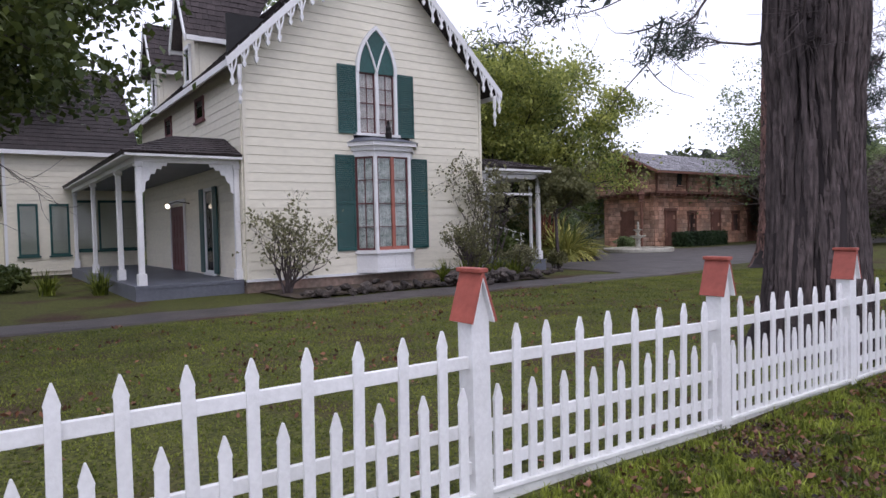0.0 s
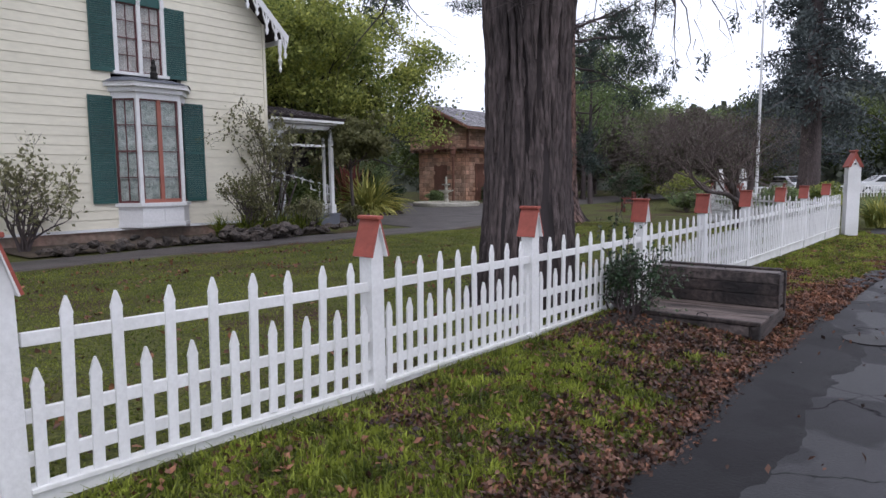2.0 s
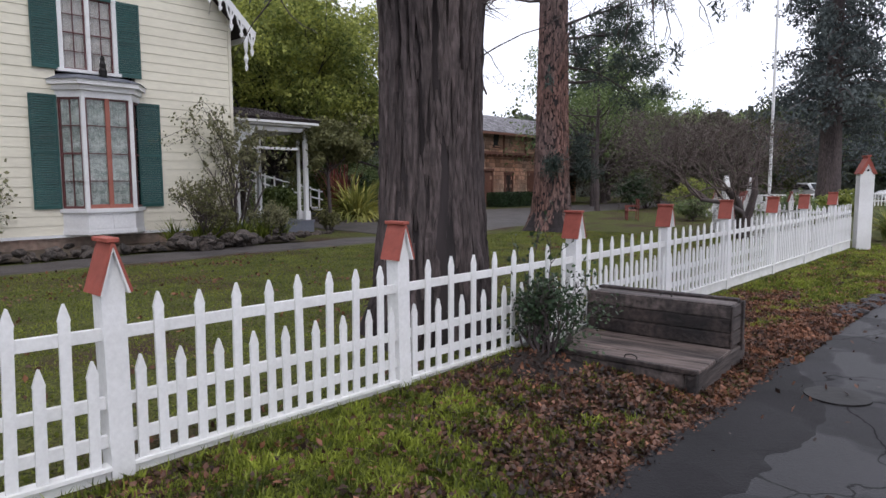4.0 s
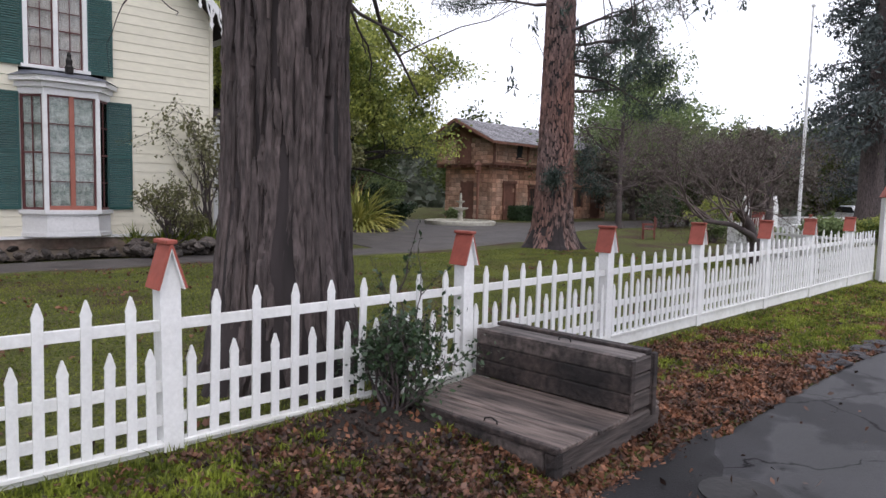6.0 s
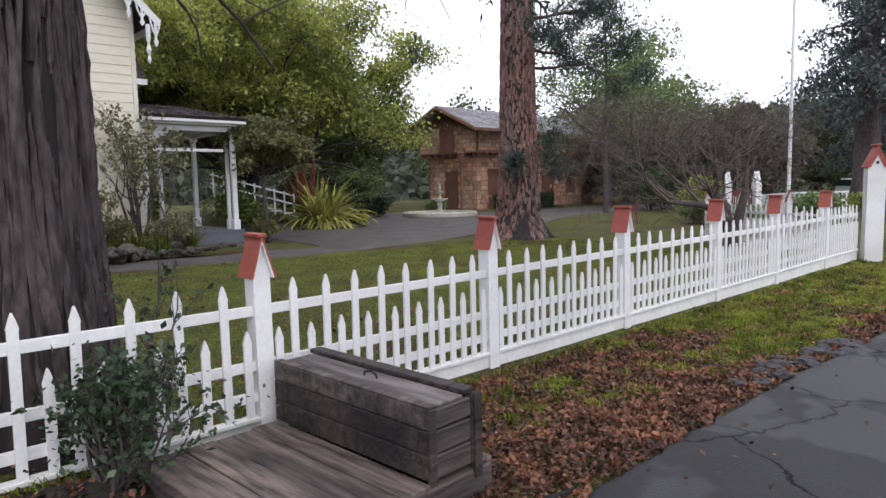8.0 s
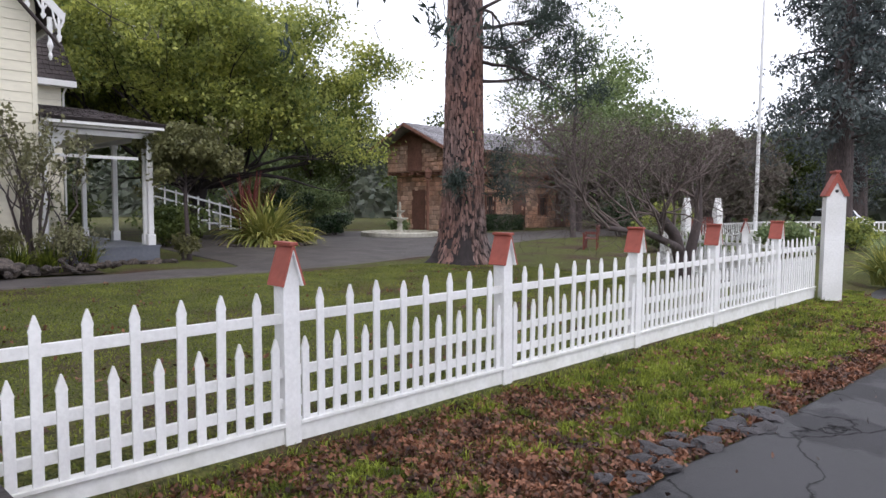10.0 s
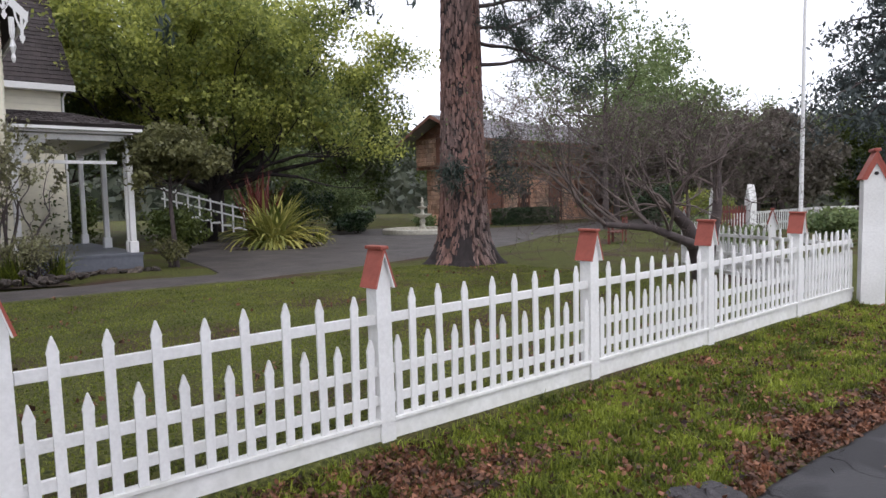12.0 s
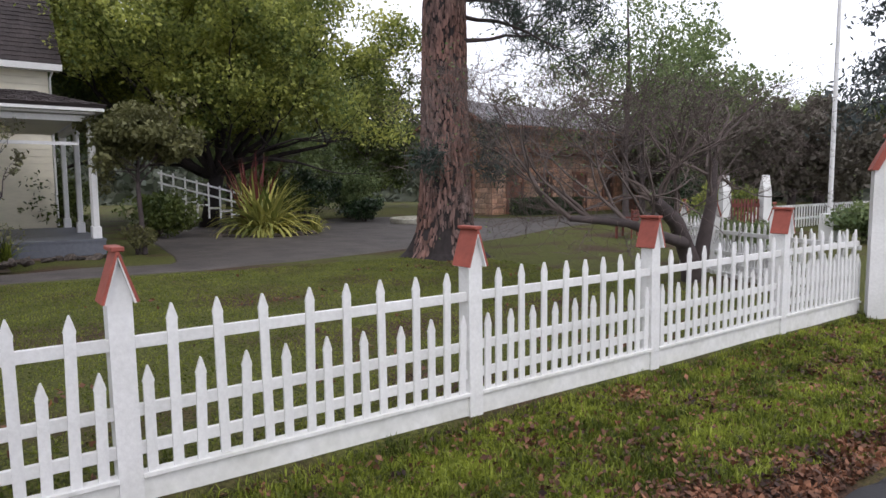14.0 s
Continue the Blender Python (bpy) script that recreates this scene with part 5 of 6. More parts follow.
def broadleaf(x, y, h, spread, base, material, seed, label, n=14000, size=0.2, trunk=0.28, name="tree", lumps=26, twig=None, depth=3, lump=0.36, droop=0.0, bare=False):
    """A tree with forking limbs and an uneven crown of separate leaves."""
    rng = np.random.default_rng(seed)
    t = thing(name, label, "tree", pose(x, y, -0.1, 0, 0, float(rng.uniform(0, 360))))
    paths, tips = [], []
    top = h - base
    fork = base * 0.75
    tubes("trunk", [[((0, 0, -0.2), trunk * 1.3), ((0.05, 0, 0.3), trunk), ((0.1, 0.05, fork), trunk * 0.8), ((0.15, -0.05, base + top * 0.4), trunk * 0.5), ((0.1, 0.1, base + top * 0.8), trunk * 0.15)]], twig or TWIG, t, 10)
    for k in range(9):
        a = 2 * math.pi * k / 9 + rng.normal() * 0.2
        limbs(rng, (0.1, 0, fork + (top * 0.35) * rng.uniform(0, 1)), (math.cos(a), math.sin(a), rng.uniform(0.15, 0.9)), spread * rng.uniform(0.55, 0.8), trunk * 0.35, depth, 0.55, 0.1, 3, 0.18, 0.6, paths, tips)
    tubes("branchwork", paths, twig or TWIG, t, 4)
    c = blob(rng, n, (0, 0, base + top * 0.5), (spread, spread, top * 0.52), 0.35, lumps, lump)
    near_tips = np.array(tips)[rng.integers(0, len(tips), n // 3)] + rng.normal(size=(n // 3, 3)) * spread * 0.06
    leaves("crown", np.concatenate([c, near_tips]), size, material, t, droop=droop, rng=rng)
    return t


def umbrella_oak(x, y):
    """Wide low tree: dark limbs spreading from a short trunk, leaf layers on top of them."""
    rng = np.random.default_rng(21)
    t = thing("tree", "broad evergreen tree with layered yellow-green leaves on dark limbs", "tree", pose(x, y, -0.1))
    main, tips = [], []
    tubes("trunk", [[((0, 0, -0.2), 0.5), ((0.1, 0, 0.5), 0.36), ((0.3, 0, 1.6), 0.32), ((0.5, 0, 2.4), 0.3)]], FURROW, t, 12)
    for k in range(13):
        a = 2 * math.pi * k / 13 + rng.normal() * 0.2
        limbs(rng, (0.4, 0, 2.0 + 0.5 * rng.uniform()), (math.cos(a), math.sin(a), rng.uniform(0.12, 0.9)), 5.4 * rng.uniform(0.8, 1.1), 0.17, 3, 0.5, 0.22, 4, 0.16, 0.62, main, tips)
    tubes("branchwork", main, FURROW, t, 5)
    tips = np.array(tips)
    tips = tips[tips[:, 2] > 3.7]
    seats = tips[rng.integers(0, len(tips), 520)]
    n = 105000
    c = seats[rng.integers(0, 520, n)] + rng.normal(size=(n, 3)) * (0.62, 0.62, 0.3) + (0, 0, 0.25)
    top = blob(rng, 44000, (0.3, 0, 7.6), (7.2, 7.2, 5.2), 0.6, 80, 0.22)
    c = np.concatenate([c, top[top[:, 2] > 4.2]])
    # the crown slopes down towards the open drive
    lump = np.array([noise.noise((x * 0.55, y * 0.55, z * 0.55)) for x, y, z in c])
    c = c[(c[:, 2] < 13.2 - 0.5 * np.maximum(0, (c[:, 0] - c[:, 1]) * 0.7 - 2.0) + lump * 2.5) & (lump > -0.28)]
    leaves("crown", c, 0.118, LEAF_YEL, t, rng=rng)


umbrella_oak(20.6, 26.0)
broadleaf(14.5, 33.0, 15.5, 6.5, 2.5, LEAF_MID, 22, "dark green leafy tree behind the house", 26000, 0.2, 0.35, lumps=40, lump=0.3)
broadleaf(25.0, 36.0, 15.0, 6.5, 2.0, LEAF_MID, 23, "tall mid-green tree behind the garden", 26000, 0.22, 0.4, lumps=40, lump=0.3)
broadleaf(15.6, 14.6, 3.9, 1.45, 2.35, LEAF_OLIVE, 24, "olive-green shrubby tree beside the porch", 9000, 0.09, 0.07, lumps=22, lump=0.36)
broadleaf(37.5, 16.5, 12.5, 4.6, 4.2, LEAF_PALE, 25, "pale green spring tree with thin foliage", 4200, 0.11, 0.16, lumps=60, lump=0.2)
broadleaf(44.0, 20.5, 12.0, 5.0, 2.5, LEAF_PALE, 26, "pale green spring tree beyond the barn", 3600, 0.14, 0.2, lumps=36, lump=0.28)
# Added out of view on the left, to keep sky light off the porch.
broadleaf(-10.5, 17.0, 11.5, 6.0, 1.6, LEAF_OAK, 41, "unseen dark evergreen oak added to shade the left porch", 14000, 0.3, 0.4, lumps=30, lump=0.34)
broadleaf(60, 28, 14, 6, 2.5, LEAF_MID, 27, "distant green roadside tree", 12000, 0.25, 0.3, lumps=30)
broadleaf(58, 44, 9, 7, 1.0, LEAF_OAK, 28, "dark tree behind the barn", 16000, 0.3, 0.3, lumps=36)
broadleaf(-4, 34, 14, 7, 2, LEAF_OAK, 29, "dark tree behind the wing", 14000, 0.3, 0.3, lumps=36)


def conifer(x, y, h, spread, base, seed, label):
    rng = np.random.default_rng(seed)
    t = thing("conifer_tree", label, "tree", pose(x, y, -0.1))
    trunk_mesh("trunk", [(-0.2, 0.85), (0.3, 0.65), (2, 0.55), (h * 0.6, 0.3), (h, 0.04)], BARK, t, 24, 0.05, 4, seed)
    paths, pts = [], []
    for k in range(75):
        z = base + (h - base) * (k / 75) ** 1.1
        a = k * 2.4 + rng.normal() * 0.3
        ln = spread * (1 - 0.85 * (k / 75)) * rng.uniform(0.6, 1.15)
        path = []
        for q in range(7):
            s = q / 6
            p = Vector((math.cos(a) * (0.3 + ln * s), math.sin(a) * (0.3 + ln * s), z + 0.25 * ln * s - 0.45 * ln * s * s + rng.normal() * 0.06))
            path.append((tuple(p), 0.07 * (1 - s) + 0.01))
            if q > 1:
                m = 60
                w = ln * 0.13
                pts.append(np.array(p) + rng.normal(size=(m, 3)) * (w, w, 0.22) - (0, 0, 0.25))
        paths.append(path)
    tubes("branchwork", paths, TWIG, t, 4)
    leaves("foliage", np.concatenate(pts), 0.1, HAZED_NEEDLE, t, long=2.6, droop=0.8, rng=rng)


conifer(40.9, 4.75, 17, 4.0, 4.6, 41, "dark drooping conifer near the gateway")
conifer(64, 9.5, 18, 5.0, 3, 42, "dark distant conifer beyond the car park")


def bare_tree():
    """Low leaning tree behind the fence, with a wide haze of fine twigs."""
    rng = np.random.default_rng(12)
    t = thing("bare_tree", "leaning bare tree with a haze of fine brown twigs", "tree", pose(22.6, 3.1, -0.1))
    main = [[((0, 0, -0.2), 0.22), ((-0.15, 0, 0.4), 0.17), ((-0.6, 0.0, 1.1), 0.14), ((-1.1, 0.1, 1.5), 0.11)],
            [((0.05, 0, -0.1), 0.16), ((0.1, -0.1, 0.7), 0.13), ((0.0, -0.3, 1.4), 0.1), ((0.2, -0.2, 2.2), 0.07)],
            [((-0.3, 0, 0.7), 0.12), ((-1.2, -0.3, 0.85), 0.09), ((-2.2, -0.2, 1.15), 0.07), ((-3.2, 0.1, 1.25), 0.05)]]
    tubes("trunk", main, TWIG, t, 9)
    paths, tips = [], []
    seeds = [((-1.1, 0.1, 1.5), (-1, 0.1, 0.75)), ((-1.0, 0.1, 1.4), (-0.5, -0.6, 0.9)), ((-0.9, 0.1, 1.4), (-0.6, 0.9, 0.8)), ((0.2, -0.2, 2.2), (0.4, -0.1, 1)), ((0.1, -0.3, 1.6), (0.9, 0.3, 0.7)), ((0.0, -0.3, 1.5), (-0.5, -0.3, 1)), ((-2.2, -0.2, 1.15), (-1, 0.2, 0.7)), ((-3.2, 0.1, 1.25), (-1, 0.1, 0.5)), ((-1.6, -0.2, 1.0), (-0.7, -0.6, 0.5)), ((0.1, -0.2, 1.9), (0.3, 0.9, 0.7)), ((-2.8, 0, 1.2), (-0.3, 0.8, 0.8)), ((-0.6, 0, 1.2), (0.1, 0.2, 1))]
    for st, hd in seeds + [(st, (hd[0] * 0.8 + 0.25, hd[1] + 0.35, hd[2] * 0.7)) for st, hd in seeds]:
        limbs(rng, st, hd, 1.7, 0.04, 4, 0.62, 0.1, 4, 0.24, 0.72, paths, tips)
    paths = [p for p in paths if min(q[0][1] for q in p) > -2.3 and min(q[0][2] for q in p) > 0.5 and max(q[0][2] for q in p) < 3.7]
    tips = [p for p in tips if p[2] < 4]
    tubes("twig_haze", paths, TWIG_RED, t, 3)
    c = np.array(tips)
    c = c[rng.integers(0, len(c), 1200)] + rng.normal(size=(1200, 3)) * 0.08
    leaves("bud_scatter", c, 0.03, LEAF_PALE, t, rng=rng)


bare_tree()


# ---- barn of stone and timber beyond the drive ----
def barn():
    t = thing("barn", "two-storey orange stone barn with jettied upper floor and pale shingle roof", "barn", pose(37.5, 26.5, -0.15, 0, 0, 2) @ Matrix.Scale(1.065, 4))
    L, W = 15.0, 5.2
    rng = np.random.default_rng(7)
    part("lower_wall", B(0.55, L, 0.55, W - 0.4, -0.3, 3.55), BRICKY, t)
    part("upper_wall", B(0.03, L, 0.03, W, 3.7, 5.45), BRICKY, t)
    bm = bmesh.new()
    prism(bm, [(0.03, 5.45), (W, 5.45), (W / 2, 6.5)], 0.05, 0.2, "x")
    part("gable_wall", bm, BROWNWOOD, t)
    def courses(name, place, length, z0, z1, ch, holes=()):
        V, F = [], []
        z = z0
        while z < z1 - 0.05:
            x = -rng.uniform(0, 0.3)
            while x < length:
                w = rng.uniform(0.3, 0.75)
                a, b = max(x + 0.015, 0), min(x + w - 0.015, length)
                if b - a > 0.08 and not any(p < (a + b) / 2 < q and c < z + ch / 2 < d for p, q, c, d in holes):
                    d = rng.uniform(0.02, 0.06)
                    k = len(V)
                    e = 0.02
                    V += [(a, 0, z + 0.015), (b, 0, z + 0.015), (b, 0, z + ch - 0.015), (a, 0, z + ch - 0.015), (a + e, -d, z + 0.015 + e), (b - e, -d, z + 0.015 + e), (b - e, -d, z + ch - 0.015 - e), (a + e, -d, z + ch - 0.015 - e)]
                    F += [(k + 4, k + 5, k + 6, k + 7), (k, k + 1, k + 5, k + 4), (k + 1, k + 2, k + 6, k + 5), (k + 2, k + 3, k + 7, k + 6), (k + 3, k, k + 4, k + 7)]
                x += w
            z += ch
        ob = raw(name, V, F, STONEISLE, t)
        ob["kind"] = "stuff"
        ob.matrix_basis = place
    lw = ((1.2, 2.4, -1, 2.5), (4.0, 4.9, 0.9, 2.3), (7.0, 8.2, -1, 2.4), (10.0, 10.9, 0.9, 2.3), (12.2, 13.4, -1, 2.4))
    courses("stonework", pose(0.55, 0.55, 0), L - 0.55, -0.2, 3.5, 0.3, lw)
    courses("stonework", pose(0.03, 0.03, 0), L, 3.75, 5.4, 0.27, ((2.3, 3.1, 4.2, 5.1), (7.3, 8.1, 4.2, 5.1)))
    courses("stonework", pose(0.55, W - 0.4, 0, 0, 0, -90), W - 1.0, -0.2, 3.5, 0.3, ((1.5, 2.7, -1, 2.6),))
    courses("stonework", pose(0.03, W, 0, 0, 0, -90), W, 3.75, 5.4, 0.27, ((1.9, 3.3, 3, 6),))
    for x0, x1, z0, z1 in lw:
        # Barn windows are flat near-black panels instead of shaded depth.
        part("opening", B(0.55 + x0, 0.55 + x1, 0.53, 0.545, max(z0, -0.1), z1), UNLIT_SHADE if z0 > 0 else BROWNWOOD, t, "timber door or near-black panel for an unlit window")
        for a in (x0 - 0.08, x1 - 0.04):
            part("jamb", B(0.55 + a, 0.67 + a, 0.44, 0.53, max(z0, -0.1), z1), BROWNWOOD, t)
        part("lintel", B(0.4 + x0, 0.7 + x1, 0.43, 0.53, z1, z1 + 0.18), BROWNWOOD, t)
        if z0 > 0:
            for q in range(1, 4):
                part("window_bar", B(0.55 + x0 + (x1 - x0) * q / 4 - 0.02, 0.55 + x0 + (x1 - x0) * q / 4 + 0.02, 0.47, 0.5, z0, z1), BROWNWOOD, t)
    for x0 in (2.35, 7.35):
        part("upper_window", B(x0, x0 + 0.7, 0.0, 0.02, 4.2, 5.05), UNLIT_SHADE, t)
        part("upper_window_frame", B(x0 - 0.08, x0 + 0.78, -0.03, -0.002, 4.1, 4.2), BROWNWOOD, t)
    part("loft_door", B(-0.02, 0.02, 1.95, 3.25, 3.75, 5.9), BROWNWOOD, t, "dark brown loft opening")
    part("end_door", B(0.5, 0.54, 2.15, 3.35, -0.1, 2.6), BROWNWOOD, t, "red-brown plank door")
    for i in range(24):
        x = 0.1 + i * 0.63
        part("joist_end", B(x, x + 0.14, -0.12, 0.5, 3.52, 3.68), BROWNWOOD, t)
    for i in range(8):
        y = 0.15 + i * 0.68
        part("joist_end", B(-0.12, 0.5, y, y + 0.14, 3.52, 3.68), BROWNWOOD, t)
    for x in (0.0, 3.6, 6.4, 9.8, 12.6):
        part("post", B(x - 0.08, x + 0.08, -0.09, 0.0, 3.7, 5.45), BROWNWOOD, t)
    part("sill_beam", B(-0.1, L, -0.1, 0.02, 3.69, 3.84), BROWNWOOD, t)
    for s in (0, 1):
        e, z = (-0.85 if s == 0 else W + 0.85), 5.12
        shingled(t, ((-1.0, e, z), (L + 0.6, e, z), (L + 0.6, W / 2, 6.72), (-1.0, W / 2, 6.72)), 14, 40, SLATE, 0.04, 70 + s, "roof")
        bm = bmesh.new()
        prism(bm, [(e, z - 0.02), (W / 2, 6.7), (W / 2, 6.5), (e, z - 0.2)], -1.06, -1.0, "x")
        part("verge_board", bm, BROWNWOOD, t)
    part("eave_board", B(-1.0, L + 0.6, -0.9, -0.86, 4.95, 5.1), BROWNWOOD, t)


STONEISLE = mat("orange_stone", (0.55, 0.3, 0.2), 0.9, 0.3, 4, 0.5, 0.4, second=(0.44, 0.3, 0.23), per_island=0.35)
barn()

t = thing("fountain", "pale tiered stone fountain in a low round basin", "fountain", pose(30.35, 22.55, -0.15) @ Matrix.Scale(1.08, 4))
bm = lathe(bmesh.new(), [(1.85, 0.0), (1.9, 0.1), (1.9, 0.26), (1.82, 0.3), (1.6, 0.3), (1.58, 0.12), (0.3, 0.12)], 40)
part("basin", bm, CONCRETE, t, smooth=False)
bm = lathe(bmesh.new(), [(0.32, 0.12), (0.3, 0.2), (0.16, 0.28), (0.12, 0.5), (0.15, 0.62), (0.1, 0.75), (0.2, 0.84), (0.42, 0.92), (0.44, 0.97), (0.3, 0.95), (0.1, 0.95)], 20)
part("pedestal", bm, CONCRETE, t)
bm = lathe(bmesh.new(), [(0.1, 0.95), (0.07, 1.1), (0.09, 1.2), (0.24, 1.28), (0.25, 1.32), (0.08, 1.31), (0.06, 1.42), (0.08, 1.5), (0.05, 1.6), (0.06, 1.68), (0.02, 1.75)], 16)
part("upper_bowl", bm, CONCRETE, t)

t = thing("lantern_post", "brown timber post with a small lantern on top", "lamp post", pose(36.6, 27.1, -0.12) @ Matrix.Scale(1.15, 4))
part("post", B(-0.06, 0.06, -0.06, 0.06, 0, 2.9, bevel=0.01), BROWNWOOD, t)
part("arm", B(-0.3, 0.3, -0.03, 0.03, 2.85, 2.93), BROWNWOOD, t)
part("lantern", lathe(bmesh.new(), [(0.1, 2.95), (0.16, 3.0), (0.19, 3.3), (0.24, 3.32), (0.05, 3.55)], 6), BROWNWOOD, t)


# ---- planting ----
def sword_plant(name, label, x, y, z, n, height, material, seed, spread=1.0, parent=None, width=0.05, category="plant"):
    """A clump of arching sword-shaped blades, each folded along its middle."""
    rng = np.random.default_rng(seed)
    V, F = [], []
    for k in range(n):
        a = rng.uniform(0, 2 * math.pi)
        lean = rng.uniform(0.1, 1.0) ** 0.8 * spread
        ln = height * rng.uniform(0.65, 1.15)
        bx, by = rng.normal(size=2) * 0.09 * height
        w = width * rng.uniform(0.7, 1.2)
        px, pz, ang = 0.0, 0.0, math.pi / 2 - lean * 0.45
        b = len(V)
        m = 6
        for q in range(m + 1):
            ww = w * (1 - (q / m) ** 2.5) * (0.7 + 0.3 * min(1, q / 1.5))
            cx, cy = bx + math.cos(a) * px, by + math.sin(a) * px
            sx, sy = -math.sin(a) * ww, math.cos(a) * ww
            V += [(cx - sx, cy - sy, pz + ww * 0.5), (cx, cy, pz), (cx + sx, cy + sy, pz + ww * 0.5)]
            px += math.cos(ang) * ln / m
            pz += math.sin(ang) * ln / m
            ang -= lean * rng.uniform(0.12, 0.34)
        for q in range(m):
            for i in range(2):
                F.append((b + q * 3 + i, b + q * 3 + i + 1, b + q * 3 + i + 4, b + q * 3 + i + 3))
    if parent is None:
        parent = thing(name, label, category, pose(x, y, z))
    return raw("foliage", V, F, material, parent)


sword_plant("flax_plant", "large yellow-striped flax clump with arching sword leaves", 20.65, 19.3, -0.12, 330, 2.45, LEAF_FLAX, 51, 2.3, width=0.06)
sword_plant("bronze_flax", "bronze-red flax leaves rising behind the yellow clump", 20.7, 20.6, 0.1, 60, 2.7, LEAF_RED, 52, 0.5, width=0.05)
sword_plant("flax_plant", "small yellow-striped flax at the foot of the big clump", 22.6, 19.2, -0.05, 50, 0.9, LEAF_FLAX, 53, 1.5, width=0.04)
for i, (x, y) in enumerate(((9.1, 12.9), (9.7, 12.7), (10.3, 12.9), (10.9, 12.6), (11.5, 12.6), (12.4, 13.0), (0.6, 17.6), (-0.6, 18.6))):
    sword_plant("lily_clump", "bright green strap-leaved clump in the house bed", x, y, -0.03, 110, 0.8, GRASS, 60 + i, 1.1, width=0.018)
sword_plant("agave_plant", "yellow variegated spiky plant beside the gateway", 25.2, -0.5, -0.15, 160, 1.15, LEAF_FLAX, 70, 1.3, width=0.04)
sword_plant("agave_plant", "green spiky plant beside the gateway", 27.0, -0.2, -0.15, 120, 1.2, LEAF_MID, 71, 1.0, width=0.05)


def shrub(name, label, x, y, z, r, h, material, n, size, seed, twig=None, depth=3, lumps=14, stems=7, base=0.15, category="shrub", lift=0.35, fill=1.0):
    """Stems that fork from one foot, with leaves about the twigs and in uneven lumps."""
    rng = np.random.default_rng(seed)
    t = thing(name, label, category, pose(x, y, z))
    paths, tips = [], []
    for k in range(stems):
        a = 2 * math.pi * k / stems + rng.normal() * 0.3
        limbs(rng, (rng.normal() * 0.05, rng.normal() * 0.05, -0.05), (math.cos(a) * 0.6 * r / h, math.sin(a) * 0.6 * r / h, 1), h * 0.55, 0.012 + 0.012 * h, depth, 0.5, lift, 3, 0.2, 0.6, paths, tips)
    tubes("branchwork", paths, twig or TWIG, t, 4)["kind"] = "stuff"
    tips = np.array(tips)
    c = tips[rng.integers(0, len(tips), int(n * (1 - 0.6 * fill)))]
    c = c + rng.normal(size=c.shape) * 0.06 * r
    if fill > 0:
        c = np.concatenate([c, blob(rng, int(n * 0.6 * fill), (0, 0, h * (0.5 + base / 2)), (r, r, h * 0.5), 0.3, lumps, 0.42)])
    leaves("foliage", c, size, material, t, rng=rng)
    return t


shrub("rose_bush", "tall thin rose bush with sparse green leaves against the house", 4.35, 13.3, -0.03, 1.25, 2.3, LEAF_ROSE, 1300, 0.07, 81, fill=0.0, stems=11, lift=0.2)
shrub("climbing_rose", "climbing rose with sparse leaves up the house corner", 11.5, 13.9, 0.0, 0.6, 3.4, LEAF_ROSE, 1700, 0.075, 82, fill=0.05, stems=8)
rose_rng = np.random.default_rng(90)
canes = thing("rose_canes", "long thin bare rose canes arching over the clapboards", "shrub", pose(11.5, 13.95, 0.0))
arcs = []
for k in range(9):
    reach, high = rose_rng.uniform(0.8, 2.7), rose_rng.uniform(2.0, 3.7)
    arcs.append([((-reach * (q / 8) ** 1.5, 0.1 * rose_rng.normal() - 0.1, 0.3 + high * math.sin(min(q / 8 * 2.0, 2.0)) * (1.0 if q < 7 else 0.93)), 0.012 - 0.001 * q) for q in range(9)])
for arc in arcs:
    tubes("cane", [arc], TWIG, canes, 4)
sprigs = np.array([p for arc in arcs for p, _ in arc[3:]])
leaves("foliage", np.repeat(sprigs, 7, 0) + rose_rng.normal(size=(len(sprigs) * 7, 3)) * (0.1, 0.06, 0.1), 0.06, LEAF_ROSE, canes, rng=rose_rng)
shrub("brown_shrub", "dry olive-brown shrub beside the bay window", 9.85, 12.7, -0.03, 0.85, 1.75, LEAF_OLIVE, 2100, 0.05, 84, fill=0.25, stems=16)
shrub("brown_shrub", "brownish twiggy shrub by the house corner", 11.9, 12.7, -0.03, 0.8, 1.05, LEAF_ROSE, 1900, 0.05, 83, fill=0.25, stems=14)
shrub("green_shrub", "mid-green shrub in front of the house corner", 10.7, 13.5, -0.03, 0.6, 1.0, LEAF_OLIVE, 1500, 0.05, 84, fill=0.3, stems=12)
shrub("holly_bush", "glossy dark green prickly bush growing through the pickets", 6.5, -0.25, -0.1, 0.98, 0.78, LEAF_HOLLY, 2300, 0.031, 85, fill=0.15, stems=15, lumps=10)
shrub("holly_shoot", "thin upright leafy shoot growing through the fence", 6.75, -0.04, -0.05, 0.2, 1.35, LEAF_HOLLY, 130, 0.035, 86, fill=0.0, stems=2, depth=2, lift=0.6)
shrub("tub_shrub", "brown round shrub at the porch corner", 15.45, 14.6, -0.05, 0.45, 0.85, LEAF_OLIVE, 1500, 0.05, 87, fill=0.9)
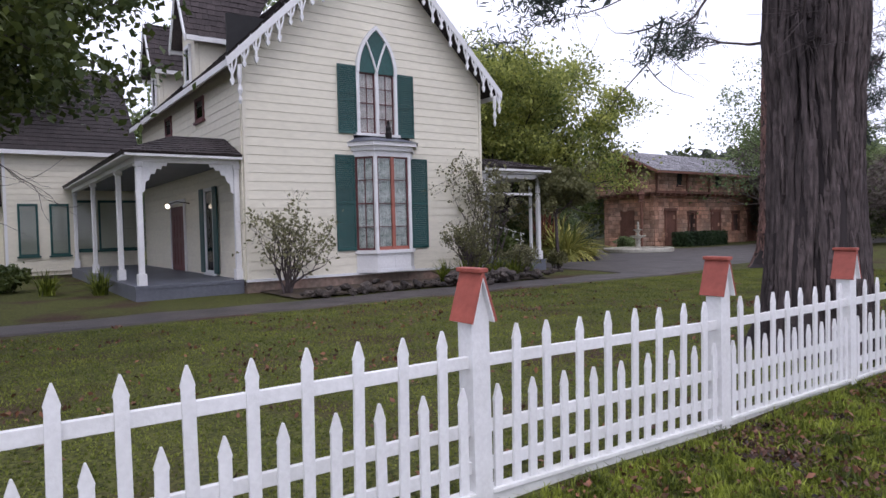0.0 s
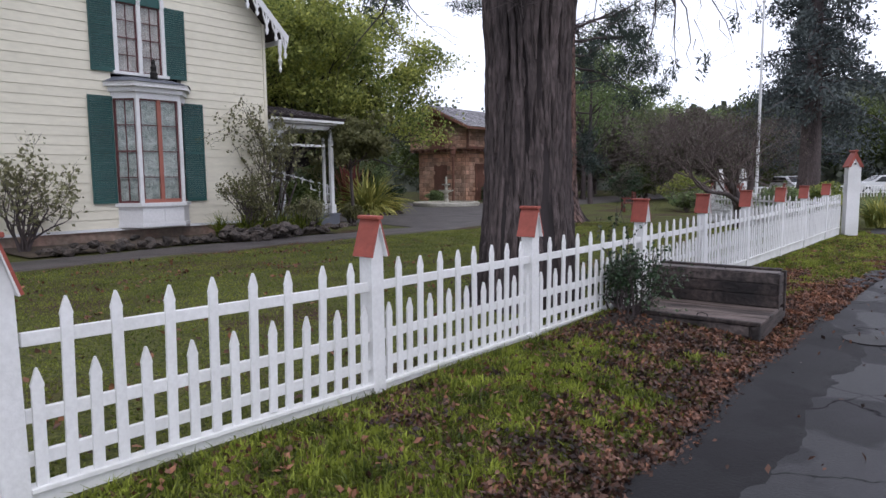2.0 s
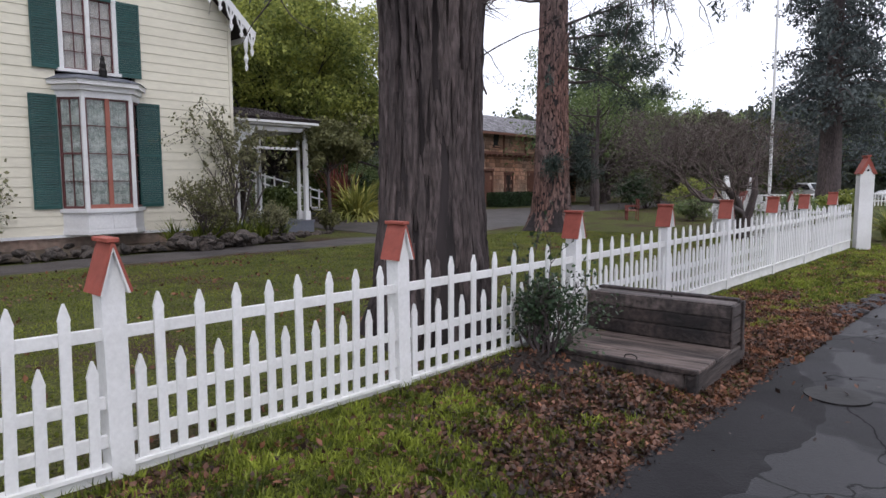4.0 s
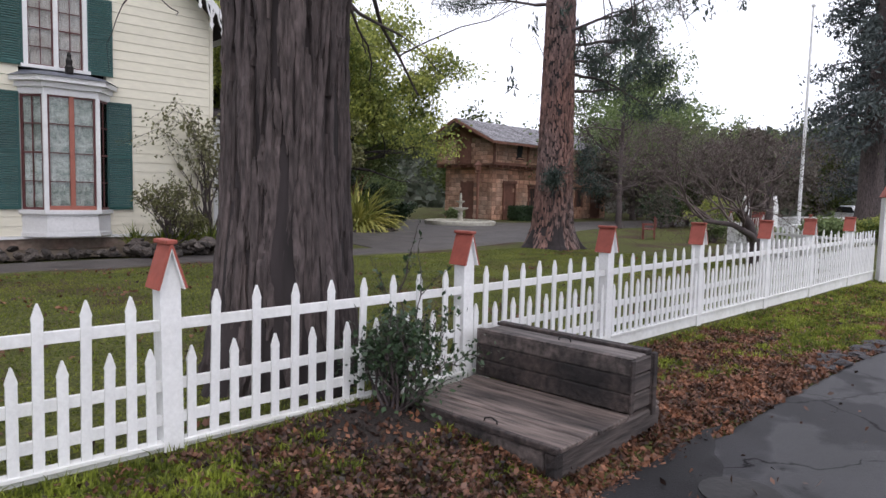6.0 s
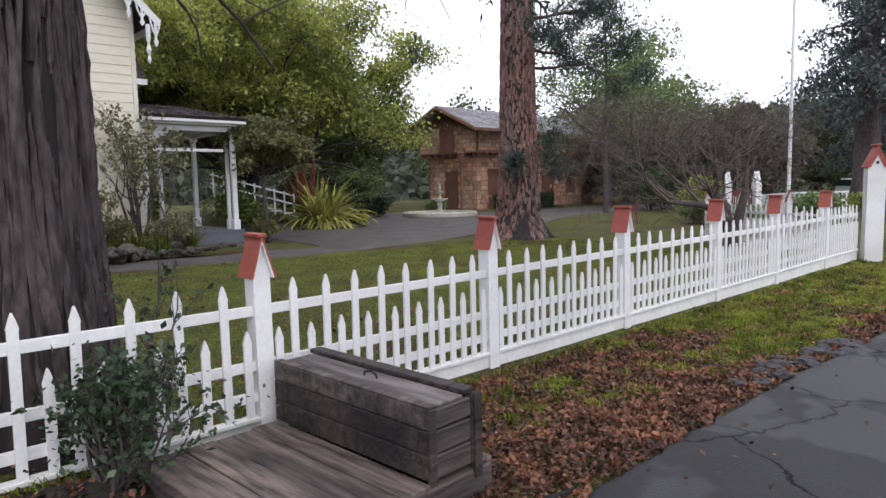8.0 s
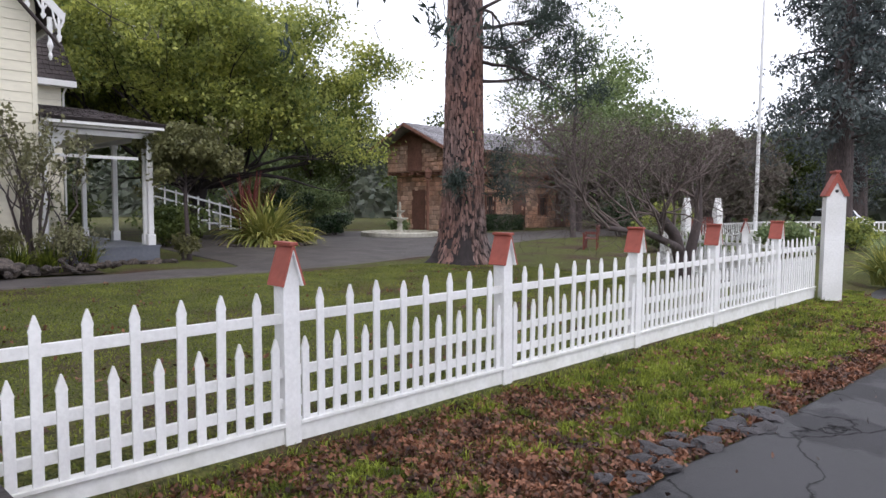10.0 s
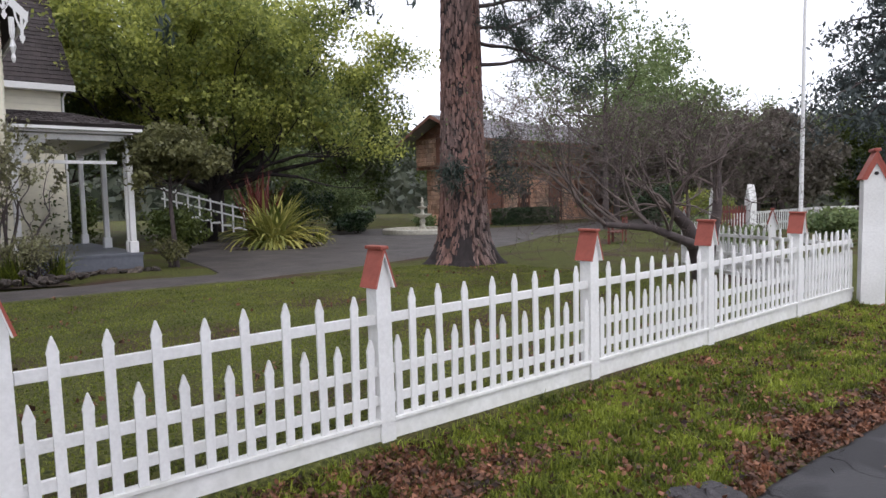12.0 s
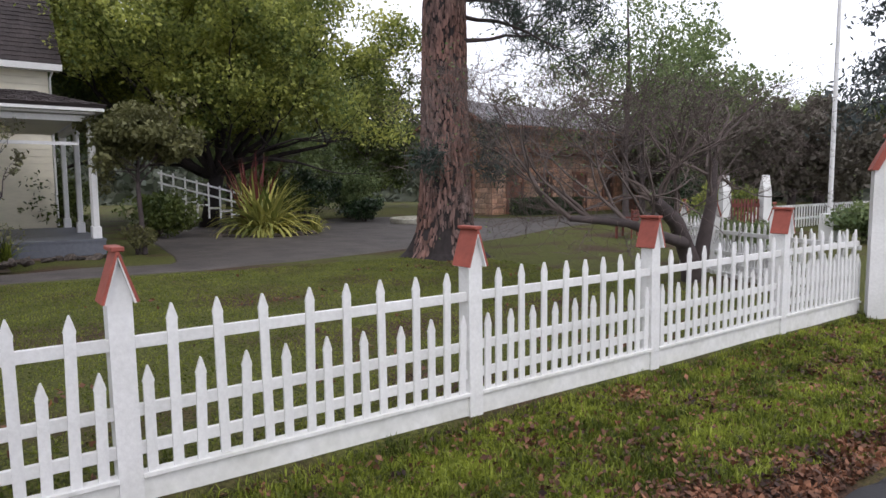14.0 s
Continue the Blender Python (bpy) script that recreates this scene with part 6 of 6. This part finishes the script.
for i, (x, y, r, h, m) in enumerate(((17.2, 20.5, 1.6, 1.7, LEAF_OAK), (23.5, 25.5, 2.2, 2.4, LEAF_OAK), (26, 27.5, 2.2, 2.6, LEAF_HOLLY), (29, 28.5, 2.0, 2.8, LEAF_MID), (30.5, 30, 2.2, 3.4, LEAF_OAK), (14.2, 23.5, 1.8, 2.4, LEAF_OAK), (32.8, 25.5, 0.8, 0.9, LEAF_MID), (28.3, 25.5, 1.4, 1.2, LEAF_HOLLY), (40.5, 15.5, 1.6, 2.2, LEAF_HOLLY), (43, 16, 1.8, 2.4, LEAF_OAK), (47, 17, 2.2, 3.0, LEAF_OAK), (30.5, 7.8, 1.0, 1.0, LEAF_MID), (26.6, 4.5, 0.9, 0.9, LEAF_MID), (33.5, 4.3, 1.3, 1.2, LEAF_MID), (38, 3.4, 1.5, 1.2, LEAF_YEL), (33, 8.8, 1.3, 1.9, LEAF_YEL), (-1.5, 21, 1.2, 1.0, LEAF_OAK), (-3.2, 21, 1.2, 1.1, LEAF_MID), (-7.5, 22.5, 1.8, 1.6, LEAF_OAK))):
    shrub("garden_shrub", "dense dark green garden shrub", x, y, -0.12, r, h, m, int(2200 * r), 0.1, 100 + i, fill=1.0, depth=2, lumps=18)


def hedge(x0, x1, y0, y1, h, seed):
    rng = np.random.default_rng(seed)
    t = thing("clipped_hedge", "low clipped dark green hedge before the barn", "hedge", pose(0, 0, -0.12))
    bm = B(x0 + 0.1, x1 - 0.1, y0 + 0.1, y1 - 0.1, 0, h - 0.1)
    part("core", bm, LEAF_HOLLY, t)
    n = 9000
    p = rng.uniform((x0, y0, 0), (x1, y1, h), (n, 3))
    f = rng.integers(0, 4, n)
    p[f == 0, 2] = h
    p[f == 1, 1] = y0
    p[f == 2, 0] = x0
    p[f == 3, 1] = y0
    leaves("foliage", p + rng.normal(size=p.shape) * 0.04, 0.07, LEAF_HOLLY, t, rng=rng)


hedge(38.6, 43.6, 24.8, 26.0, 1.0, 9)


def rock_mesh(seed):
    rng = np.random.default_rng(seed)
    bm = bmesh.new()
    bmesh.ops.create_icosphere(bm, subdivisions=2, radius=0.5)
    ax = rng.uniform(0.65, 1.1, 3)
    for v in bm.verts:
        k = 1 + 0.6 * noise.noise(v.co * 2.6 + Vector((seed * 7, 0, 0)))
        v.co = Vector((v.co.x * ax[0], v.co.y * ax[1], v.co.z * ax[2] * 0.62)) * k
    me = bpy.data.meshes.new("rock")
    bm.to_mesh(me)
    bm.free()
    me.materials.append(STONE)
    return me


ROCKS = [rock_mesh(i) for i in range(6)]
rr = np.random.default_rng(19)
border = thing("rock_border", "border of rough brown stones along the house bed", "rock border")
def rock(x, y, z, s):
    r = link("rock", ROCKS[int(rr.integers(6))], None, border)
    r.matrix_basis = pose(x, y, z, rr.uniform(-25, 25), rr.uniform(-25, 25), rr.uniform(0, 360)) @ Matrix.Scale(s, 4)
for i in range(85):
    rock(4.3 + i * 0.1 + rr.normal() * 0.05, 12.05 + rr.normal() * 0.18 + 0.02 * i * 0.1, ground_z(8, 12) + 0.06 + abs(rr.normal()) * 0.1, rr.uniform(0.16, 0.36))
for i in range(46):
    rock(8.7 + rr.uniform(0, 2.0), 11.3 + rr.uniform(0, 0.9), ground_z(9, 11) + 0.05 + rr.uniform(0, 0.3), rr.uniform(0.22, 0.45))
for i in range(26):
    a = 2 * math.pi * i / 26
    rock(20.9 + math.cos(a) * 1.75, 19.6 + math.sin(a) * 1.4, -0.03, rr.uniform(0.25, 0.45))
for i in range(12):
    rock(22.2 + rr.uniform(0, 0.6), 19.4 + rr.uniform(0, 0.5), 0.05 + rr.uniform(0, 0.35), rr.uniform(0.3, 0.5))
for i in range(16):
    rock(12.6 + rr.uniform(0, 2.4), 13.9 + rr.normal() * 0.12, -0.02, rr.uniform(0.2, 0.35))
bed = sheet("bed", [4.0 + 0.25 * i for i in range(35)], [11.9 + 0.25 * j for j in range(12)], BED, 0.045, label="dark soil planting bed before the house", category="bed")


sheet("soil_mound", [5.5 + 0.04 * i for i in range(41)], [-0.95 + 0.04 * j for j in range(24)], MOULD, 0.008,
      inside=lambda x, y: ((x - 6.3) / 0.66) ** 2 + ((y + 0.42) / 0.44) ** 2 < 1 + 0.5 * noise.noise((x * 4, y * 4, 1)), label="bare dark soil heaped against the fence foot", category="soil")


# ---- small things further off ----
t = thing("garden_bench", "low dark red slatted garden bench on the lawn", "bench", pose(30.03, 10.55, -0.1, 0, 0, -150))
for i in range(4):
    part("seat_slat", B(-0.75, 0.75, -0.25 + i * 0.13, -0.14 + i * 0.13, 0.42, 0.45), REDWOOD, t)
for i in range(3):
    part("back_slat", B(-0.75, 0.75, 0.3, 0.33, 0.55 + i * 0.14, 0.65 + i * 0.14), REDWOOD, t)
for x in (-0.7, 0.62):
    part("leg", B(x, x + 0.08, -0.25, -0.17, 0, 0.62), REDWOOD, t)
    part("leg", B(x, x + 0.08, 0.25, 0.29, 0, 0.98), REDWOOD, t)
    part("arm", B(x, x + 0.08, -0.27, 0.29, 0.62, 0.66), REDWOOD, t)

t = thing("garden_stair", "white wooden garden stair rail and landing", "stair", pose(18.4, 24.8, 0.3, 0, 0, -20))
for i in range(9):
    part("rail_post", B(i * 0.45, i * 0.45 + 0.07, -0.03, 0.04, 0.1, 2.1 - 0.13 * i), WHITE, t)
    part("step", B(i * 0.45, i * 0.45 + 0.42, 0.05, 1.2, 1.0 - 0.13 * i, 1.06 - 0.13 * i), WHITE, t)
for z in (0.0, 0.4):
    bm = bmesh.new()
    prism(bm, [(-0.1, 2.05 - z), (3.8, 0.95 - z), (3.8, 0.87 - z), (-0.1, 1.97 - z)], -0.06, -0.031)
    part("hand_rail", bm, WHITE, t)


def far_fence(x0, y0, x1, y1, n, h=0.95):
    t = thing("white_rail_fence", "low white fence by the far car park", "fence")
    d = Vector((x1 - x0, y1 - y0, 0))
    a = math.degrees(math.atan2(d.y, d.x))
    t.matrix_basis = pose(x0, y0, -0.1, 0, 0, a)
    for z in (0.35, h - 0.1):
        part("rail", B(0, d.length, 0, 0.04, z, z + 0.09), WHITE, t)
    for i in range(n):
        x = d.length * i / n
        part("picket", B(x, x + 0.09, -0.03, -0.002, 0.05, h), WHITE, t)


far_fence(34, 8.6, 46, 9.6, 44)
far_fence(46, 9.6, 62, 2.0, 50)


def car(x, y, rz, label, paint):
    t = thing("parked_car", label, "car", pose(x, y, -0.05, 0, 0, rz))
    bm = bmesh.new()
    prism(bm, [(-2.2, 0.35), (2.2, 0.35), (2.25, 0.75), (1.95, 0.98), (1.1, 1.05), (0.45, 1.58), (-1.5, 1.62), (-2.1, 1.05), (-2.25, 0.8)], -0.88, 0.88)
    bmesh.ops.bevel(bm, geom=list(bm.edges), offset=0.09, segments=2, affect="EDGES")
    part("body", bm, paint, t, smooth=False)
    for s in (-0.895, 0.885):
        bm = bmesh.new()
        prism(bm, [(-1.9, 1.08), (0.9, 1.08), (0.4, 1.5), (-1.45, 1.53)], s, s + 0.01)
        part("side_window", bm, GLASSDARK, t)
    bm = bmesh.new()
    v = [bm.verts.new(p) for p in ((1.1, -0.72, 1.1), (1.1, 0.72, 1.1), (0.52, 0.68, 1.56), (0.52, -0.68, 1.56))]
    bm.faces.new(v)
    part("windscreen", bm, GLASSDARK, t)
    for wx in (-1.4, 1.4):
        for wy in (-0.85, 0.85):
            bm = bmesh.new()
            bmesh.ops.create_cone(bm, cap_ends=True, segments=18, radius1=0.34, radius2=0.34, depth=0.22, matrix=pose(wx, wy, 0.34, 90))
            w = part("wheel", bm, RUBBER, t)
            bm = bmesh.new()
            bmesh.ops.create_cone(bm, cap_ends=True, segments=14, radius1=0.2, radius2=0.2, depth=0.24, matrix=pose(wx, wy, 0.34, 90))
            part("rim", bm, METALWHITE, w)
    for wy in (-0.6, 0.6):
        part("headlight", B(2.18, 2.27, wy - 0.16, wy + 0.16, 0.68, 0.82, bevel=0.02), METALWHITE, t)


GLASSDARK = mat("dark_car_glass", (0.03, 0.035, 0.04), 0.1, 0.1, 3, 1, 0)
car(59, 9.5, -140, "white hatchback parked beyond the far fence", CARWHITE)
car(64, 4.0, 120, "pale parked car beyond the gateway", CARWHITE)

# leafy bough of a tree beside the path, hanging before the wing
rng = np.random.default_rng(33)
t = thing("oak_tree", "dark-leaved oak with low boughs before the house wing", "tree", pose(-6.2, 7.6, -0.05))
trunk_mesh("trunk", [(-0.2, 0.5), (0.4, 0.36), (2.5, 0.3), (6, 0.2), (9, 0.08)], BARK, t, 24, 0.03, 4, 6)
paths, tips = [], []
for k in range(7):
    a = -0.35 + rng.normal() * 0.5
    limbs(rng, (0.1, 0, 2.6 + k * 0.55), (math.cos(a), math.sin(a), 0.12), 3.0, 0.08, 3, 0.5, 0.02, 3, 0.18, 0.62, paths, tips)
tubes("branchwork", paths, TWIG, t, 5)["kind"] = "stuff"
c = blob(rng, 58000, (3.15, -0.6, 5.3), (2.8, 2.4, 2.9), 0.2, 60, 0.3)
c = np.concatenate([c, np.repeat(np.array(tips), 10, 0) + rng.normal(size=(len(tips) * 10, 3)) * 0.15])
leaves("crown", c[c[:, 2] > 2.75 + 0.3 * np.sin(c[:, 0] * 3)], 0.08, LEAF_OAK, t, rng=rng)


# ---- wooded hills behind ----
def hills(dist, height, seed, label, a0=-25, a1=120, leaf=1.1, n=26000):
    rng = np.random.default_rng(seed)
    t = thing("wooded_hill", label, "hill", kind="structure")
    V, F = [], []
    na, nr = 120, 10
    def top(a, s):
        return height * (0.75 + 0.3 * noise.noise((a * 3.1, seed, 0)) + 0.12 * noise.noise((a * 11, seed, 3))) * math.sin(min(s, 1) * math.pi / 2) - 1.0
    for i in range(na + 1):
        a = radians(a0 + (a1 - a0) * i / na)
        for j in range(nr + 1):
            s = j / nr
            r = dist * (0.75 + 0.5 * s)
            V.append((8 + math.sin(a) * r, math.cos(a) * r, top(a, s * 1.3)))
    for i in range(na):
        for j in range(nr):
            q = i * (nr + 1) + j
            F.append((q, q + 1, q + nr + 2, q + nr + 1))
    raw("hill_slope", V, F, HILLGREEN, t, smooth=True)
    a = np.radians(rng.uniform(a0, a1, n))
    s = rng.uniform(0, 1, n) ** 0.8
    clump = np.array([noise.noise((float(x) * 45, float(y) * 9, seed)) for x, y in zip(a, s)])
    z = np.array([top(float(x), float(y) * 1.3) for x, y in zip(a, s)]) + np.abs(rng.normal(size=n)) * 1.2 + np.maximum(clump, 0) * 5
    r = dist * (0.75 + 0.5 * s)
    c = np.stack([8 + np.sin(a) * r, np.cos(a) * r, z], 1)
    leaves("foliage", c, leaf, HILLGREEN, t, rng=rng)["kind"] = "stuff"


hills(100, 10, 3, "low wooded slope behind the garden", leaf=0.9, n=34000)
hills(210, 30, 5, "wooded hills on the skyline", leaf=1.8, n=30000)
for i, (x, y, h, sp, m) in enumerate(((70, 16, 10, 5, LEAF_OAK), (78, 26, 11, 6, LEAF_MID), (72, 36, 12, 6, LEAF_OAK), (90, 10, 12, 6, LEAF_OAK), (84, 2, 11, 5, LEAF_OAK), (50, 34, 7, 4, LEAF_MID), (40, 46, 13, 6, LEAF_OAK), (30, 44, 14, 6, LEAF_MID), (62, 19, 8, 4, LEAF_BROWN), (52, 24, 9, 4.5, LEAF_BROWN), (46, 13, 6, 3.5, LEAF_BROWN), (54, 15, 6.5, 4, LEAF_BROWN), (10, 40, 15, 6, LEAF_MID), (100, -4, 12, 6, LEAF_OAK))):
    broadleaf(x, y, h, sp, 1.2, m, 200 + i, "distant leafy tree at the edge of the grounds", 15000, 0.2, 0.25, lumps=30, lump=0.32, depth=2)


# ---- ground cover ----
def blades(name, xy, height, material, label, rng, width=0.006):
    n = len(xy)
    z = np.array([ground_z(float(x), float(y)) for x, y in xy])
    a, ln = rng.uniform(0, 2 * math.pi, n), rng.uniform(0, 0.75, n)
    h = height * rng.uniform(0.45, 1.2, n)
    w = width * rng.uniform(0.7, 1.4, n)
    base = np.column_stack([xy, z - 0.01])
    side = np.column_stack([np.cos(a), np.sin(a), np.zeros(n)]) * w[:, None]
    b = rng.uniform(0, 2 * math.pi, n)
    mid = base + np.column_stack([np.cos(b) * ln * h * 0.35, np.sin(b) * ln * h * 0.35, h * 0.62])
    tip = base + np.column_stack([np.cos(b) * ln * h * 1.3, np.sin(b) * ln * h * 1.3, h * (1.05 - 0.35 * ln)])
    V = np.stack([base - side, base + side, mid + side * 0.8, tip, mid - side * 0.8], 1).reshape(-1, 3)
    me = bpy.data.meshes.new(name)
    me.vertices.add(5 * n)
    me.vertices.foreach_set("co", V.ravel())
    k = 5 * np.arange(n, dtype=np.int32)[:, None]
    me.loops.add(7 * n)
    me.loops.foreach_set("vertex_index", (k + np.array([0, 1, 2, 4, 4, 2, 3], dtype=np.int32)).ravel())
    me.polygons.add(2 * n)
    start = 7 * np.arange(n, dtype=np.int32)[:, None] + np.array([0, 4], dtype=np.int32)
    me.polygons.foreach_set("loop_start", start.ravel())
    me.polygons.foreach_set("loop_total", np.tile(np.array([4, 3], dtype=np.int32), n))
    me.update(calc_edges=True)
    return tagged(link(name, me, material), label, "grass", kind="stuff")


def litter_share(x, y):
    """How much of the ground is leaf litter rather than grass."""
    v = 0.42 + 0.5 * noise.noise((x * 0.55, y * 0.8, 4)) + 0.6 * noise.noise((x * 1.9, y * 1.9, 9)) + 0.35 * noise.noise((x * 6, y * 6, 2))
    if y < 0:
        v += -0.36 * (1 - smooth01(3, 6.5, x)) * (1 - 0.8 * smooth01(-1.2, -1.9, y)) + 0.35 * smooth01(-0.7, -1.9, y) * (1 - smooth01(10.5, 13, x)) + 0.25 * smooth01(6.5, 8.5, x) * (1 - smooth01(10.5, 12, x)) - 0.42 * smooth01(11.6, 13.6, x) * (1 - smooth01(-1.3, -1.9, y) * 0.6)
        v += 0.6 * smooth01(-1.7, -2.1, y)
        v += 0.45 * smooth01(4.6, 5.3, x) * (1 - smooth01(6.4, 6.8, x)) * smooth01(-1.5, -1.0, y)
    else:
        v += -0.3 - 0.25 * smooth01(9, 13, x) * smooth01(1.5, 3.5, y)
    return v


grng = np.random.default_rng(77)
def pick(n, x0, x1, y0, y1, litter):
    p = grng.uniform((x0, y0), (x1, y1), (n, 2))
    s = np.array([litter_share(float(x), float(y)) for x, y in p])
    u = grng.uniform(0.15, 0.85, n)
    edge = np.array([road_edge(float(x)) for x in p[:, 0]])
    keep = (s > u) if litter else (s < u)
    bare = ((p[:, 0] - 6.3) / 0.62) ** 2 + ((p[:, 1] + 0.42) / 0.42) ** 2 < grng.uniform(0.5, 1.2, n)
    keep &= ~bare | ((grng.uniform(0, 1, n) < 0.12) & litter)
    return p[keep & (p[:, 1] > edge - (0.12 if litter else 0.0))]


GRASS_DARK = leafy("dark_grass_blade", (0.055, 0.08, 0.016), (0.28, 0.31, 0.06), 0.5, 0.35, 1.2)
blades("verge_grass", pick(330000, -3, 24, -2.2, 0.0, False), 0.042, GRASS, "short bright green grass of the verge", grng, 0.006)
blades("lawn_grass", pick(210000, -4, 22, 0.1, 9.8, False), 0.035, GRASS_DARK, "short dull green lawn grass", grng, 0.008)
tuft = []
for k in range(1500):
    c0 = grng.uniform((-2.5, -1.95), (22, -0.05))
    if litter_share(float(c0[0]), float(c0[1])) < 0.42 + 0.1 * grng.normal():
        tuft.append(c0 + grng.normal(size=(int(grng.integers(14, 50)), 2)) * grng.uniform(0.03, 0.07))
blades("grass_tufts", np.concatenate(tuft), 0.085, GRASS, "longer grass tufts in the verge", grng, 0.006)
edge_t = np.column_stack([grng.uniform(-3, 22, 5000), -0.01 - np.abs(grng.normal(size=5000)) * 0.04])
blades("fence_foot_grass", edge_t, 0.09, GRASS, "grass growing against the kickboard", grng, 0.005)


def fallen(name, xy, size, label, seed, material=DEADLEAF):
    z = np.array([ground_z(float(x), float(y)) for x, y in xy])
    rng = np.random.default_rng(seed)
    c = np.column_stack([xy, z + 0.012 + np.abs(rng.normal(size=len(xy))) * 0.014])
    ob = leaves(name, c, size, material, None, long=1.7, rng=rng, up=0.6)
    return tagged(ob, label, "leaves", kind="stuff")


fallen("verge_litter", pick(90000, 6.5, 24, -2.25, 0.0, True), 0.03, "fallen red-brown leaves on the verge", 1)
# Near verge litter, coloured darker for wetness and for the cedar's shade.
fallen("shaded_wet_litter", pick(50000, -3, 6.7, -2.25, 0.0, True), 0.03, "dark wet fallen leaves with the cedar's shade in their colour", 5, SHADED_WETLEAF)
fallen("lawn_litter", pick(36000, -4, 22, 0.1, 10.0, True), 0.04, "fallen brown leaves on the lawn", 2)
stray = np.column_stack([grng.uniform(-3, 22, 9000), grng.uniform(-2.1, -0.02, 9000)])
fallen("stray_litter", stray, 0.034, "single brown leaves strewn over the verge grass", 4)
road_l = np.column_stack([grng.uniform(0, 20, 170), -2.2 - np.abs(grng.normal(size=170)) * 0.9])
rl = fallen("road_litter", road_l, 0.032, "single fallen leaves on the road", 3, SHADED_WETLEAF)
rl.location.z = 0.045


# broken lumps at the road's edge and a utility cover
rubble = thing("broken_kerb", "broken dark asphalt lumps along the road edge", "rubble")
ASPH = mat("broken_asphalt", (0.06, 0.055, 0.06), 0.8, 0.4, 20, 3, 0.6, per_object=0.3)
for i in range(26):
    x = 11.2 + grng.uniform(0, 2.4)
    me = ROCKS[i % 6].copy()
    me.materials.clear()
    me.materials.append(ASPH)
    lump = link("lump", me, None, rubble)
    y = road_edge(x) + grng.normal() * 0.1
    lump.matrix_basis = pose(x, y, ground_z(x, y) + 0.03, 0, 0, grng.uniform(0, 360)) @ Matrix.Diagonal((0.26, 0.2, 0.12, 1)) @ Matrix.Scale(float(grng.uniform(0.6, 1.3)), 4)
cover = thing("utility_cover", "round iron utility cover set in the road", "manhole cover", pose(7.35, -2.62, -0.163))
bm = bmesh.new()
bmesh.ops.create_cone(bm, cap_ends=True, segments=28, radius1=0.2, radius2=0.2, depth=0.02)
part("lid", bm, CONCRETE, cover)
bm = lathe(bmesh.new(), [(0.205, -0.01), (0.25, -0.01), (0.25, 0.012), (0.205, 0.012)], 28)
part("ring", bm, IRON, cover)
